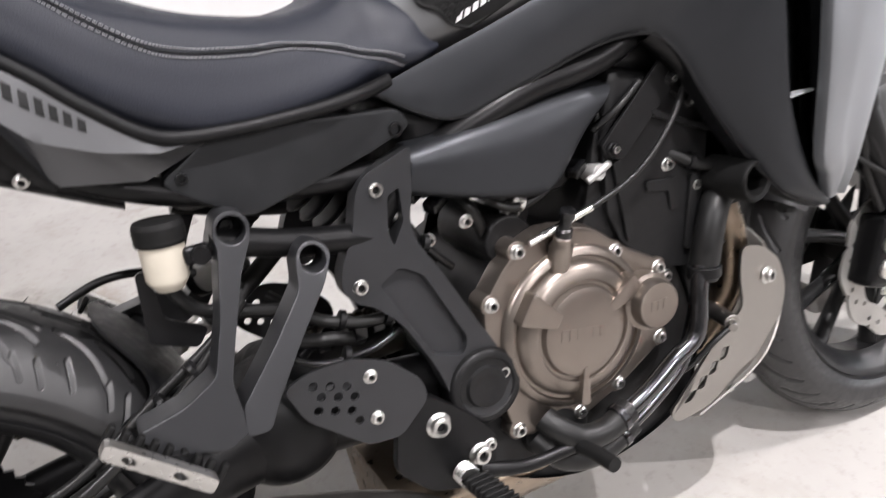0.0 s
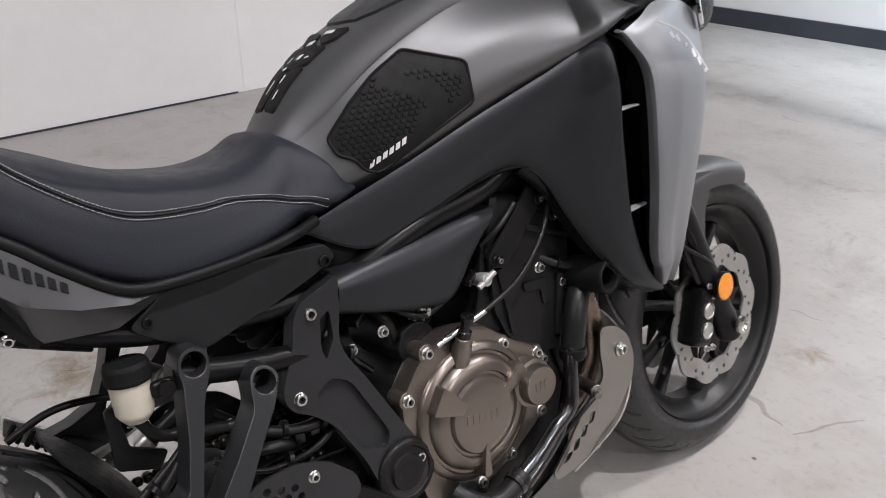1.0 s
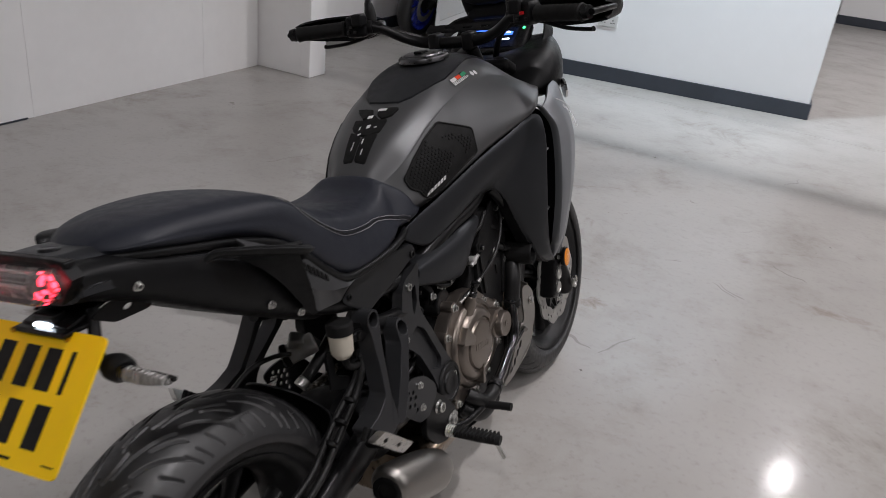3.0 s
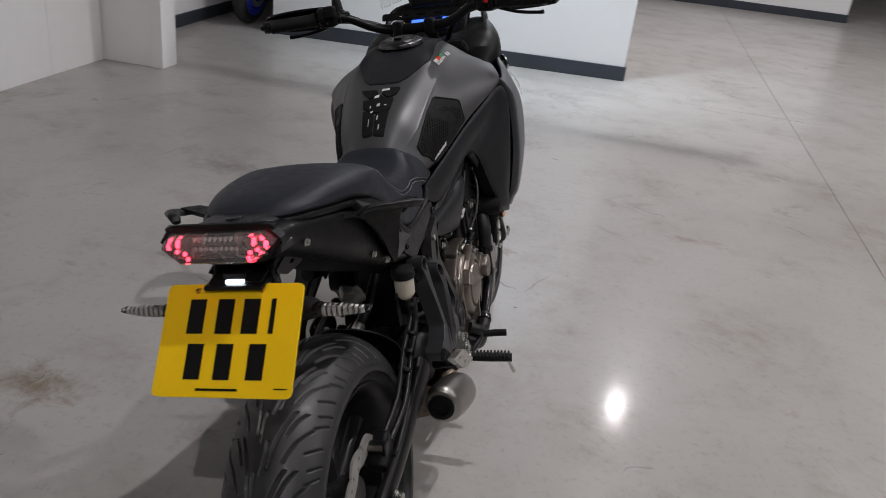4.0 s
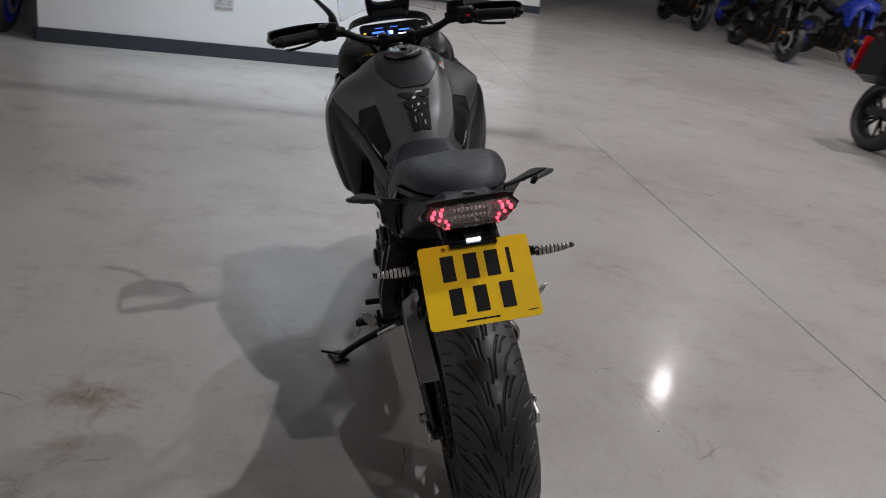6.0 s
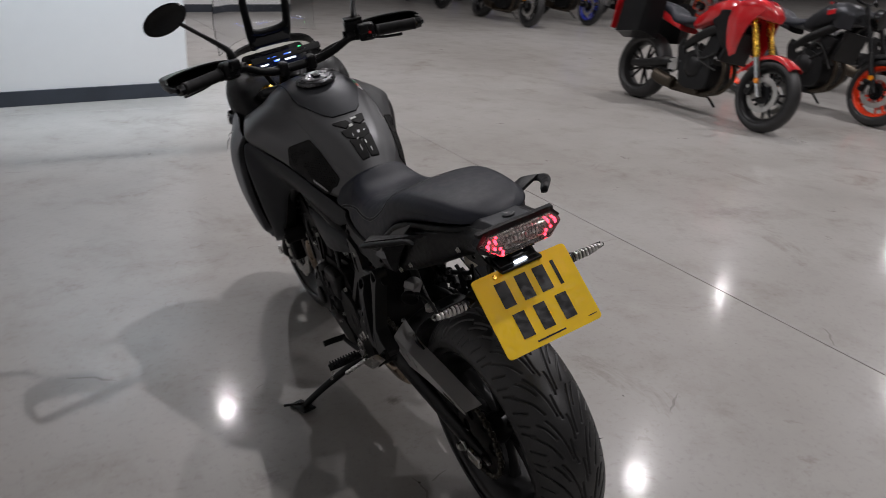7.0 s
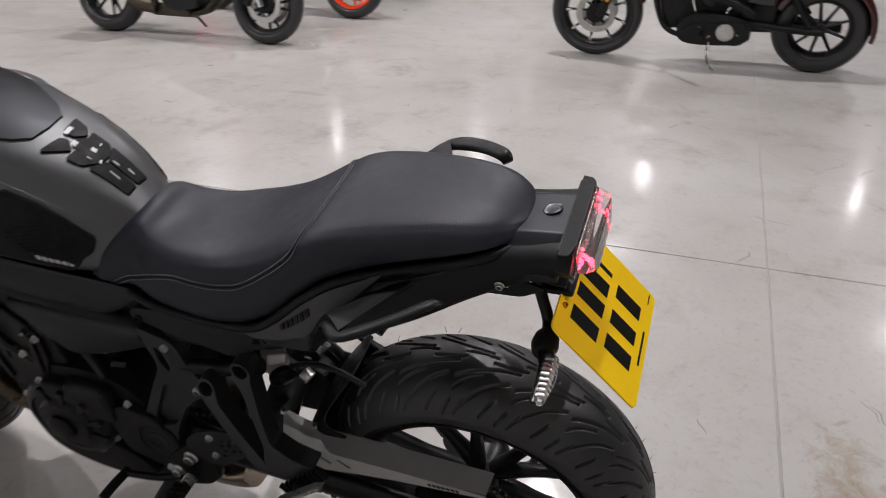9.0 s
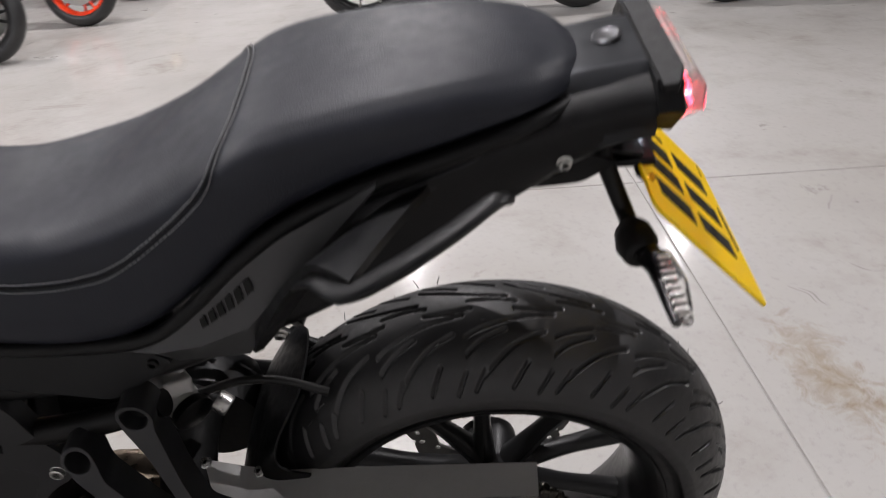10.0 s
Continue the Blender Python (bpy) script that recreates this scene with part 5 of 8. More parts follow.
for side in (1, -1):
    ind = part("indicator", tube([(side * 0.112, -0.346, 0.790), (side * 0.128, -0.350, 0.791), (side * 0.150, -0.352, 0.792), (side * 0.212, -0.352, 0.794)], [0.012, 0.0125, 0.008, 0.004], 12, 18, flat=0.8), GLOSS, hero, "slim indicator with a clear lens")
    part("lens", tube([(side * 0.132, -0.357, 0.792), (side * 0.170, -0.361, 0.794), (side * 0.212, -0.360, 0.795)], [0.012, 0.0115, 0.005], 12, 16, flat=0.85), LENS, ind, "ribbed clear lens").visible_shadow = False
    part("bulb_strip", join(*[box((side * (0.140 + 0.0085 * k), -0.358, 0.7935), (0.0065, 0.012, 0.016 - 0.0009 * k), 0.002) for k in range(8)]), ALLOY, ind, "ribbed bright reflector")
    part("stalk", lathe([(0.010, -0.012), (0.017, 0.0), (0.019, 0.016), (0.015, 0.030), (0.011, 0.034)], (side * 0.090, -0.344, 0.788), (side, 0, 0), 18), SOFT_RUBBER, ind)
    part("arm", tube([(side * 0.046, -0.318, 0.852), (side * 0.052, -0.328, 0.825), (side * 0.066, -0.340, 0.796), (side * 0.098, -0.344, 0.788)], 0.0085, 10, 18), METAL_BLACK, ind)

# ---- frame, footrests and brackets ----
FRAME_PLATE = [(0.342, 0.676), (0.318, 0.666), (0.284, 0.656), (0.272, 0.640), (0.262, 0.600), (0.243, 0.566), (0.238, 0.545), (0.247, 0.527), (0.268, 0.516), (0.294, 0.490), (0.322, 0.430), (0.334, 0.385), (0.352, 0.352), (0.392, 0.350), (0.412, 0.380), (0.400, 0.430), (0.378, 0.474), (0.352, 0.532), (0.330, 0.572), (0.326, 0.596), (0.334, 0.626)]
PLATE_WINDOW = [(0.279, 0.537), (0.306, 0.550), (0.330, 0.534), (0.366, 0.450), (0.357, 0.432), (0.322, 0.444)]


def plate_bend(a, b):
    return 0.020 * max(0, min(1, (0.55 - b) / 0.17))


plates = pair("pivot_plate", lambda: side_plate(outline(FRAME_PLATE, rounding=0.012), 0.104, 0.024, [outline([(0.306, 0.628), (0.320, 0.634), (0.319, 0.598), (0.304, 0.574), (0.300, 0.590)], rounding=0.004), outline(PLATE_WINDOW, rounding=0.008)], 0.0055, plate_bend), CAST_GREY, hero, "cast grey frame pivot plate")
for side in (1, -1):
    owner = plates[0 if side > 0 else 1]
    bm = side_plate(outline([(0.321 + (a - 0.321) * 1.12, 0.490 + (b - 0.490) * 1.10) for a, b in PLATE_WINDOW], rounding=0.008), 0.104, 0.014, [], 0.0, plate_bend)
    part("recessed_web", bm if side > 0 else mirrored(bm), CAST_GREY, owner)
    cap_bm = lathe([(0.046, -0.02), (0.046, 0.006), (0.042, 0.010), (0.036, 0.010), (0.034, 0.007), (0.026, 0.007), (0.024, 0.011), (0.016, 0.011), (0.014, 0.009), (0, 0.009)], (0.140, 0.376, 0.388), (1, 0, 0), 36)
    part("pivot_cap", cap_bm if side > 0 else mirrored(cap_bm), ENGINE_BLACK, owner, "round black rubber pivot cap")
    for v, w, u in ((0.294, 0.638, 0.129), (0.258, 0.541, 0.131)):
        bolt((side * (u - 0.004), v, w), (side, 0, 0), 0.0085, owner)
        part("washer", lathe([(0.014, 0), (0.014, 0.002), (0.009, 0.002)], (side * (u - 0.006), v, w), (side, 0, 0), 20), METAL_BLACK, owner)


def footrest_hanger():
    """Two deep, narrow arms with open eyes that meet above the pillion footrest."""
    lean = lambda a, b: 0.050 * max(0, min(1, (0.635 - b) / 0.14))
    rear = outline([(0.122, 0.640), (0.128, 0.655), (0.141, 0.660), (0.155, 0.654), (0.160, 0.640), (0.155, 0.626), (0.138, 0.598), (0.121, 0.556), (0.103, 0.512), (0.108, 0.462), (0.084, 0.450), (0.026, 0.468), (0.012, 0.496), (0.056, 0.504), (0.090, 0.520), (0.108, 0.566), (0.124, 0.626)], rounding=0.007)
    fore = outline([(0.190, 0.595), (0.195, 0.608), (0.208, 0.614), (0.221, 0.608), (0.227, 0.595), (0.212, 0.570), (0.172, 0.524), (0.140, 0.482), (0.126, 0.454), (0.102, 0.456), (0.106, 0.488), (0.150, 0.532), (0.186, 0.572)], rounding=0.007)
    return join(side_plate(rear, 0.110, 0.036, [circle(0.141, 0.640, 0.0135, 24)], 0.004, lean), side_plate(fore, 0.110, 0.036, [circle(0.208, 0.595, 0.0128, 24)], 0.004, lean),
                box((0.172, 0.060, 0.470), (0.040, 0.060, 0.026), 0.008, (-35, 0, 0)))


def pillion_peg(owner_mat=ALLOY):
    return plate(outline([(-0.055, -0.014), (0.055, -0.016), (0.058, 0.016), (-0.05, 0.018)], rounding=0.008), 0.018, lambda a, b, c: Vector((0.222 + c * 0.9 + b * 0.6, 0.022 + a * 0.72 + b * 0.2, 0.478 - a * 0.62 + b * 0.75)), [circle(-0.028, 0, 0.006, 10), circle(0.02, 0.0, 0.006, 10)], 0.003)


for side in (1, -1):
    bm = footrest_hanger()
    hanger = part("footrest_hanger", bm if side > 0 else mirrored(bm), CAST_GREY, hero, "cast grey footrest hanger with two open eyes")
    for v, w in ((0.141, 0.640), (0.208, 0.595)):
        part("eye_floor", lathe([(0.0165, 0), (0, 0.001)], (side * 0.116, v, w), (side, 0, 0), 20), METAL_BLACK, hanger)
        bolt((side * 0.117, v, w), (side, 0, 0), 0.0075, hanger, METAL_BLACK)
    bm = pillion_peg()
    peg = part("pillion_footrest", bm if side > 0 else mirrored(bm), ALLOY, hero, "folded alloy pillion footrest")
    for k in range(-4, 5):
        part("rubber_rib", box((side * 0.206, 0.030 + 0.010 * k, 0.472 - 0.009 * k), (0.010, 0.006, 0.024), 0.002, (-40, 0, 0)), SOFT_RUBBER, peg)
    part("hinge", rod((side * 0.165, 0.050, 0.448), (side * 0.218, 0.034, 0.465), 0.011), METAL_BLACK, peg)
    # heel guard, footrest and pedal
    holes = [circle(0.180 + 0.017 * i + 0.006 * (j % 2), 0.466 - 0.0140 * j - 0.006 * i, 0.0050, 10) for i in range(3) for j in range(4) if not (i < 2 and j == 3)]
    bm = side_plate(outline([(0.150, 0.472), (0.178, 0.482), (0.222, 0.482), (0.262, 0.466), (0.296, 0.432), (0.300, 0.408), (0.262, 0.376), (0.225, 0.380), (0.166, 0.432)], rounding=0.010), 0.156, 0.004, holes, 0.001)
    guard = part("heel_guard", bm if side > 0 else mirrored(bm), CAST_GREY, hero, "black heel guard plate with drilled holes")
    for v, w in ((0.240, 0.456), (0.239, 0.408)):
        bolt((side * 0.160, v, w), (side, 0, 0), 0.0065, guard)
    bm = side_plate(outline([(0.262, 0.392), (0.300, 0.410), (0.345, 0.370), (0.378, 0.330), (0.372, 0.292), (0.330, 0.276), (0.286, 0.290), (0.250, 0.330)], rounding=0.012), 0.140, 0.014, [], 0.003)
    rest = part("footrest_bracket", bm if side > 0 else mirrored(bm), METAL_BLACK, hero, "black footrest bracket")
    bolt((side * 0.154, 0.307, 0.369), (side, 0, 0), 0.0125, rest)
    bolt((side * 0.154, 0.351, 0.314), (side, 0, 0), 0.0115, rest)
    bolt((side * 0.154, 0.366, 0.320), (side, 0, 0), 0.0065, rest)
    peg = part("rider_footrest", tube([(side * 0.176, 0.328, 0.300), (side * 0.225, 0.334, 0.296), (side * 0.272, 0.340, 0.292)], [0.013, 0.0145, 0.013], 12, 14, flat=0.75), SOFT_RUBBER, hero, "ribbed rubber rider footrest")
    part("tread_ribs", join(*[box((side * (0.186 + 0.0085 * k), 0.330 + 0.0011 * k, 0.306 - 0.0008 * k), (0.0045, 0.030, 0.010), 0.0015) for k in range(10)]), SOFT_RUBBER, peg)
    part("bank_pin", rod((side * 0.262, 0.340, 0.282), (side * 0.272, 0.348, 0.246), 0.0035, 0.0045, 8), ZINC, peg)
    part("spring", join(*[lathe([(0.012, -0.0016), (0.0136, 0), (0.012, 0.0016), (0.0104, 0)], (side * (0.158 + 0.005 * k), 0.326, 0.302), (1, 0, 0), 14) for k in range(4)]), ZINC, peg)
    lever = part("brake_pedal" if side > 0 else "gear_lever", tube([(side * 0.150, 0.350, 0.290), (side * 0.160, 0.40, 0.278), (side * 0.170, 0.455, 0.282), (side * 0.172, 0.475, 0.285)], [0.009, 0.007, 0.007, 0.008], 10, 20, flat=1.2), METAL_BLACK, hero)
    part("toe_piece", tube([(side * 0.165, 0.470, 0.284), (side * 0.205, 0.476, 0.285), (side * 0.235, 0.478, 0.285)], 0.0095, 10, 10), SOFT_RUBBER, lever)
part("side_stand", tube([(-0.135, 0.395, 0.245), (-0.200, 0.420, 0.205), (-0.280, 0.455, 0.150), (-0.345, 0.482, 0.098)], [0.016, 0.012, 0.011, 0.011], 10, 24), METAL_BLACK, hero, "black side stand, folded out")
part("stand_foot", box((-0.352, 0.487, 0.0945), (0.05, 0.075, 0.008), 0.003, (0, 13.8, 20)), METAL_BLACK, hero)
part("stand_tang", rod((-0.335, 0.478, 0.105), (-0.405, 0.500, 0.118), 0.0045, n=8), METAL_BLACK, hero)
part("stand_spring", tube([(-0.150, 0.36, 0.25), (-0.21, 0.40, 0.205)], 0.007, 10, 10), ZINC, hero)

# ---- engine ----
engine = part("crankcase", loft([[(u, v, w) for v, w in [(0.40, 0.245), (0.52, 0.205), (0.66, 0.235), (0.705, 0.31), (0.69, 0.42), (0.64, 0.50), (0.50, 0.525), (0.41, 0.49), (0.375, 0.40), (0.375, 0.30)]] for u in (-0.130, -0.105, 0.105, 0.118)], 10, 60), ENGINE_BLACK, hero, "black crankcase", sharp=45)
CLUTCH = [(0.388, 0.392), (0.388, 0.478), (0.428, 0.525), (0.480, 0.548), (0.545, 0.535), (0.588, 0.496), (0.646, 0.462), (0.652, 0.405), (0.632, 0.352), (0.570, 0.318), (0.500, 0.292), (0.410, 0.300), (0.398, 0.350)]
cover = part("clutch_cover", join(
    side_plate(outline(CLUTCH, rounding=0.02), 0.105, 0.036, bevel=0.007),
    lathe([(0.102, 0), (0.101, 0.008), (0.097, 0.013), (0.090, 0.015), (0.088, 0.011), (0.084, 0.011), (0.081, 0.019), (0.074, 0.024), (0.063, 0.026), (0.061, 0.022), (0.057, 0.022), (0.054, 0.028), (0.044, 0.031), (0, 0.032)], (0.136, 0.505, 0.418), (1, 0, 0), 64)), BRONZE, hero, "bronze clutch cover with raised ribs")
for a, b, r0, r1, wd in ((2.30, 2.75, 0.042, 0.094, 0.018), (0.30, 0.60, 0.042, 0.092, 0.010), (4.50, 4.66, 0.042, 0.092, 0.006)):
    pts = [(0.505 + r * math.cos(x), 0.418 + r * math.sin(x)) for r, x in ((r0, a), (r1, a), (r1, b), (r0, b))]
    part("cover_rib", side_plate(outline(pts, rounding=0.005), 0.142, 0.026, bevel=0.005), BRONZE, cover)
part("cover_lettering_bars", join(*[side_plate([(0.470 + 0.0105 * k, 0.418 - 0.002 * k), (0.477 + 0.0105 * k, 0.4165 - 0.002 * k), (0.478 + 0.0105 * k, 0.430 - 0.002 * k), (0.471 + 0.0105 * k, 0.4315 - 0.002 * k)], 0.1672, 0.0009) for k in range(6)]), BRONZE, cover)
part("timing_cap", lathe([(0.036, -0.04), (0.036, -0.014), (0.031, -0.012), (0.030, 0.000), (0.028, 0.004), (0.023, 0.003), (0.0, 0.003)], (0.176, 0.603, 0.425), (1, 0, 0), 40), BRONZE, cover)
part("cap_lettering_bars", join(*[side_plate([(0.591 + 0.009 * k, 0.420), (0.597 + 0.009 * k, 0.4185), (0.598 + 0.009 * k, 0.431), (0.592 + 0.009 * k, 0.4325)], 0.1782, 0.0014) for k in range(3)]), BRONZE, cover)
for v, w in ((0.442, 0.530), (0.400, 0.478), (0.402, 0.396), (0.413, 0.313), (0.500, 0.304), (0.574, 0.494), (0.636, 0.455), (0.630, 0.362), (0.560, 0.322)):
    bolt((0.140, v, w), (1, 0, 0), 0.0078, cover)
    part("boss", lathe([(0.013, -0.03), (0.013, -0.002), (0.011, 0)], (0.140, v, w), (1, 0, 0), 16), BRONZE, cover)
filler = part("oil_filler", lathe([(0.014, -0.03), (0.014, 0.004), (0.011, 0.008), (0.011, 0.016), (0.009, 0.018), (0, 0.018)], (0.152, 0.492, 0.522), (0.35, 0.1, 1), 24), BRONZE, hero)
part("sensor_plug", lathe([(0.010, 0), (0.010, 0.010), (0.007, 0.012), (0.007, 0.024), (0.0095, 0.026), (0.0095, 0.034), (0, 0.036)], (0.157, 0.494, 0.538), (0.35, 0.1, 1), 14), GLOSS, filler)
# left side covers
stator = part("generator_cover", join(lathe([(0.098, 0), (0.098, 0.022), (0.090, 0.034), (0.076, 0.038), (0.074, 0.034), (0.060, 0.036), (0.054, 0.046), (0.0, 0.050)], (-0.125, 0.572, 0.395), (-1, 0, 0), 48), box((-0.140, 0.50, 0.46), (0.04, 0.10, 0.09), 0.015)), ENGINE_BLACK, hero, "black generator cover")
for k in range(8):
    a = 0.4 + k * 0.785
    bolt((-0.145, 0.572 + 0.098 * math.cos(a), 0.395 + 0.098 * math.sin(a)), (-1, 0, 0), 0.007, stator)
for k in range(5):
    a = 1.2 + k * 0.55
    part("cover_rib", mirrored(side_plate(outline([(0.572 + r * math.cos(x), 0.395 + r * math.sin(x)) for r, x in ((0.050, a), (0.092, a - 0.05), (0.092, a + 0.12), (0.050, a + 0.16))], rounding=0.004), 0.150, 0.016, bevel=0.003)), ENGINE_BLACK, stator)
part("generator_cap", lathe([(0.030, 0), (0.030, 0.008), (0.024, 0.012), (0, 0.012)], (-0.172, 0.572, 0.395), (-1, 0, 0), 28), METAL_BLACK, stator)
part("shift_cover", mirrored(side_plate(outline([(0.44, 0.31), (0.50, 0.34), (0.49, 0.27), (0.45, 0.25), (0.41, 0.27)], rounding=0.012), 0.120, 0.030, bevel=0.006)), ENGINE_BLACK, hero)
part("sprocket_cover", mirrored(side_plate(outline([(0.33, 0.36), (0.36, 0.45), (0.44, 0.47), (0.48, 0.42), (0.46, 0.33), (0.38, 0.30)], rounding=0.02), 0.115, 0.035, bevel=0.008)), ENGINE_BLACK, hero)
# cylinders lean forward
cyl = part("cylinder_block", join(moved(box((0, 0, 0.075), (0.248, 0.150, 0.16), 0.012), pose(0, 0.612, 0.495, -15, 0, 0)), moved(box((0, 0, 0), (0.254, 0.156, 0.014), 0.004), pose(0, 0.645, 0.575, -15, 0, 0))), ENGINE_BLACK, hero, "black cylinder block", sharp=30)
head = part("cylinder_head", join(moved(box((0, 0, 0.05), (0.262, 0.165, 0.10), 0.016), pose(0, 0.650, 0.590, -15, 0, 0)), moved(box((0, 0, 0.03), (0.240, 0.150, 0.05), 0.018), pose(0, 0.672, 0.680, -15, 0, 0))), ENGINE_BLACK, hero, "black cylinder head")
for side in (1, -1):
    for name, shape, u, thick, hole in (("cylinder_side_casting", [(0.672, 0.690), (0.690, 0.682), (0.735, 0.610), (0.726, 0.546), (0.690, 0.440), (0.628, 0.452), (0.590, 0.500), (0.574, 0.540), (0.576, 0.622)], 0.122, 0.012, []), ("casting_rib", [(0.645, 0.652), (0.740, 0.610), (0.742, 0.602), (0.647, 0.642)], 0.134, 0.007, []), ("casting_boss", [(0.631, 0.566), (0.678, 0.560), (0.678, 0.520), (0.666, 0.520), (0.664, 0.546), (0.632, 0.552)], 0.134, 0.004, []), ("casting_rib", [(0.584, 0.600), (0.596, 0.602), (0.606, 0.500), (0.596, 0.498)], 0.134, 0.006, []), ("casting_rib", [(0.700, 0.560), (0.712, 0.556), (0.692, 0.462), (0.682, 0.466)], 0.134, 0.006, [])):
        bm = side_plate(outline(shape, rounding=0.004), u, thick, hole, 0.002)
        part(name, bm if side > 0 else mirrored(bm), ENGINE_BLACK, cyl)
    bm = side_plate(outline([(0.578, 0.606), (0.570, 0.622), (0.664, 0.706), (0.690, 0.692), (0.712, 0.650), (0.702, 0.642), (0.676, 0.668), (0.600, 0.600)], rounding=0.006), 0.134, 0.006, bevel=0.002)
    hp = part("head_side_cover", bm if side > 0 else mirrored(bm), ENGINE_BLACK, head)
    for v, w in ((0.676, 0.681), (0.702, 0.650), (0.585, 0.616)):
        bolt((side * 0.142, v, w), (side, 0, 0), 0.0075, hp, METAL_BLACK)
        bolt((side * 0.146, v, w), (side, 0, 0), 0.0045, hp)
    for v, w, u in ((0.668, 0.578, 0.134), (0.708, 0.543, 0.134), (0.652, 0.437, 0.134)):
        bolt((side * u, v, w), (side, 0, 0), 0.0075, cyl)
    # engine mounts and frame tubes
    part("frame_tube", tube([(side * 0.150, 0.640, 0.742), (side * 0.160, 0.690, 0.690), (side * 0.165, 0.745, 0.600), (side * 0.168, 0.780, 0.545)], 0.0155, 12, 24), METAL_BLACK, hero)
    part("frame_tube", tube([(side * 0.100, 0.300, 0.600), (side * 0.105, 0.36, 0.650), (side * 0.125, 0.48, 0.700), (side * 0.13, 0.62, 0.735), (side * 0.09, 0.80, 0.86)], 0.017, 12, 30), METAL_BLACK, hero)
    part("seat_rail", tube([(side * 0.105, 0.310, 0.650), (side * 0.106, 0.17, 0.664), (side * 0.104, 0.05, 0.700), (side * 0.095, -0.10, 0.79), (side * 0.07, -0.25, 0.86)], 0.0135, 12, 30), METAL_BLACK, hero)
    part("cross_tube", tube([(side * 0.112, 0.300, 0.585), (side * 0.118, 0.20, 0.605), (side * 0.118, 0.12, 0.63)], 0.015, 12, 16), METAL_BLACK, hero)
    part("engine_mount", side_plate(outline([(0.470, 0.590), (0.490, 0.560), (0.44, 0.48), (0.425, 0.50), (0.45, 0.56)], rounding=0.006), 0.090, 0.008) if side > 0 else mirrored(side_plate(outline([(0.470, 0.590), (0.490, 0.560), (0.44, 0.48), (0.425, 0.50), (0.45, 0.56)], rounding=0.006), 0.090, 0.008)), METAL_BLACK, hero)
    bolt((side * 0.098, 0.462, 0.566), (side, 0, 0), 0.011, hero)
part("throttle_bodies", join(rod((-0.09, 0.53, 0.60), (0.10, 0.53, 0.60), 0.026), rod((0.05, 0.50, 0.585), (0.05, 0.60, 0.625), 0.030), rod((-0.05, 0.50, 0.585), (-0.05, 0.60, 0.625), 0.030)), ENGINE_BLACK, hero)
part("injector_fitting", join(rod((0.110, 0.565, 0.590), (0.136, 0.568, 0.592), 0.010), rod((0.132, 0.552, 0.584), (0.136, 0.582, 0.600), 0.0045)), GUARD_ALLOY, hero)
part("air_box", box((0, 0.47, 0.66), (0.20, 0.26, 0.12), 0.03), PLASTIC, hero)
part("battery_box", box((0, 0.20, 0.70), (0.17, 0.20, 0.10), 0.02), PLASTIC, hero)
part("starter_motor", rod((-0.02, 0.45, 0.535), (0.112, 0.45, 0.535), 0.032), ENGINE_BLACK, hero)
part("clutch_cable", tube([(0.150, 0.470, 0.545), (0.158, 0.53, 0.560), (0.165, 0.60, 0.590), (0.16, 0.66, 0.640), (0.13, 0.72, 0.70)], 0.0038, 8, 30), HOSE, hero)
part("cable_end", rod((0.148, 0.455, 0.538), (0.160, 0.535, 0.562), 0.0042, n=8), ZINC, hero)
# cooling
part("radiator", join(box((0, 0.872, 0.690), (0.33, 0.030, 0.30), 0.006, (-14, 0, 0)), box((0.172, 0.872, 0.69), (0.030, 0.040, 0.30), 0.008, (-14, 0, 0)), box((-0.172, 0.872, 0.69), (0.030, 0.040, 0.30), 0.008, (-14, 0, 0))), METAL_BLACK, hero, "black radiator with fine fins")
part("radiator_guard", box((0, 0.80, 0.53), (0.30, 0.12, 0.06), 0.02), PLASTIC, hero)
part("crash_bung", lathe([(0.020, -0.06), (0.026, -0.05), (0.027, 0.018), (0.024, 0.022), (0.019, 0.020), (0.017, -0.03), (0, -0.03)], (0.176, 0.748, 0.546), (1, 0.1, 0), 28), SOFT_RUBBER, hero, "hollow black plastic bung")
part("crash_bung", mirrored(lathe([(0.020, -0.06), (0.026, -0.05), (0.027, 0.018), (0.024, 0.022), (0.019, 0.020), (0.017, -0.03), (0, -0.03)], (0.176, 0.748, 0.546), (1, 0.1, 0), 28)), SOFT_RUBBER, hero, "hollow black plastic bung")
hose = part("coolant_hose", tube([(0.120, 0.790, 0.530), (0.145, 0.735, 0.520), (0.155, 0.712, 0.492), (0.155, 0.697, 0.440), (0.155, 0.694, 0.425)], 0.0185, 14, 30), HOSE, hero, "black rubber coolant hose")
part("hose_clip", lathe([(0.0195, -0.008), (0.0215, -0.006), (0.0215, 0.006), (0.0195, 0.008)], (0.155, 0.697, 0.436), (0, 0.06, 1), 24), METAL_BLACK, hose)
part("coolant_pipe", tube([(0.158, 0.690, 0.446), (0.162, 0.681, 0.415), (0.165, 0.674, 0.372), (0.165, 0.662, 0.352), (0.165, 0.633, 0.338), (0.165, 0.586, 0.309), (0.165, 0.537, 0.289)], 0.0112, 14, 48), PIPE, hero, "dark polished coolant pipe")
part("coolant_pipe", tube([(0.148, 0.690, 0.400), (0.150, 0.676, 0.362), (0.152, 0.662, 0.336), (0.152, 0.642, 0.311), (0.152, 0.594, 0.280), (0.152, 0.548, 0.258)], 0.0100, 14, 48), PIPE, hero, "dark polished coolant pipe")
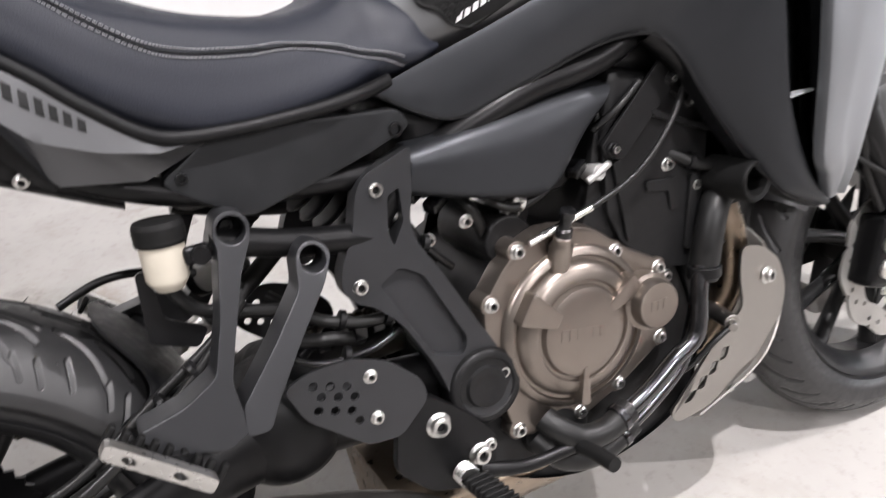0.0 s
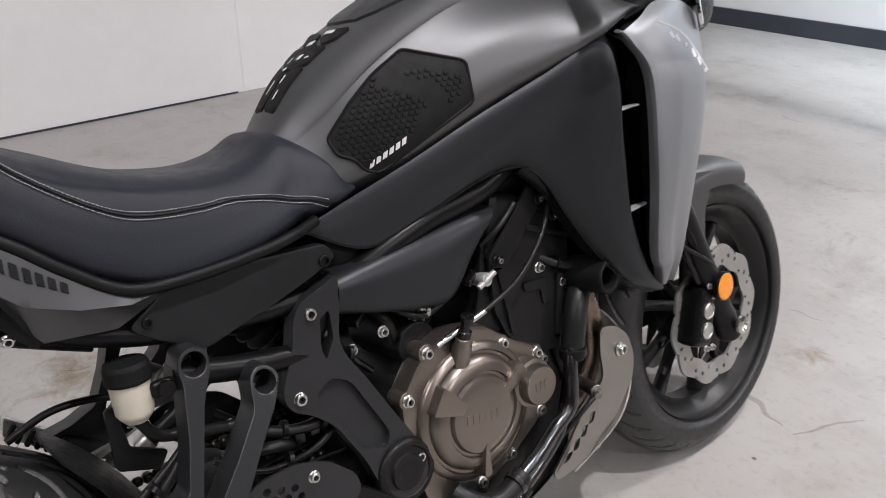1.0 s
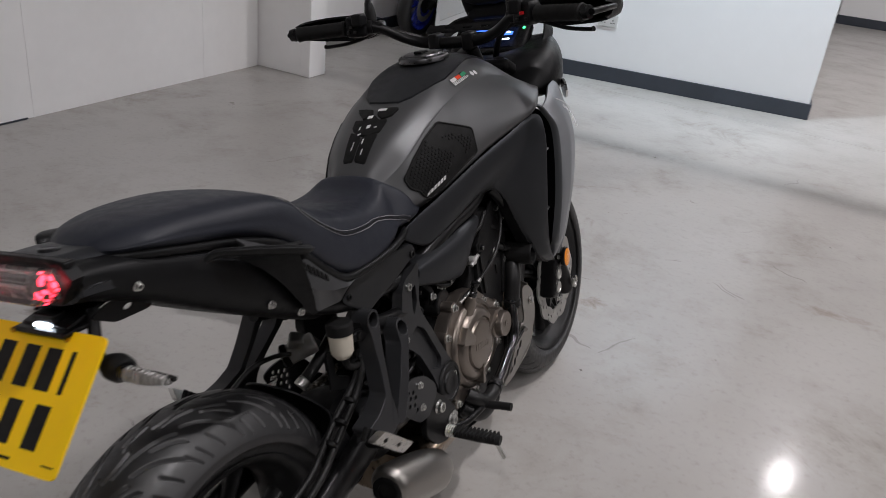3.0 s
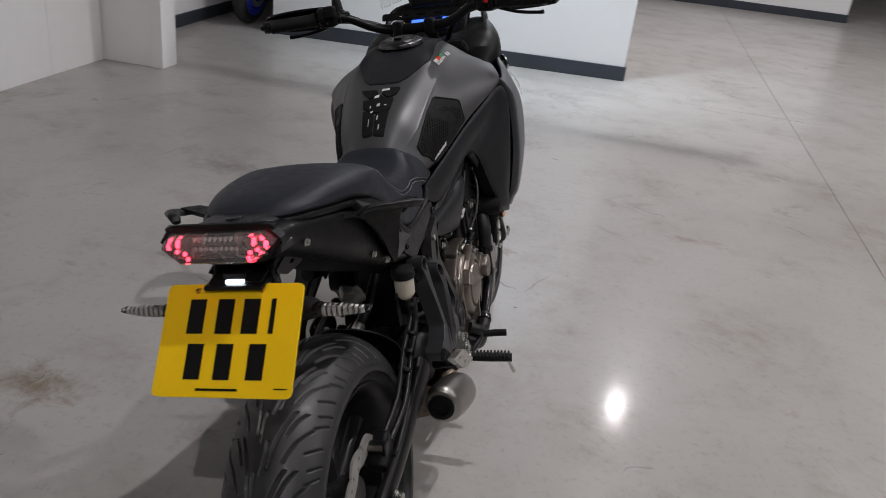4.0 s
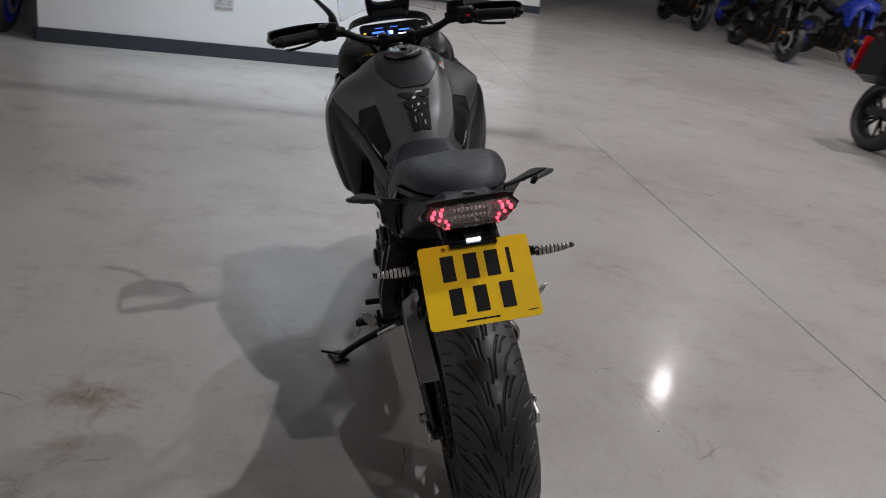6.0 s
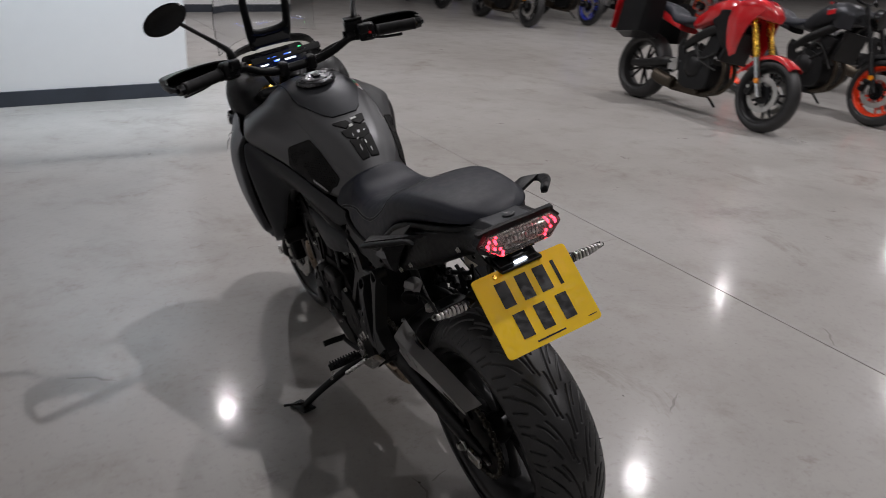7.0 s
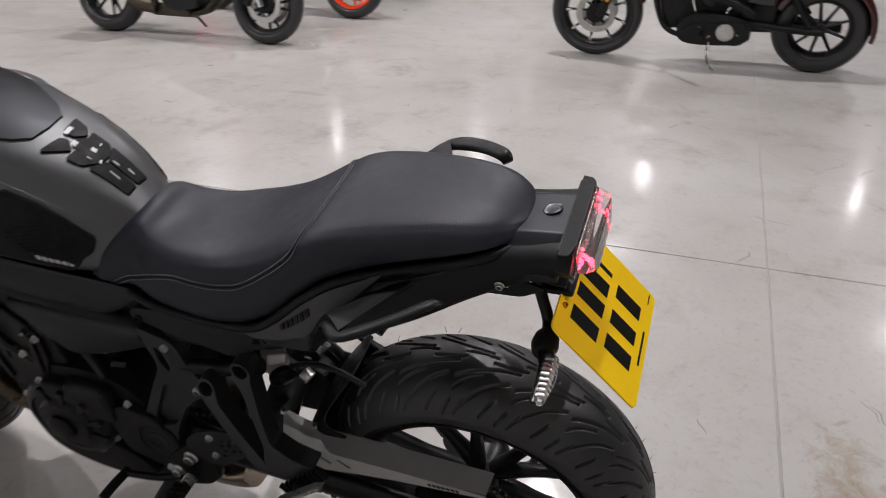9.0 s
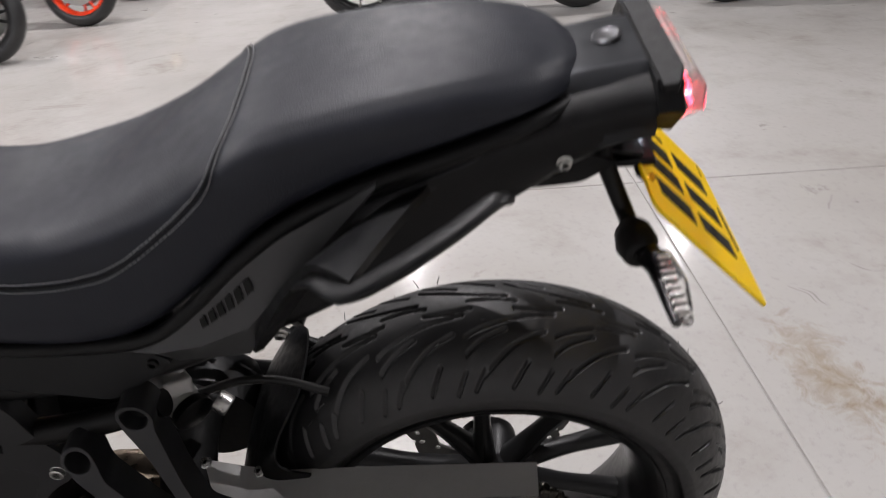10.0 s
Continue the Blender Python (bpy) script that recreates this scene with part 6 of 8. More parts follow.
for pts in ([(0.165, 0.556, 0.296), (0.168, 0.515, 0.284), (0.167, 0.480, 0.288), (0.160, 0.455, 0.306), (0.145, 0.446, 0.318)], [(0.152, 0.566, 0.266), (0.158, 0.515, 0.252), (0.158, 0.470, 0.258), (0.150, 0.446, 0.276), (0.135, 0.438, 0.290)]):
    hose = part("water_pump_hose", tube(pts, 0.0160, 14, 30), HOSE, hero)
    part("hose_clip", lathe([(0.0165, -0.005), (0.0185, -0.004), (0.0185, 0.004), (0.0165, 0.005)], Vector(pts[0]).lerp(Vector(pts[1]), 0.4), Vector(pts[1]) - Vector(pts[0]), 22), PIPE, hose)
part("water_pump", lathe([(0.045, -0.02), (0.045, 0.012), (0.036, 0.02), (0.02, 0.022), (0, 0.022)], (0.120, 0.470, 0.290), (1, 0, 0), 32), ENGINE_BLACK, hero)
part("oil_cooler", join(box((0, 0.735, 0.405), (0.205, 0.055, 0.24), 0.02), lathe([(0.036, 0), (0.036, 0.07), (0.030, 0.078), (0, 0.078)], (0.02, 0.74, 0.34), (0, 1, 0), 24)), ENGINE_BLACK, hero, "black oil cooler and filter before the engine")
# exhaust
for side in (1, -1):
    part("header_pipe", tube([(side * 0.070, 0.705, 0.565), (side * 0.098, 0.758, 0.530), (side * 0.112, 0.785, 0.455), (side * 0.102, 0.775, 0.36), (side * 0.066, 0.725, 0.270), (side * 0.03, 0.65, 0.225)], 0.0205, 16, 40), HEAT, hero, "heat-tinted exhaust header")
SHIELD = [(0.764, 0.450), (0.800, 0.440), (0.832, 0.412), (0.846, 0.370), (0.838, 0.338), (0.772, 0.278), (0.700, 0.232), (0.648, 0.226), (0.632, 0.256), (0.690, 0.312), (0.728, 0.344), (0.762, 0.362), (0.758, 0.410)]
slots = [outline([(0.724 - 0.0200 * k + a, 0.310 - 0.0145 * k + b) for a, b in ((-0.010, -0.009), (0.003, -0.008), (0.010, 0.008), (-0.003, 0.008))], rounding=0.004) for k in range(4)]
shield = part("heat_shield", side_plate(outline(SHIELD, rounding=0.014), 0.150, 0.004, slots, 0.001, lambda a, b: -2.2 * (max(0, a - 0.79)) ** 2 - 0.35 * max(0, 0.27 - b)), EXHAUST, hero, "brushed steel exhaust heat shield with slots")
part("shield_flank", skin([[(0.150, 0.806, 0.442), (0.148, 0.828, 0.40), (0.140, 0.848, 0.34), (0.146, 0.80, 0.27), (0.128, 0.70, 0.212)], [(0.08, 0.845, 0.440), (0.08, 0.868, 0.40), (0.08, 0.885, 0.34), (0.08, 0.83, 0.25), (0.08, 0.71, 0.19)], [(0.0, 0.855, 0.44), (0.0, 0.880, 0.40), (0, 0.895, 0.34), (0, 0.84, 0.24), (0, 0.715, 0.182)]], 30, 12, 0.003), EXHAUST, shield)
bolt((0.152, 0.806, 0.396), (1, 0.2, 0), 0.010, shield)
bolt((0.126, 0.756, 0.236), (1, 0, -0.3), 0.0065, shield)
part("oxygen_sensor", join(rod((0.100, 0.752, 0.350), (0.160, 0.735, 0.352), 0.011), rod((0.16, 0.735, 0.352), (0.172, 0.725, 0.352), 0.006)), EXHAUST, hero)
part("sensor_lead", tube([(0.165, 0.730, 0.352), (0.16, 0.700, 0.335), (0.15, 0.67, 0.31), (0.14, 0.62, 0.29)], 0.004, 8, 20), HOSE, hero)
part("collector_box", loft([[(u * s, v, w + (0.03 if s < 1 else 0) * 0) for u, w in ((-0.10, 0.215), (-0.06, 0.165), (0.06, 0.165), (0.11, 0.215), (0.10, 0.255), (-0.09, 0.255))] for v, s in ((0.66, 0.5), (0.62, 0.9), (0.45, 1.0), (0.30, 1.0), (0.26, 0.9))], 24, 36), HEAT, hero, "stained steel exhaust collector under the engine")
muffler = part("muffler", loft([[(0.148 + 0.045 * k * math.cos(a) * sq, v, 0.292 + dz + 0.052 * k * math.sin(a)) for a in np.linspace(0, 2 * math.pi, 24, endpoint=False) for sq in (1.0,)] for v, k, dz in ((0.300, 0.65, -0.055), (0.260, 0.95, -0.045), (0.200, 1.02, -0.022), (0.140, 1.0, 0.0), (0.112, 0.93, 0.012), (0.100, 0.70, 0.016))], 20), EXHAUST, hero, "short satin stainless muffler")
part("muffler_cover", lathe([(0.066, -0.07), (0.068, -0.02), (0.064, 0.004), (0.050, 0.020), (0.026, 0.028), (0, 0.030)], (0.104, 0.155, 0.402), (1, 0, 0), 36), PLASTIC, hero, "rounded black cover ahead of the muffler")
moved_tip = lathe([(0.030, -0.004), (0.030, 0.003), (0.025, 0.005), (0.018, 0.004), (0.0175, -0.02), (0.012, -0.024), (0.012, -0.045), (0, -0.045)], (0.150, 0.098, 0.306), (0.05, -1, 0.12), 32)
part("exhaust_outlet", moved_tip, METAL_BLACK, muffler, "black exhaust outlet ring")
# a black disc makes the outlet's middle dark
part("outlet_disc", lathe([(0.020, 0), (0.020, 0.0025), (0.015, 0.0015), (0, 0.0015)], (0.148, 0.1, 0.308), (0, -1, 0), 24), SOFT_RUBBER, muffler, "black disc in the middle of the outlet")
# ---- swinging arm, rear brake, chain ----
for side in (1, -1):
    line = [(side * 0.090, 0.375, 0.385), (side * 0.098, 0.25, 0.395), (side * 0.106, 0.14, 0.400), (side * 0.114, 0.0, 0.370), (side * 0.116, -0.12, 0.335), (side * 0.114, -0.23, 0.312), (side * 0.114, -0.275, 0.305)] if side > 0 else [(side * 0.100, 0.375, 0.385), (side * 0.118, 0.24, 0.372), (side * 0.118, 0.10, 0.352), (side * 0.116, -0.06, 0.330), (side * 0.115, -0.2, 0.312), (side * 0.115, -0.275, 0.304)]
    arm = part("swinging_arm", tube(line, [0.036, 0.046, 0.042, 0.034, 0.028, 0.026, 0.022] if side > 0 else [0.036, 0.036, 0.033, 0.030, 0.027, 0.022], 14, 40, flat=0.55, up=(1, 0, 0.0)), METAL_BLACK, hero, "black box-section swinging arm")
    part("axle_nut", lathe([(0.016, 0), (0.016, 0.004), (0.012, 0.006), (0.012, 0.016), (0.006, 0.018), (0, 0.018)], (side * 0.132, REAR.y, REAR.z), (side, 0, 0), 6), ZINC, arm)
    part("axle_adjuster", box((side * 0.134, -0.262, 0.306), (0.012, 0.050, 0.030), 0.003), ALLOY, arm)
    part("adjuster_bolt", rod((side * 0.116, -0.272, 0.305), (side * 0.116, -0.300, 0.303), 0.005, n=6), ZINC, arm)
part("arm_bridge", tube([(0.115, 0.16, 0.42), (0.0, 0.17, 0.43), (-0.112, 0.16, 0.38)], 0.035, 14, 16), SOFT_RUBBER, hero)
part("rear_caliper", join(box((0.092, -0.15, 0.372), (0.042, 0.075, 0.055), 0.010, (35, 0, 0)), rod((0.075, -0.17, 0.395), (0.118, -0.17, 0.395), 0.014), rod((0.10, -0.135, 0.352), (0.122, -0.135, 0.352), 0.012)), METAL_BLACK, hero, "black rear brake caliper")
part("caliper_pin", rod((0.066, -0.182, 0.402), (0.112, -0.182, 0.402), 0.006, n=10), BRONZE, hero, "bronze caliper pin")
part("brake_hose", tube([(0.100, -0.14, 0.40), (0.108, -0.05, 0.430), (0.104, 0.04, 0.485), (0.108, 0.11, 0.53), (0.10, 0.15, 0.57)], 0.006, 8, 30), HOSE, hero)
part("brake_hose", tube([(0.110, -0.13, 0.385), (0.122, -0.05, 0.418), (0.118, 0.04, 0.470), (0.120, 0.10, 0.52), (0.11, 0.14, 0.56)], 0.0065, 8, 30), HOSE, hero)
for k in range(3):
    part("hose_clip", lathe([(0.011, -0.005), (0.014, -0.003), (0.014, 0.003), (0.011, 0.005)], (0.112, 0.01 + 0.035 * k, 0.455 + 0.024 * k), (0, 0.8, 0.6), 14), METAL_BLACK, hero)
GUARD_INNER = [(-0.090, 0.120, 0.494), (-0.090, 0.080, 0.477), (-0.090, 0.040, 0.464), (-0.090, -0.100, 0.458), (-0.091, -0.262, 0.449)]
GUARD_FOLD = [(-0.136, 0.104, 0.470), (-0.137, 0.070, 0.466), (-0.137, 0.030, 0.463), (-0.136, -0.100, 0.457), (-0.134, -0.259, 0.447)]
guard_slots = [outline([(v + a, 0.440 + b) for a, b in ((0.014, 0.008), (0.008, 0.010), (-0.015, -0.006), (-0.009, -0.009))], rounding=0.003) for v in (0.068, 0.030, -0.006)]
chain_guard = part("chain_guard", mirrored(side_plate(outline([(0.104, 0.470), (0.070, 0.466), (0.030, 0.463), (-0.100, 0.457), (-0.259, 0.447), (-0.262, 0.440), (-0.100, 0.430), (-0.020, 0.420), (0.032, 0.411), (0.050, 0.417), (0.096, 0.432)], rounding=0.003), 0.1355, 0.002, guard_slots, 0.0008)), GUARD_ALLOY, hero, "brushed alloy chain guard with slots")
part("top_flange", skin([GUARD_INNER, GUARD_FOLD], 30, 6, 0.0018, straight), GUARD_ALLOY, chain_guard)
part("guard_lettering_bars", mirrored(join(*[side_plate([(-0.215 + 0.008 * k, 0.440), (-0.210 + 0.008 * k, 0.440), (-0.207 + 0.008 * k, 0.446), (-0.212 + 0.008 * k, 0.446)], 0.1380, 0.0006) for k in range(7)])), INK, chain_guard)
for v, w in ((0.116, 0.494), (0.060, 0.471)):
    bolt((-0.096, v, w), (-0.2, 0.2, 1), 0.006, chain_guard)
links = []
for row, (z0, z1) in enumerate(((0.412, 0.425), (0.208, 0.30))):
    for k in range(44):
        s = k / 43
        y = REAR.y + s * (0.40 - REAR.y)
        z = z0 + (z1 - z0) * s if row == 0 else z0 + (0.335 - z0) * s
        links.append(box((-0.092, y, z), (0.016 if k % 2 else 0.011, 0.0135, 0.013), 0.003, segments=1))
for k in range(26):
    a = math.pi / 2 + math.pi * k / 25
    links.append(box((-0.092, REAR.y + 0.102 * math.cos(a), REAR.z + 0.102 * math.sin(a)), (0.016 if k % 2 else 0.011, 0.0135, 0.013), 0.003, (math.degrees(a) + 90, 0, 0), segments=1))
tagged(part("drive_chain", join(*links), surface("oiled_chain", (0.055, 0.050, 0.042), 0.35, metal=0.9, vary=0.3, scale=40), hero, "oiled drive chain"), kind="stuff")
# hugger, shock, reservoir, holed plate
HUG = [[(u, REAR.y + r * math.cos(a), REAR.z + r * math.sin(a)) for a in np.linspace(radians(4), radians(50 - 260 * abs(abs(u) - 0.05)), 14)] for u, r in ((-0.102, 0.262), (-0.104, 0.300), (-0.090, 0.318), (-0.045, 0.326), (0.045, 0.326), (0.090, 0.318), (0.104, 0.300), (0.102, 0.262))]
part("rear_hugger", skin(HUG, 24, 30, 0.003), PLASTIC, hero, "black rear mudguard hugging the tyre")
shock = part("shock_reservoir", join(rod((-0.060, 0.128, 0.546), (-0.020, 0.168, 0.562), 0.021), box((-0.044, 0.142, 0.572), (0.030, 0.034, 0.022), 0.005, (12, 20, 35))), GUARD_ALLOY, hero, "dull alloy shock reservoir")
part("reservoir_cap", lathe([(0.022, -0.004), (0.024, 0.0), (0.024, 0.008), (0.016, 0.012), (0, 0.012)], (-0.060, 0.128, 0.546), (-0.7, -0.7, -0.25), 24), METAL_BLACK, shock)
part("hose_band", lathe([(0.0125, -0.009), (0.0135, -0.007), (0.0135, 0.007), (0.0125, 0.009)], (-0.017, 0.109, 0.503), (0.3, 0.8, 0.5), 18), ALLOY, hero, "bright hose band")
for pts, r in (([(-0.045, 0.120, 0.555), (-0.045, 0.070, 0.572), (-0.05, 0.02, 0.574), (-0.055, -0.03, 0.556)], 0.005), ([(-0.017, 0.109, 0.503), (-0.010, 0.16, 0.53), (0.0, 0.22, 0.58)], 0.0115)):
    part("hose", tube(pts, r, 8, 26), HOSE, hero)
res = part("brake_fluid_reservoir", lathe([(0.012, -0.006), (0.017, 0), (0.0205, 0.006), (0.0215, 0.040), (0.020, 0.044)], (0.116, 0.078, 0.598), (0, 0.05, 1), 28), RESERVOIR, hero, "cloudy plastic brake fluid reservoir")
part("cap", lathe([(0.0235, 0), (0.0245, 0.003)] + [(0.0245 - 0.0006 * (k % 2), 0.004 + 0.002 * k) for k in range(8)] + [(0.022, 0.022), (0.010, 0.023), (0, 0.023)], (0.116, 0.080, 0.638), (0, 0.05, 1), 28), SOFT_RUBBER, res, "black screw cap")
part("clamp", join(box((0.128, 0.108, 0.622), (0.012, 0.026, 0.018), 0.004), lathe([(0.009, 0), (0.009, 0.006), (0, 0.006)], (0.134, 0.110, 0.622), (1, 0, 0), 16)), METAL_BLACK, res)
part("reservoir_bracket", side_plate(outline([(0.050, 0.612), (0.062, 0.612), (0.066, 0.560), (0.104, 0.540), (0.090, 0.522), (0.046, 0.540)], rounding=0.006), 0.100, 0.004), METAL_BLACK, hero)
part("outlet_hose", tube([(0.118, 0.078, 0.592), (0.112, 0.095, 0.565), (0.108, 0.13, 0.55), (0.10, 0.19, 0.53)], 0.007, 8, 18), HOSE, res)
for pts in ([(0.06, 0.28, 0.60), (0.09, 0.30, 0.53), (0.11, 0.31, 0.47), (0.10, 0.33, 0.43)], [(0.09, 0.26, 0.47), (0.12, 0.22, 0.492), (0.10, 0.16, 0.50)], [(0.05, 0.38, 0.62), (0.10, 0.41, 0.585), (0.09, 0.43, 0.53)], [(-0.06, 0.30, 0.60), (-0.10, 0.33, 0.52), (-0.10, 0.36, 0.46)], [(-0.11, 0.60, 0.68), (-0.13, 0.56, 0.62), (-0.12, 0.50, 0.58), (-0.13, 0.46, 0.52)], [(-0.12, 0.70, 0.66), (-0.14, 0.66, 0.58), (-0.13, 0.62, 0.52)]):
    part("cable", tube(pts, 0.0075, 8, 20), HOSE, hero)
for u, v, w in ((0.10, 0.37, 0.60), (0.09, 0.35, 0.615), (0.11, 0.33, 0.48), (0.10, 0.225, 0.49), (0.105, 0.19, 0.485), (-0.12, 0.42, 0.56), (-0.125, 0.5, 0.60), (-0.13, 0.63, 0.63), (0.12, 0.545, 0.60), (0.115, 0.52, 0.62)):
    part("cable_connector", box((u, v, w), (0.018, 0.026, 0.014), 0.003, (20, 10, 30)), GLOSS, hero)
for u, v, w in ((0.100, 0.355, 0.560), (-0.140, 0.42, 0.47), (-0.138, 0.47, 0.45), (-0.135, 0.36, 0.40), (-0.140, 0.40, 0.35), (0.118, 0.395, 0.575), (-0.140, 0.62, 0.55), (-0.140, 0.57, 0.60)):
    bolt((u, v, w), (1 if u > 0 else -1, 0, 0), 0.007, hero)

for pts, r, mt in (([(0.085, 0.255, 0.665), (0.10, 0.30, 0.625), (0.098, 0.33, 0.58), (0.09, 0.36, 0.53)], 0.006, HOSE), ([(0.09, 0.27, 0.655), (0.108, 0.315, 0.61), (0.105, 0.345, 0.56), (0.095, 0.38, 0.52)], 0.005, GLOSS),
                   ([(0.10, 0.42, 0.60), (0.118, 0.455, 0.575), (0.12, 0.50, 0.585), (0.11, 0.53, 0.61)], 0.0055, HOSE), ([(0.08, 0.17, 0.545), (0.112, 0.21, 0.515), (0.118, 0.27, 0.497), (0.11, 0.33, 0.50)], 0.007, HOSE),
                   ([(0.10, 0.15, 0.50), (0.122, 0.20, 0.470), (0.124, 0.26, 0.468), (0.118, 0.30, 0.480)], 0.0045, GLOSS), ([(0.118, 0.66, 0.60), (0.140, 0.70, 0.575), (0.142, 0.735, 0.56)], 0.008, HOSE),
                   ([(0.125, 0.57, 0.64), (0.138, 0.60, 0.662), (0.135, 0.635, 0.685)], 0.0045, HOSE), ([(0.100, 1.04, 0.50), (0.118, 1.09, 0.46), (0.115, 1.13, 0.43), (0.112, 1.15, 0.40)], 0.004, HOSE)):
    part("hose", tube(pts, r, 8, 22), mt, hero)
for u, v, w in ((0.104, 0.318, 0.602), (0.112, 0.345, 0.562), (0.116, 0.235, 0.508), (0.120, 0.285, 0.498), (0.124, 0.23, 0.470), (0.116, 0.468, 0.578), (0.139, 0.70, 0.576)):
    part("hose_clip", lathe([(0.0085, -0.004), (0.0105, -0.003), (0.0105, 0.003), (0.0085, 0.004)], (u, v, w), (0.1, 0.8, -0.3), 14), ZINC if v in (0.318, 0.468) else METAL_BLACK, hero)
for k in range(5):
    part("wiring_block", box((0.108, 0.212 + 0.021 * k, 0.486 + 0.003 * (k % 2)), (0.014, 0.015, 0.018), 0.002), GLOSS, hero)
for k in range(9):
    part("spring_coil", lathe([(0.0285, -0.003), (0.0315, 0), (0.0285, 0.003), (0.0255, 0)], (0.045, 0.245 + 0.012 * k, 0.640 - 0.014 * k), (0, 0.65, -0.76), 20), METAL_BLACK, hero)
# ---- front end ----
FORE = -0.026  # the front wheel stands this much nearer
AXIS = Vector((0, -0.4226, 0.9063))


def fork(s, along):
    return Vector((s, 1.213 + FORE, 0.290)) + AXIS * along


for side in (1, -1):
    leg = part("fork_leg", lathe([(0.022, -0.035), (0.026, -0.025), (0.026, 0.02), (0.0245, 0.05), (0.0255, 0.30), (0.031, 0.312), (0.031, 0.335), (0.026, 0.345)], fork(side * 0.095, 0), AXIS, 24), METAL_BLACK, hero, "black fork lower leg")
    part("dust_seal", lathe([(0.031, 0), (0.033, 0.004), (0.033, 0.012), (0.029, 0.018), (0.0215, 0.024)], fork(side * 0.095, 0.343), AXIS, 24), SOFT_RUBBER, leg)
    part("fork_tube", rod(fork(side * 0.095, 0.34), fork(side * 0.095, 0.76), 0.0205, n=24), CHROME, leg, "polished steel fork tube")
    part("axle_end", lathe([(0.018, 0), (0.018, 0.006), (0.011, 0.008), (0.009, 0.004), (0, 0.004)], (side * 0.126, 1.193, 0.289), (side, 0, 0), 20), ZINC, leg)
    cal = part("brake_caliper", join(box((side * 0.088, 1.106, 0.330), (0.050, 0.055, 0.115), 0.012, (-18, 0, 0)), box((side * 0.075, 1.136, 0.345), (0.030, 0.05, 0.06), 0.010, (-18, 0, 0))), METAL_BLACK, hero, "black four-pot brake caliper")
    for v, w in ((1.107, 0.346), (1.099, 0.308)):
        part("piston_cap", lathe([(0.0165, 0), (0.0165, 0.005), (0.013, 0.007), (0.012, 0.005), (0, 0.005)], (side * 0.112, v, w), (side, 0, 0), 24), ALLOY, cal)
    for v, w in ((1.118, 0.392), (1.130, 0.368), (1.095, 0.272), (1.115, 0.268)):
        bolt((side * 0.112, v, w), (side, 0, 0), 0.006, cal)
    ref = part("side_reflector", lathe([(0.026, 0), (0.026, 0.006), (0.023, 0.008), (0, 0.009)], (side * 0.1235, 1.145, 0.385), (side, 0.05, 0), 32), AMBER, hero, "round amber side reflector")
    part("reflector_rim", lathe([(0.028, -0.006), (0.0285, 0.004), (0.026, 0.0055)], (side * 0.1235, 1.145, 0.385), (side, 0.05, 0), 32), METAL_BLACK, ref)
    part("brake_hose", tube([(side * 0.098, 1.105, 0.40), (side * 0.100, 1.07, 0.47), (side * 0.105, 1.045, 0.55), (side * 0.09, 0.99, 0.68), (side * 0.07, 0.93, 0.83)], 0.006, 8, 24), HOSE, hero)
    part("sensor_wire", tube([(side * 0.105, 1.135, 0.37), (side * 0.112, 1.10, 0.45), (side * 0.112, 1.06, 0.53), (side * 0.09, 1.0, 0.66)], 0.0035, 6, 20), HOSE, hero)
part("lower_clamp", join(box(tuple(fork(0, 0.60)), (0.27, 0.07, 0.045), 0.015, (-25, 0, 0))), METAL_BLACK, hero)
part("upper_clamp", join(box(tuple(fork(0, 0.755)), (0.26, 0.06, 0.028), 0.010, (-25, 0, 0)), rod(fork(0, 0.60), fork(0, 0.78), 0.026)), METAL_BLACK, hero)
for side in (1, -1):
    part("fork_cap", lathe([(0.026, 0), (0.026, 0.014), (0.018, 0.016), (0.017, 0.024), (0.012, 0.026), (0, 0.026)], fork(side * 0.095, 0.752), AXIS, 6 if side < 0 else 20), GOLD if side < 0 else METAL_BLACK, hero)
FENDER = [[(u, FRONT_AXLE.y + r * math.cos(a), FRONT_AXLE.z + r * math.sin(a)) for a in np.linspace(radians(62 if abs(u) < 0.05 else 66), radians(150), 16)] for u, r in ((-0.078, 0.262), (-0.076, 0.288), (-0.062, 0.306), (-0.03, 0.316), (0.03, 0.316), (0.062, 0.306), (0.076, 0.288), (0.078, 0.262))]
fender = part("front_mudguard", skin(FENDER, 30, 28, 0.003), PAINT, hero, "matt grey front mudguard")
pair("mudguard_stay", lambda: side_plate(outline([(a + FORE, b) for a, b in [(1.245, 0.590), (1.175, 0.600), (1.10, 0.570), (1.075, 0.50), (1.13, 0.44), (1.185, 0.430), (1.20, 0.52)]], rounding=0.014), 0.068, 0.006, bevel=0.002, bend=lambda a, b: 0.04 * max(0, 0.55 - b)), PAINT, fender)
part("steering_stem_cover", box((0, 0.98, 0.80), (0.12, 0.10, 0.18), 0.02, (-20, 0, 0)), PLASTIC, hero)
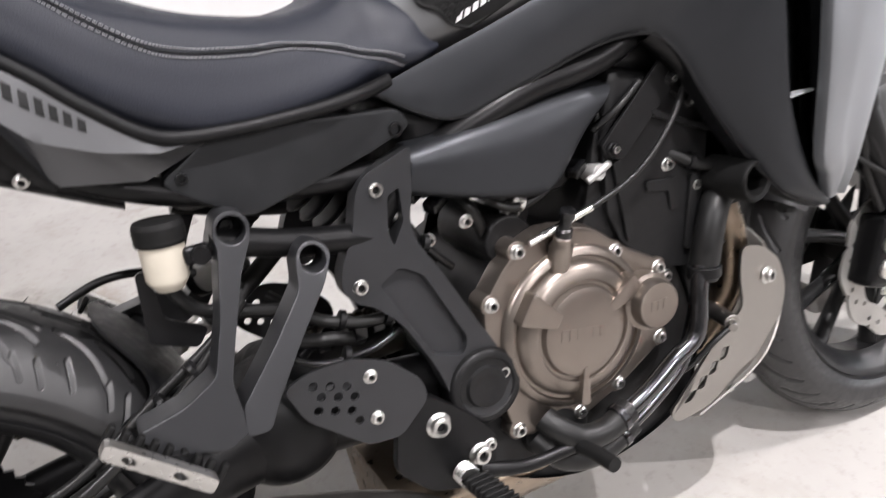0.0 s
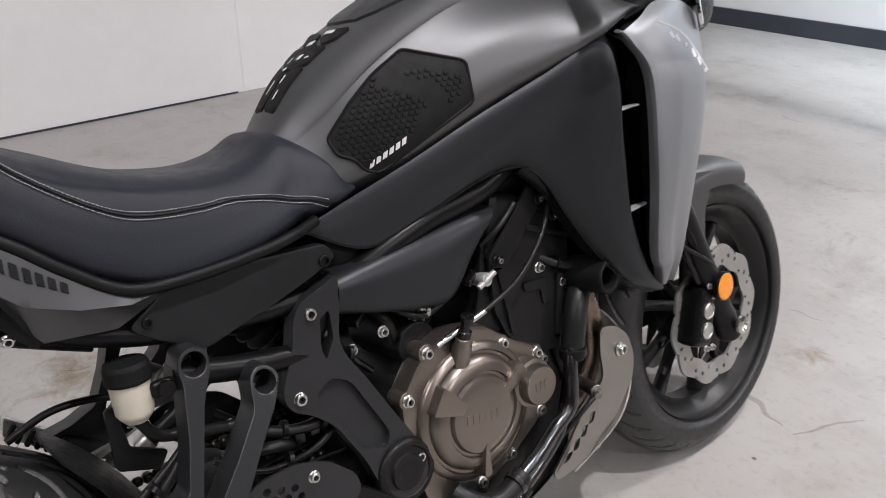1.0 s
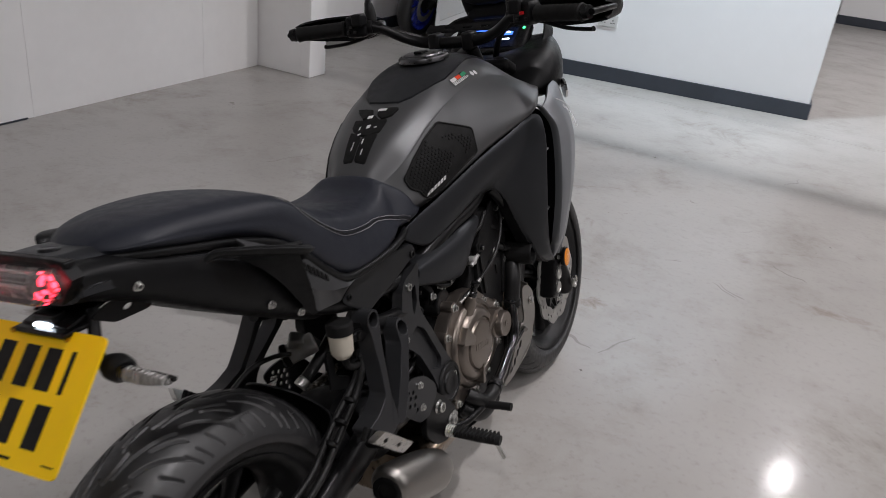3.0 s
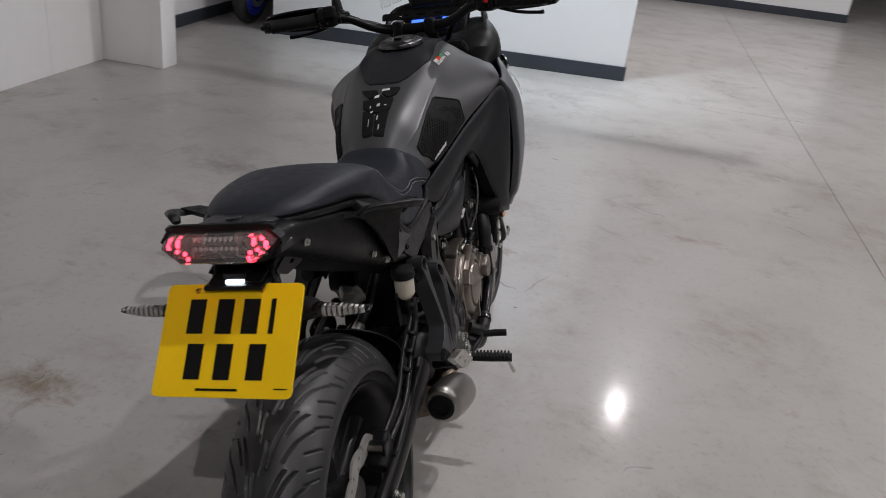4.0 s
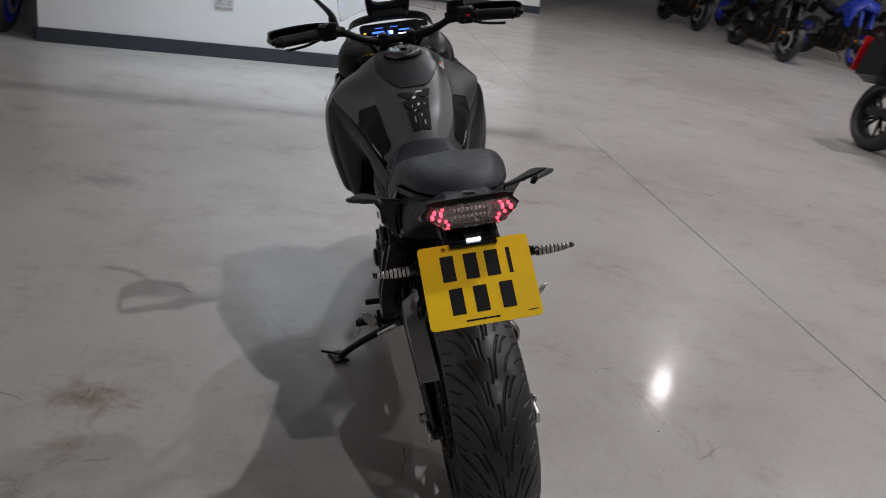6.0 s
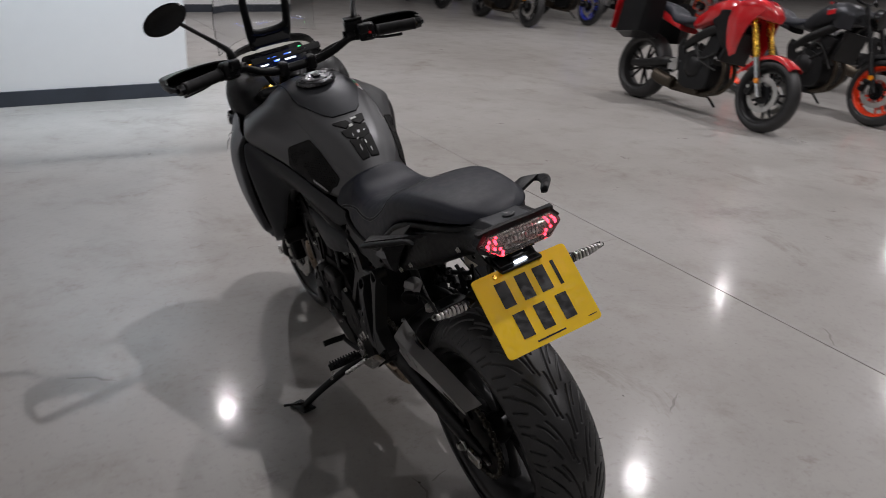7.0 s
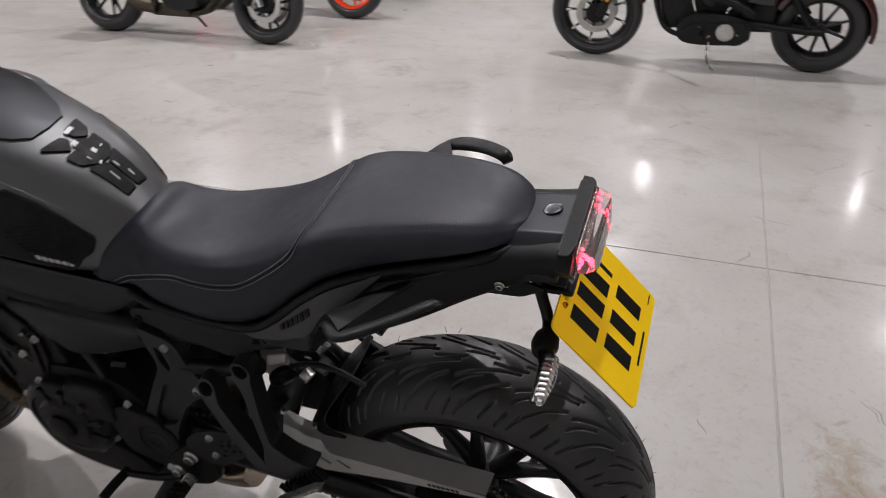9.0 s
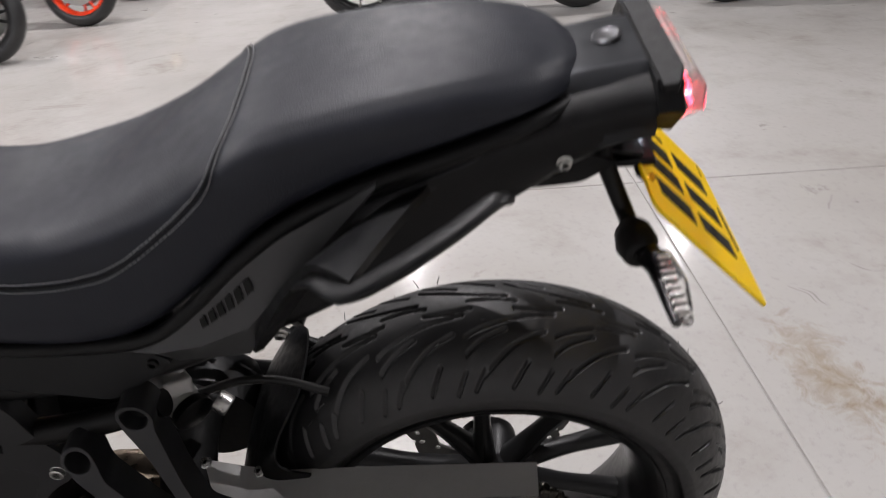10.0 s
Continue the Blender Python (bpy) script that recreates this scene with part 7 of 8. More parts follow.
# nose fairing, headlights and dash
NOSE = [
    (0.860, 0.945, [(0.100, 0.945), (0.150, 0.935), (0.170, 0.915), (0.165, 0.895)]),
    (0.930, 0.985, [(0.120, 0.995), (0.175, 0.985), (0.198, 0.945), (0.185, 0.900)]),
    (1.000, 0.990, [(0.120, 1.010), (0.172, 1.010), (0.200, 0.965), (0.185, 0.895)]),
    (1.080, 1.000, [(0.100, 1.025), (0.150, 1.020), (0.175, 0.965), (0.160, 0.885)]),
    (1.160, 0.990, [(0.080, 1.000), (0.115, 0.985), (0.130, 0.940), (0.115, 0.870)]),
    (1.220, 0.950, [(0.050, 0.950), (0.080, 0.935), (0.085, 0.905), (0.070, 0.865)]),
    (1.245, 0.910, [(0.02, 0.910), (0.04, 0.905), (0.045, 0.890), (0.035, 0.872)]),
]
nose = part("nose_fairing", loft(half_rings(NOSE, 0.02), 40, 56), PLASTIC, hero, "black nose fairing", sharp=50)
pair("headlight", lambda: loft([[(0.030, 1.225, 0.915), (0.085, 1.19, 0.930), (0.080, 1.195, 0.890), (0.035, 1.225, 0.885)], [(0.032, 1.245, 0.910), (0.080, 1.205, 0.924), (0.076, 1.21, 0.893), (0.036, 1.242, 0.889)]], 6), SMOKE, nose)
dash = part("instrument_panel", moved(box((0, 0, 0), (0.215, 0.105, 0.028), 0.012), pose(0.0, 1.035, 1.020, 38, 0, 0)), GLOSS, hero, "black instrument panel with a lit blue display")
part("display", moved(box((0, -0.004, 0.0150), (0.150, 0.066, 0.002), 0.0), pose(0.0, 1.035, 1.020, 38, 0, 0)), surface("dark_display", (0.006, 0.010, 0.03), 0.15), dash)
for x, y, sx, sy, mt in ((-0.045, 0.006, 0.042, 0.014, SCREEN_BLUE), (-0.004, 0.0, 0.016, 0.022, SCREEN_BLUE), (0.046, 0.008, 0.036, 0.012, SCREEN_BLUE), (0.0, -0.002, 0.010, 0.014, SCREEN_WHITE), (-0.048, -0.014, 0.024, 0.005, SCREEN_WHITE), (0.042, -0.012, 0.036, 0.005, SCREEN_WHITE), (-0.01, 0.022, 0.10, 0.004, SCREEN_BLUE), (0.052, 0.012, 0.012, 0.006, SCREEN_WHITE)):
    part("display_bar", moved(box((x, y, 0.0166), (sx, sy, 0.001), 0), pose(0.0, 1.035, 1.020, 38, 0, 0)), mt, dash)
part("warning_lamp", moved(lathe([(0.004, 0), (0.003, 0.002), (0, 0.002)], (0.090, 0.026, 0.0145), (0, 0, 1), 10), pose(0.0, 1.035, 1.020, 38, 0, 0)), GREEN_LED, dash)
part("warning_lamp", moved(lathe([(0.004, 0), (0.003, 0.002), (0, 0.002)], (-0.092, 0.006, 0.0145), (0, 0, 1), 10), pose(0.0, 1.035, 1.020, 38, 0, 0)), glow("amber_led", (1.0, 0.4, 0.02), 2.5), dash)
part("dash_hood", skin([[(-0.155, 1.005, 1.01), (-0.13, 1.075, 1.075), (0, 1.100, 1.090), (0.13, 1.075, 1.075), (0.155, 1.005, 1.01)], [(-0.165, 1.03, 1.00), (-0.135, 1.11, 1.05), (0, 1.14, 1.06), (0.135, 1.11, 1.05), (0.165, 1.03, 1.00)]], 24, 5, 0.006), PLASTIC, hero)
part("screen_bracket", join(*[tube([(s * 0.052, 1.06, 1.075), (s * 0.062, 1.04, 1.12), (s * 0.068, 1.015, 1.20), (s * 0.068, 1.00, 1.27)], [0.016, 0.014, 0.013, 0.012], 10, 20, flat=0.6, up=(0, 1, 0)) for s in (1, -1)], box((0, 1.050, 1.100), (0.13, 0.020, 0.050), 0.008, (-20, 0, 0)), tube([(-0.060, 1.032, 1.135), (-0.03, 1.038, 1.125), (0.03, 1.038, 1.125), (0.060, 1.032, 1.135)], 0.012, 10, 16)), PLASTIC, hero, "black U-shaped screen bracket")
screen = part("windscreen", skin([[(-0.17, 1.08, 1.08), (-0.09, 1.12, 1.10), (0, 1.13, 1.105), (0.09, 1.12, 1.10), (0.17, 1.08, 1.08)], [(-0.165, 1.03, 1.22), (-0.085, 1.065, 1.25), (0, 1.075, 1.26), (0.085, 1.065, 1.25), (0.165, 1.03, 1.22)], [(-0.12, 0.98, 1.36), (-0.07, 1.01, 1.40), (0, 1.02, 1.41), (0.07, 1.01, 1.40), (0.12, 0.98, 1.36)]], 24, 14, 0.003), clear("screen_acrylic", (0.97, 0.98, 0.98), 0.02, 1.49), hero, "clear acrylic windscreen")
screen.visible_shadow = False
# handlebar
bar = part("handlebar", tube([(-0.375, 0.703, 1.098), (-0.25, 0.748, 1.100), (-0.185, 0.772, 1.098), (-0.120, 0.806, 1.062), (-0.06, 0.822, 1.046), (0.06, 0.822, 1.046), (0.120, 0.806, 1.062), (0.185, 0.772, 1.098), (0.25, 0.748, 1.100), (0.375, 0.703, 1.098)], [0.011, 0.011, 0.011, 0.012, 0.014, 0.014, 0.012, 0.011, 0.011, 0.011], 14, 80), METAL_BLACK, hero, "black tapered handlebar")
pair("bar_clamp", lambda: join(box((0.045, 0.822, 1.046), (0.028, 0.044, 0.044), 0.008), rod((0.045, 0.826, 1.03), (0.045, 0.87, 0.97), 0.016)), METAL_BLACK, bar)
part("accessory_rail", plate(outline([(-0.115, -0.010), (0.115, -0.010), (0.115, 0.010), (-0.115, 0.010)], rounding=0.006), 0.004, lambda a, b, c: Vector((a, 0.905 + b * 0.7, 1.068 + b * 0.7 + c)), [outline([(-0.05 + 0.05 * k - 0.014, -0.004), (-0.05 + 0.05 * k + 0.014, -0.004), (-0.05 + 0.05 * k + 0.014, 0.004), (-0.05 + 0.05 * k - 0.014, 0.004)], rounding=0.003) for k in range(3)]), METAL_BLACK, hero, "black slotted accessory rail")
part("ignition_lock", join(lathe([(0.022, 0), (0.022, 0.010), (0.016, 0.014), (0.0, 0.014)], (0, 0.880, 1.005), (0, -0.4, 0.9), 24)), METAL_BLACK, hero)
part("bar_riser_nut", join(rod((-0.05, 0.85, 0.985), (-0.05, 0.845, 1.002), 0.012, n=6)), GOLD, hero)
for side in (1, -1):
    a, b = Vector((side * 0.250, 0.748, 1.100)), Vector((side * 0.380, 0.701, 1.098))
    way = (b - a).normalized()
    grip = part("handlebar_grip", lathe([(0.016, 0), (0.020, 0.004), (0.0175, 0.010)] + [(0.0168 + (0.0010 if k % 2 else 0), 0.014 + 0.006 * k) for k in range(17)] + [(0.018, 0.118), (0.019, 0.122), (0.016, 0.126)], a, way, 20), SOFT_RUBBER, hero, "ribbed black rubber grip")
    part("bar_end", lathe([(0.015, 0), (0.016, 0.004), (0.014, 0.016), (0, 0.018)], a + way * 0.127, way, 18), GLOSS, grip)
    sw = part("switch_housing", join(box((side * 0.222, 0.757, 1.103), (0.052, 0.044, 0.052), 0.010, (0, 0, -side * 20)), box((side * 0.205, 0.740, 1.118), (0.03, 0.03, 0.03), 0.006)), PLASTIC, hero, "black switch housing")
    for k in range(3):
        part("switch", box((side * (0.212 + 0.010 * k), 0.730, 1.092 + 0.012 * (k % 2)), (0.010, 0.008, 0.008), 0.002), RED_PAINT if side > 0 and k == 1 else GLOSS, sw)
    part("cable_bundle", tube([(side * 0.200, 0.775, 1.090), (side * 0.150, 0.82, 1.075), (side * 0.10, 0.87, 1.045), (side * 0.06, 0.92, 0.98)], 0.008, 8, 24), HOSE, sw)
    part("lever_perch", join(box((side * 0.185, 0.790, 1.096), (0.034, 0.050, 0.028), 0.008, (0, 0, -side * 20)), rod((side * 0.188, 0.772, 1.098), (side * 0.206, 0.766, 1.098), 0.017)), METAL_BLACK, sw)
    part("hand_lever", tube([(side * 0.192, 0.812, 1.090), (side * 0.235, 0.828, 1.075), (side * 0.29, 0.815, 1.060), (side * 0.345, 0.800, 1.055), (side * 0.358, 0.797, 1.056)], [0.008, 0.007, 0.0065, 0.0065, 0.008], 10, 26, flat=0.7), METAL_BLACK, sw)
    hg = part("hand_guard", skin([[(side * 0.404, 0.745, 1.114), (side * 0.394, 0.776, 1.122), (side * 0.33, 0.800, 1.127), (side * 0.25, 0.808, 1.127), (side * 0.205, 0.812, 1.120)], [(side * 0.407, 0.780, 1.106), (side * 0.403, 0.856, 1.110), (side * 0.335, 0.886, 1.109), (side * 0.25, 0.880, 1.109), (side * 0.205, 0.850, 1.108)], [(side * 0.402, 0.785, 1.086), (side * 0.397, 0.866, 1.080), (side * 0.335, 0.902, 1.070), (side * 0.255, 0.894, 1.070), (side * 0.21, 0.857, 1.084)], [(side * 0.396, 0.765, 1.080), (side * 0.388, 0.800, 1.072), (side * 0.333, 0.838, 1.064), (side * 0.256, 0.842, 1.064), (side * 0.214, 0.838, 1.078)]], 30, 16, 0.004), PLASTIC, hero, "black plastic hand guard")
    part("guard_arm", tube([(side * 0.388, 0.700, 1.098), (side * 0.402, 0.740, 1.100), (side * 0.404, 0.800, 1.100)], 0.007, 8, 14), METAL_BLACK, hg)
    mir = part("mirror", lathe([(0.0, -0.010), (0.05, -0.010), (0.068, -0.002), (0.070, 0.008), (0.066, 0.012), (0.062, 0.010)], (0, 0, 0), (0, -1, 0), 36), GLOSS, hero, "oval black rear-view mirror")
    mir.data.transform(Matrix.Diagonal((1.0, 1, 0.56, 1)))
    mir.matrix_basis = pose(side * 0.322, 0.950, 1.250, -3, side * 20, side * 12)
    glass = part("mirror_glass", lathe([(0.0, 0.0), (0.061, 0.0), (0.061, 0.002), (0, 0.003)], (0, -0.006, 0), (0, -1, 0), 36), surface("mirror_silver", (0.9, 0.9, 0.9), 0.03, metal=1.0, vary=0.01, rough_vary=0.01), mir)
    glass.data.transform(Matrix.Diagonal((1.0, 1, 0.56, 1)))
    stalk = part("mirror_stalk", tube([(side * 0.196, 0.780, 1.115), (side * 0.202, 0.785, 1.150), (side * 0.235, 0.85, 1.185), (side * 0.290, 0.94, 1.235)], [0.010, 0.010, 0.007, 0.006], 10, 24), METAL_BLACK, hero)
    part("stalk_boot", lathe([(0.013, 0), (0.015, 0.005), (0.013, 0.03), (0.009, 0.045)], (side * 0.196, 0.780, 1.108), (side * 0.1, 0.1, 1), 16), SOFT_RUBBER, stalk)
fluid = part("master_cylinder", join(box((0.197, 0.790, 1.122), (0.060, 0.045, 0.040), 0.008, (0, 0, -16)), rod((0.16, 0.80, 1.10), (0.215, 0.785, 1.10), 0.012)), METAL_BLACK, hero, "black brake master cylinder")
part("reservoir_lid", box((0.197, 0.790, 1.145), (0.056, 0.042, 0.008), 0.004, (0, 0, -16)), PLASTIC, fluid)

# ---- the other motorcycles in the showroom ----
ROAD_TYRES = {}


def plain_wheel(name, at, radius, width, rim_r, rim_mat, spokes, parent, disc=0.0, thin=1.0):
    key = (radius, width, rim_r)
    if key not in ROAD_TYRES:
        ROAD_TYRES[key] = tyre(radius, width, rim_r, 64, 14, 12, [[(0.0, 0.2), (0.1, 0.2)]])
    hub = new(name)
    hub.parent = parent
    hub.matrix_basis = Matrix.Translation(at)
    t = new("tyre", ROAD_TYRES[key])
    t.parent = hub
    w = width * 0.40
    ang = np.linspace(0, 2 * math.pi, 48, endpoint=False)
    prof = [(rim_r + 0.004, -w - 0.005), (rim_r - 0.008, -w), (rim_r - 0.028, -0.02), (rim_r - 0.028, 0.02), (rim_r - 0.008, w), (rim_r + 0.004, w + 0.005), (rim_r - 0.002, w - 0.01), (rim_r - 0.010, 0), (rim_r - 0.002, -w + 0.01)]
    part("rim", grid([np.stack([np.full(48, h), r * np.cos(ang), r * np.sin(ang)], 1) for r, h in prof], closed=True, wrap=True), rim_mat, hub)
    part("hub", lathe([(0.03, -0.06), (0.042, -0.05), (0.034, 0.0), (0.042, 0.05), (0.03, 0.06)], (0, 0, 0), (1, 0, 0), 20), METAL_BLACK if rim_mat in (ORANGE_PAINT, BLUE_RIM) else rim_mat, hub)
    for k in range(spokes):
        a = 2 * math.pi * (k // 2) / (spokes / 2) + (0.2 if k % 2 else -0.2)
        a0 = 2 * math.pi * (k // 2) / (spokes / 2) + (0.1 if k % 2 else -0.1)
        if spokes % 2:
            a = a0 = 2 * math.pi * k / spokes
        part("spoke", tube([(0, 0.035 * math.cos(a0), 0.035 * math.sin(a0)), (0, (rim_r - 0.022) * math.cos(a), (rim_r - 0.022) * math.sin(a))], [0.014 * thin, 0.010 * thin], 8, 8, flat=1.2, up=(1, 0, 0)), rim_mat, hub)
    if disc:
        for s in (1, -1):
            part("brake_disc", grid([np.stack([np.full(48, s * 0.066 + h), r * np.cos(ang), r * np.sin(ang)], 1) for r, h in ((disc * 0.70, -0.0025), (disc * 0.70, 0.0025), (disc, 0.0025), (disc, -0.0025))], closed=True, wrap=True), STEEL, hub)
            part("disc_carrier", lathe([(0.040, -0.004), (0.040, 0.004), (disc * 0.5, 0.003), (disc * 0.5, -0.003)], (s * 0.064, 0, 0), (1, 0, 0), 24), METAL_BLACK, hub)
    return hub


def road_bike(m, label, body, rim_mat, fork_mat, style, rng_seed, rim_rear=None, spokes=10, tank_mat=None, fender_mat=None, group="motorcycles in the row"):
    """A parked road motorcycle with its rear axle over the origin, heading along y."""
    r = random.Random(rng_seed)
    ob = thing("motorcycle", m, label, "motorcycle", group)
    base = 1.46
    rear, front = Vector((0, 0, 0.312)), Vector((0, base, 0.300))
    plain_wheel("rear_wheel", rear, 0.315, 0.175, 0.216, rim_rear or rim_mat, spokes, ob)
    plain_wheel("front_wheel", front, 0.300, 0.12, 0.216, rim_mat, spokes, ob, 0.145)
    axis = Vector((0, -0.42, 0.907))
    for s in (1, -1):
        foot = front + Vector((s * 0.10, -0.01, 0))
        leg = part("fork_leg", rod(foot - axis * 0.03, foot + axis * 0.34, 0.028, 0.026, 16), BIKE_BLACK if fork_mat is not GOLD else CHROME, ob)
        part("fork_tube", rod(foot + axis * 0.30, foot + axis * 0.76, 0.027 if fork_mat is GOLD else 0.021, n=16), fork_mat, leg)
        part("brake_caliper", box((s * 0.085, base - 0.12, 0.33), (0.045, 0.06, 0.11), 0.012, (-18, 0, 0)), BIKE_BLACK, ob)
        part("piston_cap", lathe([(0.015, 0), (0.012, 0.005), (0, 0.005)], (s * 0.108, base - 0.13, 0.345), (s, 0, 0), 14), ALLOY, ob)
        part("side_reflector", lathe([(0.024, 0), (0.022, 0.007), (0, 0.008)], (s * 0.130, base - 0.05, 0.40), (s, 0, 0), 20), AMBER, ob)
    fend = [[(u, front.y + q * math.cos(a), front.z + q * math.sin(a)) for a in np.linspace(radians(50), radians(150), 12)] for u, q in ((-0.075, 0.285), (-0.062, 0.318), (0, 0.330), (0.062, 0.318), (0.075, 0.285))]
    part("front_mudguard", skin(fend, 18, 14, 0.003), fender_mat or PLASTIC, ob)
    part("crankcase", loft([[(u, v, w) for v, w in [(0.60, 0.25), (0.72, 0.205), (0.88, 0.235), (0.92, 0.33), (0.88, 0.48), (0.72, 0.54), (0.60, 0.49), (0.565, 0.38)]] for u in (-0.14, -0.11, 0.11, 0.14)], 8, 40), BIKE_ENGINE, ob)
    for s in (1, -1):
        part("engine_cover", lathe([(0.095, 0), (0.095, 0.02), (0.08, 0.035), (0.05, 0.045), (0, 0.048)], (s * 0.125, 0.72 if s > 0 else 0.78, 0.40), (s, 0, 0), 32), BIKE_ENGINE if r.random() < 0.6 else BIKE_ENGINE, ob)
        part("pivot_plate", side_plate(outline([(0.50, 0.62), (0.47, 0.55), (0.52, 0.40), (0.56, 0.34), (0.61, 0.38), (0.58, 0.50), (0.55, 0.60)], rounding=0.015), 0.105, 0.024, bevel=0.005) if s > 0 else mirrored(side_plate(outline([(0.50, 0.62), (0.47, 0.55), (0.52, 0.40), (0.56, 0.34), (0.61, 0.38), (0.58, 0.50), (0.55, 0.60)], rounding=0.015), 0.105, 0.024, bevel=0.005)), BIKE_ENGINE, ob)
        part("frame_spar", tube([(s * 0.12, 0.55, 0.55), (s * 0.15, 0.72, 0.66), (s * 0.12, 0.95, 0.80), (s * 0.05, 1.07, 0.88)], [0.03, 0.036, 0.034, 0.03], 10, 20, flat=1.2), BIKE_BLACK, ob)
        part("swinging_arm", tube([(s * 0.10, 0.57, 0.40), (s * 0.12, 0.35, 0.385), (s * 0.115, 0.12, 0.335), (s * 0.112, -0.05, 0.312)], [0.034, 0.036, 0.030, 0.024], 10, 20, flat=1.3), BIKE_BLACK if r.random() < 0.7 else ALLOY, ob)
        part("footrest", tube([(s * 0.15, 0.50, 0.32), (s * 0.25, 0.50, 0.315)], 0.012, 8, 6), SOFT_RUBBER, ob)
        part("footrest_bracket", side_plate(outline([(0.44, 0.42), (0.52, 0.44), (0.55, 0.34), (0.50, 0.29), (0.44, 0.33)], rounding=0.02), 0.135, 0.010) if s > 0 else mirrored(side_plate(outline([(0.44, 0.42), (0.52, 0.44), (0.55, 0.34), (0.50, 0.29), (0.44, 0.33)], rounding=0.02), 0.135, 0.010)), ALLOY if r.random() < 0.4 else BIKE_BLACK, ob)
        part("header_pipe", tube([(s * 0.06, 0.92, 0.52), (s * 0.065, 1.00, 0.46), (s * 0.06, 1.01, 0.33), (s * 0.04, 0.93, 0.23), (s * 0.03, 0.80, 0.19)], 0.021, 12, 24), DARK_STEEL, ob)
    part("cylinder_block", moved(box((0, 0, 0.10), (0.25, 0.16, 0.24), 0.014), pose(0, 0.83, 0.48, -14, 0, 0)), BIKE_ENGINE, ob)
    part("radiator", box((0, 1.03, 0.62), (0.33, 0.035, 0.27), 0.008, (-14, 0, 0)), BIKE_BLACK, ob)
    part("collector_box", box((0.0, 0.62, 0.205), (0.20, 0.36, 0.10), 0.03), DARK_STEEL if style != "naked" else BIKE_BLACK, ob)
    part("muffler", tube([(0.12, 0.46, 0.24), (0.14, 0.34, 0.28), (0.16, 0.22, 0.34)] if style == "naked" else [(0.11, 0.52, 0.22), (0.13, 0.38, 0.24), (0.14, 0.30, 0.27)], [0.045, 0.052, 0.044], 16, 14, flat=1.2), GUARD_ALLOY if style == "naked" else DARK_STEEL, ob)
    part("side_stand", tube([(-0.13, 0.60, 0.25), (-0.25, 0.66, 0.15), (-0.33, 0.68, 0.085)], [0.014, 0.011, 0.011], 8, 14), BIKE_BLACK, ob)
    tank = [(0.56, 0.83, [(0.05, 0.83), (0.09, 0.81), (0.10, 0.77), (0.10, 0.74)]), (0.64, 0.91, [(0.06, 0.90), (0.11, 0.86), (0.125, 0.80), (0.12, 0.75)]), (0.76, 0.98, [(0.08, 0.97), (0.135, 0.93), (0.165, 0.86), (0.15, 0.79)]), (0.90, 1.01, [(0.085, 1.0), (0.15, 0.96), (0.19, 0.90), (0.17, 0.83)]), (1.02, 0.98, [(0.07, 0.97), (0.12, 0.94), (0.16, 0.90), (0.15, 0.85)]), (1.08, 0.92, [(0.04, 0.915), (0.07, 0.90), (0.09, 0.88), (0.09, 0.86)])]
    part("fuel_tank", loft(half_rings(tank, 0.03), 28, 44), tank_mat or body, ob, sharp=60)
    seat_rings = [(0.57, 0.83, [(0.04, 0.83), (0.08, 0.81), (0.10, 0.775)]), (0.46, 0.81, [(0.06, 0.81), (0.11, 0.79), (0.125, 0.745)]), (0.34, 0.82, [(0.07, 0.82), (0.12, 0.80), (0.13, 0.75)]), (0.24, 0.885, [(0.07, 0.88), (0.11, 0.86), (0.12, 0.81)]), (0.08, 0.915, [(0.06, 0.91), (0.10, 0.89), (0.10, 0.85)]), (-0.06, 0.92, [(0.04, 0.915), (0.06, 0.905), (0.06, 0.88)])]
    part("seat", loft(half_rings(seat_rings, 0.02), 28, 40), SEAT, ob, sharp=70)
    tail = [(0.42, 0.74, [(0.06, 0.74), (0.11, 0.73), (0.12, 0.69)]), (0.20, 0.82, [(0.06, 0.82), (0.115, 0.81), (0.12, 0.75)]), (0.0, 0.88, [(0.05, 0.88), (0.09, 0.87), (0.09, 0.82)]), (-0.14, 0.92, [(0.04, 0.92), (0.06, 0.91), (0.06, 0.88)])]
    part("tail_unit", loft(half_rings(tail, 0.015), 18, 36), body if style == "tourer" else PLASTIC, ob)
    part("tail_light", box((0, -0.16, 0.90), (0.12, 0.03, 0.03), 0.008), glow("unlit_red_lens", (0.4, 0.01, 0.01), 0.0) if "unlit_red_lens" not in bpy.data.materials else bpy.data.materials["unlit_red_lens"], ob)
    part("plate_hanger", box((0, -0.20, 0.74), (0.16, 0.012, 0.20), 0.004, (-25, 0, 0)), PLASTIC, ob)
    bar = part("handlebar", tube([(-0.37, 0.90, 1.06), (-0.2, 0.98, 1.07), (-0.08, 1.03, 1.02), (0.08, 1.03, 1.02), (0.2, 0.98, 1.07), (0.37, 0.90, 1.06)], 0.012, 10, 40), BIKE_BLACK, ob)
    for s in (1, -1):
        part("grip", rod((s * 0.25, 0.955, 1.068), (s * 0.38, 0.897, 1.058), 0.018, n=12), SOFT_RUBBER, bar)
        part("mirror", box((s * 0.33, 1.05, 1.22), (0.13, 0.02, 0.07), 0.009, (0, 0, s * 12)), GLOSS, bar)
        part("mirror_stalk", tube([(s * 0.2, 0.98, 1.08), (s * 0.24, 1.01, 1.15), (s * 0.31, 1.05, 1.20)], 0.006, 8, 12), BIKE_BLACK, bar)
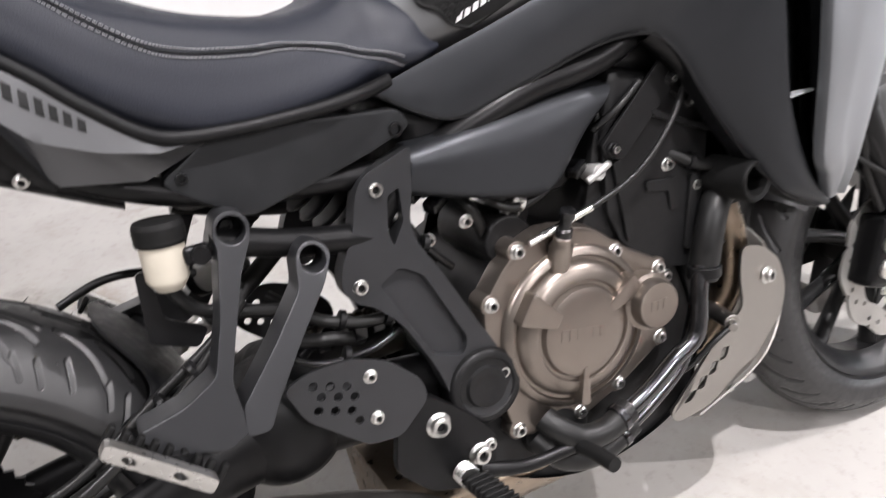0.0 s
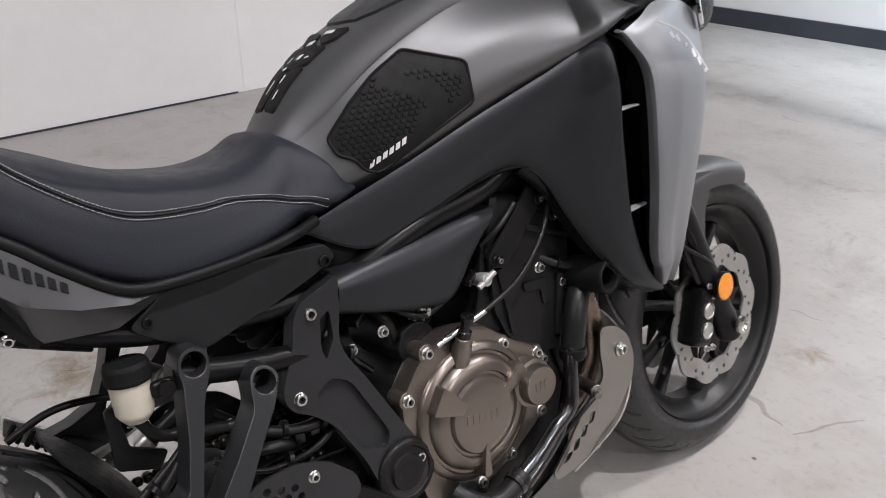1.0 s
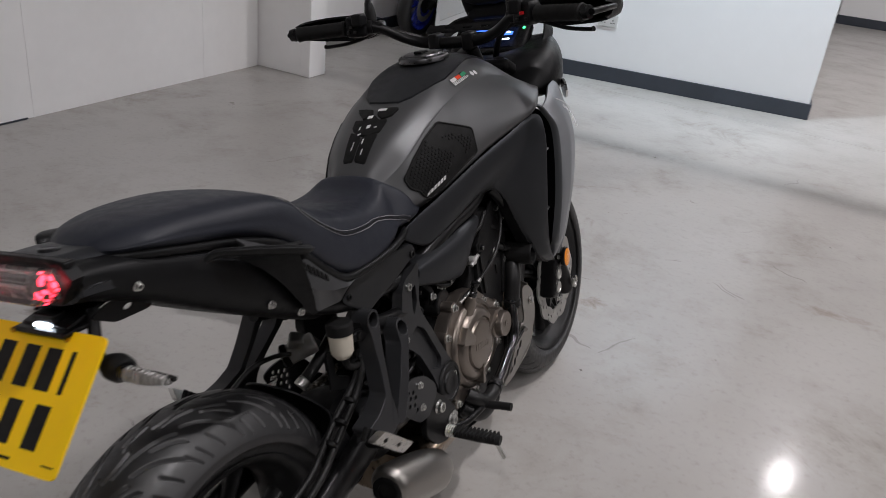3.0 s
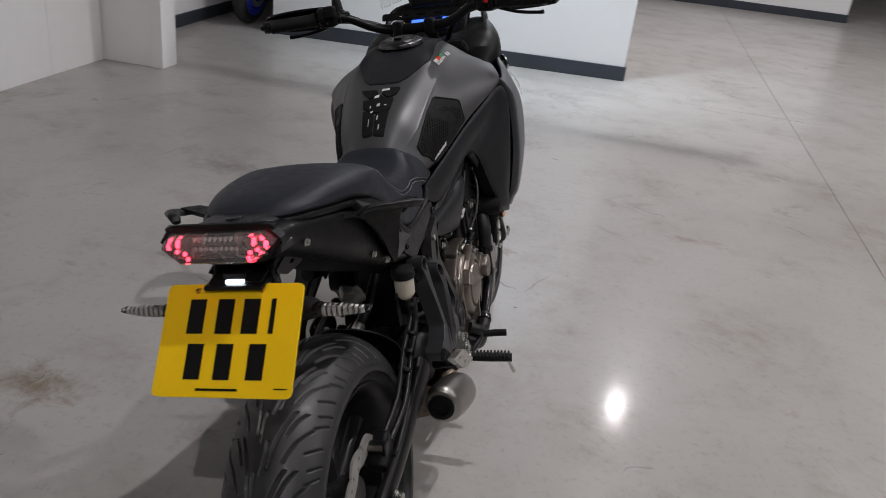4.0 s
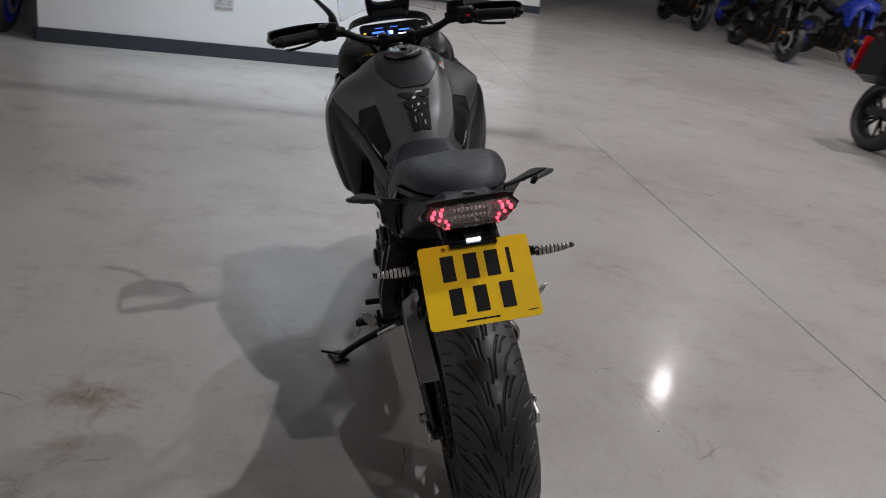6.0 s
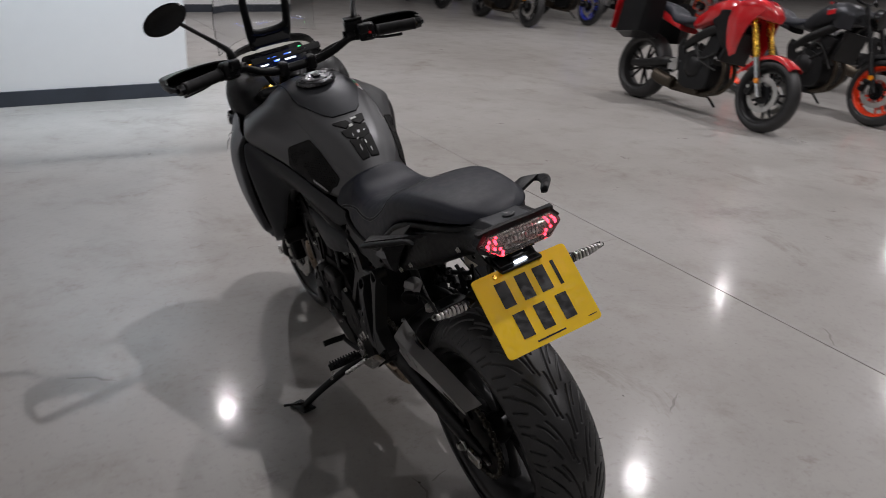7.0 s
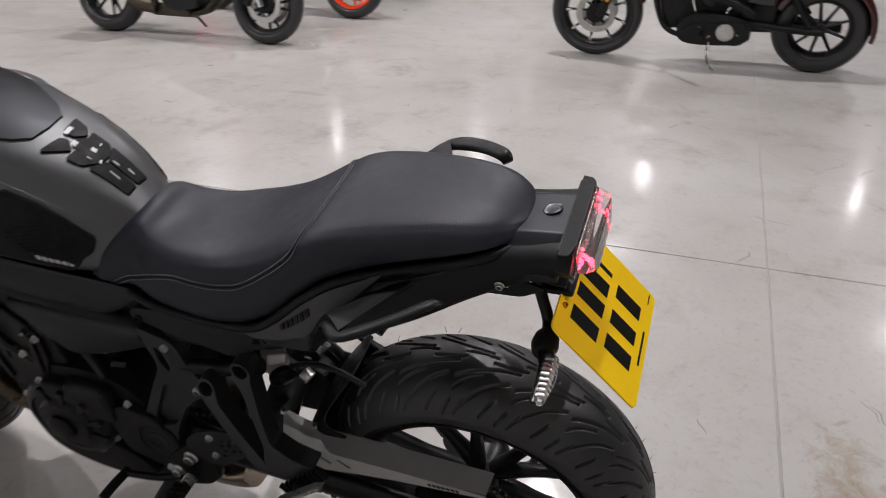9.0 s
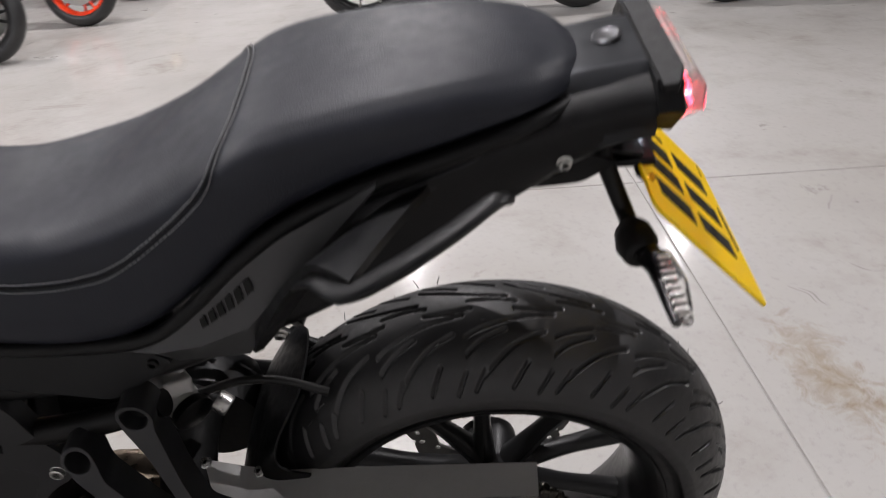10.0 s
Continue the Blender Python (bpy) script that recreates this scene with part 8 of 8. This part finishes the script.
        if style != "naked":
            fair = [[(s * 0.19, 1.00, 0.93), (s * 0.21, 1.02, 0.80), (s * 0.20, 1.06, 0.64), (s * 0.17, 1.10, 0.54)], [(s * 0.21, 1.10, 0.95), (s * 0.235, 1.12, 0.82), (s * 0.215, 1.13, 0.68), (s * 0.175, 1.13, 0.56)], [(s * 0.11, 1.28, 0.96), (s * 0.17, 1.22, 0.84), (s * 0.19, 1.18, 0.70), (s * 0.165, 1.15, 0.57)]]
            part("side_fairing", skin(fair, 18, 12, 0.004), body, ob)
            side = [[(s * 0.17, 0.80, 0.86), (s * 0.20, 0.94, 0.90), (s * 0.205, 1.02, 0.90)], [(s * 0.16, 0.82, 0.78), (s * 0.19, 0.96, 0.74), (s * 0.205, 1.03, 0.74)], [(s * 0.15, 0.86, 0.72), (s * 0.175, 0.98, 0.62), (s * 0.18, 1.06, 0.58)]]
            part("tank_side_panel", skin(side, 14, 10, 0.004), PLASTIC if style == "tourer" else body, ob)
        else:
            side = [[(s * 0.16, 0.86, 0.88), (s * 0.20, 0.98, 0.90), (s * 0.17, 1.10, 0.86)], [(s * 0.16, 0.90, 0.78), (s * 0.195, 1.00, 0.76), (s * 0.17, 1.10, 0.76)]]
            part("tank_side_panel", skin(side, 14, 6, 0.004), body, ob)
    if style == "naked":
        part("headlight", lathe([(0.03, -0.05), (0.08, -0.03), (0.09, 0.03), (0.08, 0.05), (0.0, 0.058)], (0, 1.22, 0.90), (0, 1, -0.15), 28), GLOSS, ob)
    else:
        nose = [(1.02, 1.00, [(0.10, 1.0), (0.17, 0.97), (0.17, 0.90)]), (1.16, 1.04, [(0.09, 1.04), (0.15, 1.0), (0.16, 0.90)]), (1.28, 1.00, [(0.06, 1.0), (0.10, 0.97), (0.10, 0.89)]), (1.36, 0.93, [(0.03, 0.93), (0.045, 0.92), (0.04, 0.89)])]
        part("nose_fairing", loft(half_rings(nose, 0.02), 18, 32), body, ob)
        part("windscreen", skin([[(-0.14, 1.20, 1.06), (0, 1.26, 1.07), (0.14, 1.20, 1.06)], [(-0.11, 1.08, 1.30), (0, 1.13, 1.34), (0.11, 1.08, 1.30)]], 14, 8, 0.003), SMOKE, ob).visible_shadow = False
    for k in range(10):
        p = Vector((r.choice((-1, 1)) * r.uniform(0.09, 0.14), r.uniform(0.55, 1.0), r.uniform(0.35, 0.72)))
        bolt(p, (1 if p.x > 0 else -1, 0, 0), r.uniform(0.006, 0.010), ob, ZINC if r.random() < 0.6 else BIKE_BLACK)
    for k in range(4):
        s = r.choice((-1, 1))
        part("hose", tube([(s * 0.12, r.uniform(0.6, 0.7), r.uniform(0.5, 0.65)), (s * 0.15, r.uniform(0.75, 0.85), r.uniform(0.45, 0.65)), (s * 0.12, r.uniform(0.9, 1.0), r.uniform(0.4, 0.6))], 0.011, 8, 14), HOSE, ob)
    return ob


LEFT_LEAN = -10.5


def parked(x, y, heading, lean=LEFT_LEAN):
    """A pose with the rear tyre on the floor at x, y; heading in degrees from +y."""
    return pose(x, y, 0.0, 0, 0, heading) @ pose(0, 0, 0, 0, lean, 0)


red = road_bike(parked(4.42, 4.28, 180), "glossy red touring motorcycle with gold forks and black panniers", RED_PAINT, RIM_BLACK, GOLD, "tourer", 3, fender_mat=RED_PAINT)
for s in (1, -1):
    case = part("pannier", loft([[(s * 0.14, v0, 0.52), (s * 0.14, v0 + 0.02, 0.90), (s * 0.14, v1, 0.93), (s * 0.14, v1, 0.56)] if k == 0 else [(s * (0.14 + 0.19 * k), v0 + 0.03, 0.56), (s * (0.14 + 0.19 * k), v0 + 0.05, 0.87), (s * (0.14 + 0.19 * k), v1 - 0.03, 0.90), (s * (0.14 + 0.19 * k), v1 - 0.05, 0.60)] for k, v0, v1 in ((0, -0.24, 0.20), (0.7, -0.24, 0.20), (1, -0.20, 0.17))], 12), PLASTIC, red, "black hard pannier with a red edge", sharp=30)
    part("red_edge", box((s * 0.285, -0.225, 0.73), (0.12, 0.012, 0.30), 0.005), RED_PAINT, case)
naked = road_bike(parked(5.70, 4.13, 180), "dark grey naked motorcycle with bright orange-red wheels", PANEL, ORANGE_PAINT, METAL_BLACK, "naked", 5, rim_rear=ORANGE_PAINT, tank_mat=PANEL)
part("tank_stripe", skin([[(0.185, 0.82, 0.90), (0.190, 0.90, 0.93)], [(0.190, 0.83, 0.86), (0.197, 0.90, 0.88)]], 6, 4, 0.003), RED_PAINT, naked)
dark = road_bike(parked(6.97, 4.13, 180), "black adventure motorcycle with black wheels and amber reflectors", DARK_PAINT, RIM_BLACK, CHROME, "tourer", 7)
gold = road_bike(parked(8.41, 4.13, 180), "black motorcycle with gold forks and dark red rims", DARK_PAINT, surface("dark_red_rim", (0.12, 0.012, 0.02), 0.3), GOLD, "naked", 9)
blue = road_bike(parked(9.92, 4.18, 180), "black motorcycle with dark blue rims", DARK_PAINT, surface("navy_rim", (0.015, 0.018, 0.06), 0.3), CHROME, "naked", 11)
grey_rim = road_bike(parked(11.34, 4.16, 180), "black motorcycle with silver-grey wheels", DARK_PAINT, surface("silver_rim", (0.30, 0.30, 0.30), 0.35, metal=0.6), METAL_BLACK, "naked", 13)
scrambler = road_bike(parked(12.9, 4.22, 180), "red and black motorcycle with bronze rims", DARK_PAINT, surface("bronze_rim", (0.25, 0.17, 0.10), 0.4, metal=0.5), METAL_BLACK, "naked", 15, fender_mat=RED_PAINT, tank_mat=RED_PAINT)
copy_thing(scrambler, parked(14.2, 4.25, 180))
copy_thing(grey_rim, parked(15.6, 4.25, 180))
# second row, farther back
sport = road_bike(parked(8.02, 11.0, 180), "blue and black sports motorcycle with blue rims", BLUE_PAINT, BLUE_RIM, surface("blue_fork", (0.05, 0.10, 0.5), 0.3, metal=0.6), "sport", 17, group="motorcycles in the far row")
for source, x, y in ((dark, 6.66, 10.83), (dark, 6.57, 13.55), (gold, 9.4, 11.0), (sport, 7.9, 13.7), (naked, 10.8, 11.1), (grey_rim, 12.2, 11.1)):
    far = copy_thing(source, parked(x, y, 180))
    far["group"] = "motorcycles in the far row"
near_wall = copy_thing(sport, parked(-2.86, 6.75, 180, -8))
tagged(near_wall, "blue and black sports motorcycle beside the display wall", "motorcycle", "motorcycles in the far row")


def cruiser(m, label, paint, seed):
    """A low cruiser with a tall cast front wheel, a V-twin engine and black exhausts."""
    ob = thing("motorcycle", m, label, "motorcycle", "cruisers")
    base = 1.52
    rear, front = Vector((0, 0, 0.315)), Vector((0, base + 0.02, 0.335))
    plain_wheel("rear_wheel", rear, 0.318, 0.15, 0.205, RIM_BLACK, 9, ob, thin=1.0)
    wheel_f = plain_wheel("front_wheel", front, 0.335, 0.10, 0.245, RIM_BLACK, 9, ob, 0.145, thin=0.8)
    for k in range(9):
        a = 2 * math.pi * k / 9
        part("polished_spoke_face", tube([(-0.022, 0.185 * math.cos(a), 0.185 * math.sin(a)), (-0.022, 0.226 * math.cos(a), 0.226 * math.sin(a))], [0.005, 0.010], 6, 6), ALLOY, wheel_f)
    axis = Vector((0, -0.48, 0.877))
    for s in (1, -1):
        foot = front + Vector((s * 0.095, -0.02, 0))
        part("fork_leg", rod(foot, foot + axis * 0.40, 0.030, 0.030, 16), BIKE_BLACK, ob)
        part("fork_tube", rod(foot + axis * 0.38, foot + axis * 0.78, 0.021, n=16), CHROME, ob)
        part("amber_reflector", box(tuple(foot + axis * 0.16 + Vector((s * 0.036, 0, 0))), (0.008, 0.022, 0.075), 0.003, (28, 0, 0)), AMBER, ob)
        part("swinging_arm", tube([(s * 0.12, 0.55, 0.36), (s * 0.12, 0.25, 0.33), (s * 0.11, 0.0, 0.315)], 0.025, 10, 14), BIKE_BLACK, ob)
        part("shock_absorber", rod((s * 0.13, 0.08, 0.36), (s * 0.13, 0.26, 0.62), 0.024), BIKE_BLACK, ob)
        part("frame_tube", tube([(s * 0.10, 0.50, 0.25), (s * 0.11, 0.95, 0.24), (s * 0.08, 1.10, 0.40), (s * 0.03, 1.16, 0.72)], 0.018, 10, 24), BIKE_BLACK, ob)
        part("frame_tube", tube([(s * 0.10, 0.45, 0.30), (s * 0.10, 0.42, 0.52), (s * 0.06, 0.70, 0.64), (s * 0.03, 1.14, 0.78)], 0.018, 10, 24), BIKE_BLACK, ob)
    fend = [[(u, front.y + q * math.cos(a), front.z + q * math.sin(a)) for a in np.linspace(radians(60), radians(165), 12)] for u, q in ((-0.066, 0.325), (-0.05, 0.352), (0, 0.36), (0.05, 0.352), (0.066, 0.325))]
    part("front_mudguard", skin(fend, 18, 12, 0.004), paint, ob)
    fend = [[(u, rear.y + q * math.cos(a), rear.z + q * math.sin(a)) for a in np.linspace(radians(25), radians(190), 14)] for u, q in ((-0.095, 0.31), (-0.08, 0.345), (0, 0.355), (0.08, 0.345), (0.095, 0.31))]
    part("rear_mudguard", skin(fend, 22, 12, 0.004), paint, ob)
    part("crankcase", loft([[(u, v, w) for v, w in [(0.48, 0.22), (0.66, 0.185), (0.90, 0.195), (0.95, 0.30), (0.86, 0.39), (0.60, 0.40), (0.46, 0.34)]] for u in (-0.14, -0.11, 0.11, 0.14)], 8, 36), BIKE_ENGINE, ob)
    part("engine_case", box((0, 0.76, 0.47), (0.145, 0.52, 0.36), 0.03), BIKE_ENGINE, ob)
    part("battery_cover", box((0, 0.42, 0.47), (0.21, 0.24, 0.30), 0.03), BIKE_BLACK, ob)
    part("regulator_cover", box((0, 1.03, 0.44), (0.15, 0.12, 0.38), 0.03, (-16, 0, 0)), BIKE_BLACK, ob)
    part("horn_cover", lathe([(0.06, 0), (0.06, 0.03), (0.045, 0.045), (0, 0.05)], (-0.085, 0.74, 0.50), (-1, 0, 0), 24), BIKE_BLACK, ob)
    for lean, y in ((-22, 0.80), (22, 0.64)):
        jug = part("cylinder", moved(box((0, 0, 0.10), (0.13, 0.12, 0.20), 0.01), pose(0, y, 0.36, lean, 0, 0)), BIKE_ENGINE, ob)
        for k in range(8):
            part("cooling_fin", moved(box((0, 0, 0.05 + 0.018 * k), (0.165, 0.155, 0.005), 0.002, segments=1), pose(0, y, 0.36, lean, 0, 0)), BIKE_ENGINE, jug)
        part("rocker_cover", moved(box((0, 0, 0.225), (0.15, 0.14, 0.06), 0.02), pose(0, y, 0.36, lean, 0, 0)), BIKE_BLACK, jug)
        part("push_rod_tube", moved(rod((-0.085, 0.02, 0.0), (-0.085, 0.0, 0.20), 0.010, n=10), pose(0, y, 0.34, lean, 0, 0)), CHROME, jug)
    for s in (1, -1):
        part("round_cover", lathe([(0.062, 0), (0.062, 0.015), (0.055, 0.022), (0.0, 0.026)], (s * 0.142, 0.62, 0.285), (s, 0, 0), 32), ALLOY, ob)
        part("primary_cover", side_plate(outline([(0.44, 0.25), (0.50, 0.36), (0.85, 0.34), (0.93, 0.28), (0.88, 0.20), (0.52, 0.19)], rounding=0.03), 0.12, 0.03, bevel=0.008) if s > 0 else mirrored(side_plate(outline([(0.44, 0.25), (0.50, 0.36), (0.85, 0.34), (0.93, 0.28), (0.88, 0.20), (0.52, 0.19)], rounding=0.03), 0.12, 0.03, bevel=0.008)), BIKE_ENGINE, ob)
        part("footrest", tube([(s * 0.14, 0.78, 0.27), (s * 0.27, 0.76, 0.28)], 0.015, 8, 6), SOFT_RUBBER, ob)
        part("rubber_band", tube([(s * 0.15, 0.45, 0.42), (s * 0.16, 0.60, 0.50), (s * 0.14, 0.72, 0.52)], 0.03, 10, 14), BIKE_ENGINE, ob)
    part("exhaust_pipe", tube([(0.10, 0.86, 0.50), (0.15, 0.92, 0.36), (0.15, 0.70, 0.24), (0.15, 0.30, 0.25), (0.15, -0.15, 0.28)], [0.025, 0.025, 0.03, 0.042, 0.042], 12, 36), BIKE_BLACK, ob)
    tank = [(0.62, 0.72, [(0.04, 0.72), (0.07, 0.70), (0.08, 0.66)]), (0.76, 0.80, [(0.07, 0.79), (0.115, 0.75), (0.12, 0.68)]), (0.94, 0.83, [(0.08, 0.82), (0.13, 0.77), (0.13, 0.70)]), (1.08, 0.82, [(0.05, 0.81), (0.09, 0.78), (0.10, 0.72)]), (1.13, 0.79, [(0.03, 0.785), (0.05, 0.77), (0.05, 0.74)])]
    part("fuel_tank", loft(half_rings(tank, 0.03), 24, 40), paint, ob, sharp=60)
    seat_rings = [(0.66, 0.70, [(0.05, 0.70), (0.09, 0.68), (0.10, 0.64)]), (0.48, 0.68, [(0.09, 0.68), (0.14, 0.67), (0.15, 0.62)]), (0.30, 0.70, [(0.09, 0.70), (0.14, 0.68), (0.14, 0.63)]), (0.15, 0.745, [(0.05, 0.745), (0.08, 0.73), (0.08, 0.69)])]
    part("seat", loft(half_rings(seat_rings, 0.02), 20, 36), SEAT, ob, sharp=70)
    part("side_panel", box((0, 0.42, 0.55), (0.25, 0.20, 0.16), 0.03), DARK_PAINT, ob)
    part("headlight", lathe([(0.02, -0.06), (0.075, -0.03), (0.085, 0.02), (0.075, 0.04), (0, 0.05)], (0, 1.33, 0.83), (0, 1, -0.05), 28), DARK_PAINT, ob)
    part("handlebar", tube([(-0.36, 0.93, 1.02), (-0.22, 1.03, 1.03), (-0.08, 1.13, 0.93), (0.08, 1.13, 0.93), (0.22, 1.03, 1.03), (0.36, 0.93, 1.02)], 0.013, 10, 40), BIKE_BLACK, ob)
    part("side_stand", tube([(-0.13, 0.72, 0.22), (-0.20, 0.72, 0.13), (-0.27, 0.69, 0.07), (-0.29, 0.66, 0.052)], [0.012, 0.010, 0.009, 0.012], 8, 16), CHROME, ob)
    r = random.Random(seed)
    for k in range(10):
        p = Vector((r.choice((-1, 1)) * 0.145, r.uniform(0.5, 0.9), r.uniform(0.22, 0.36)))
        bolt(p, (1 if p.x > 0 else -1, 0, 0), 0.008, ob, CHROME)
    return ob


low = cruiser(parked(5.04, -1.19, 0, -9), "black and maroon cruiser motorcycle with cast wheels", MAROON, 2)
cruiser(parked(4.80, -3.72, 0, -9), "black cruiser motorcycle parked behind another", DARK_PAINT, 4)

# ---- loose things at the far side ----
rack = thing("storage_rack", pose(-2.95, 9.2, 0, 0, 0, 0), "steel rack with plywood shelves and boxes", "shelf")
for sx in (0, 0.9):
    for sy in (0, 0.5):
        part("upright", box((sx, sy, 0.9), (0.04, 0.04, 1.8), 0.004), STEEL_GREY, rack)
for z in (0.25, 0.85, 1.45):
    part("shelf", box((0.45, 0.25, z), (0.94, 0.54, 0.03), 0.004), WOOD, rack)
for x, y, z, sx, sy, sz, mt, nm in ((-2.72, 9.42, 1.02, 0.30, 0.35, 0.30, WOOD, "brown cardboard box on the rack"), (-2.35, 9.40, 1.06, 0.26, 0.3, 0.38, BLUE_PAINT, "blue plastic crate on the rack"), (-2.60, 9.42, 0.40, 0.5, 0.36, 0.26, WHITE_PLASTIC, "white carton on the rack")):
    tagged(part("storage_box", box((x, y, z), (sx, sy, sz), 0.008), mt), nm, "box")
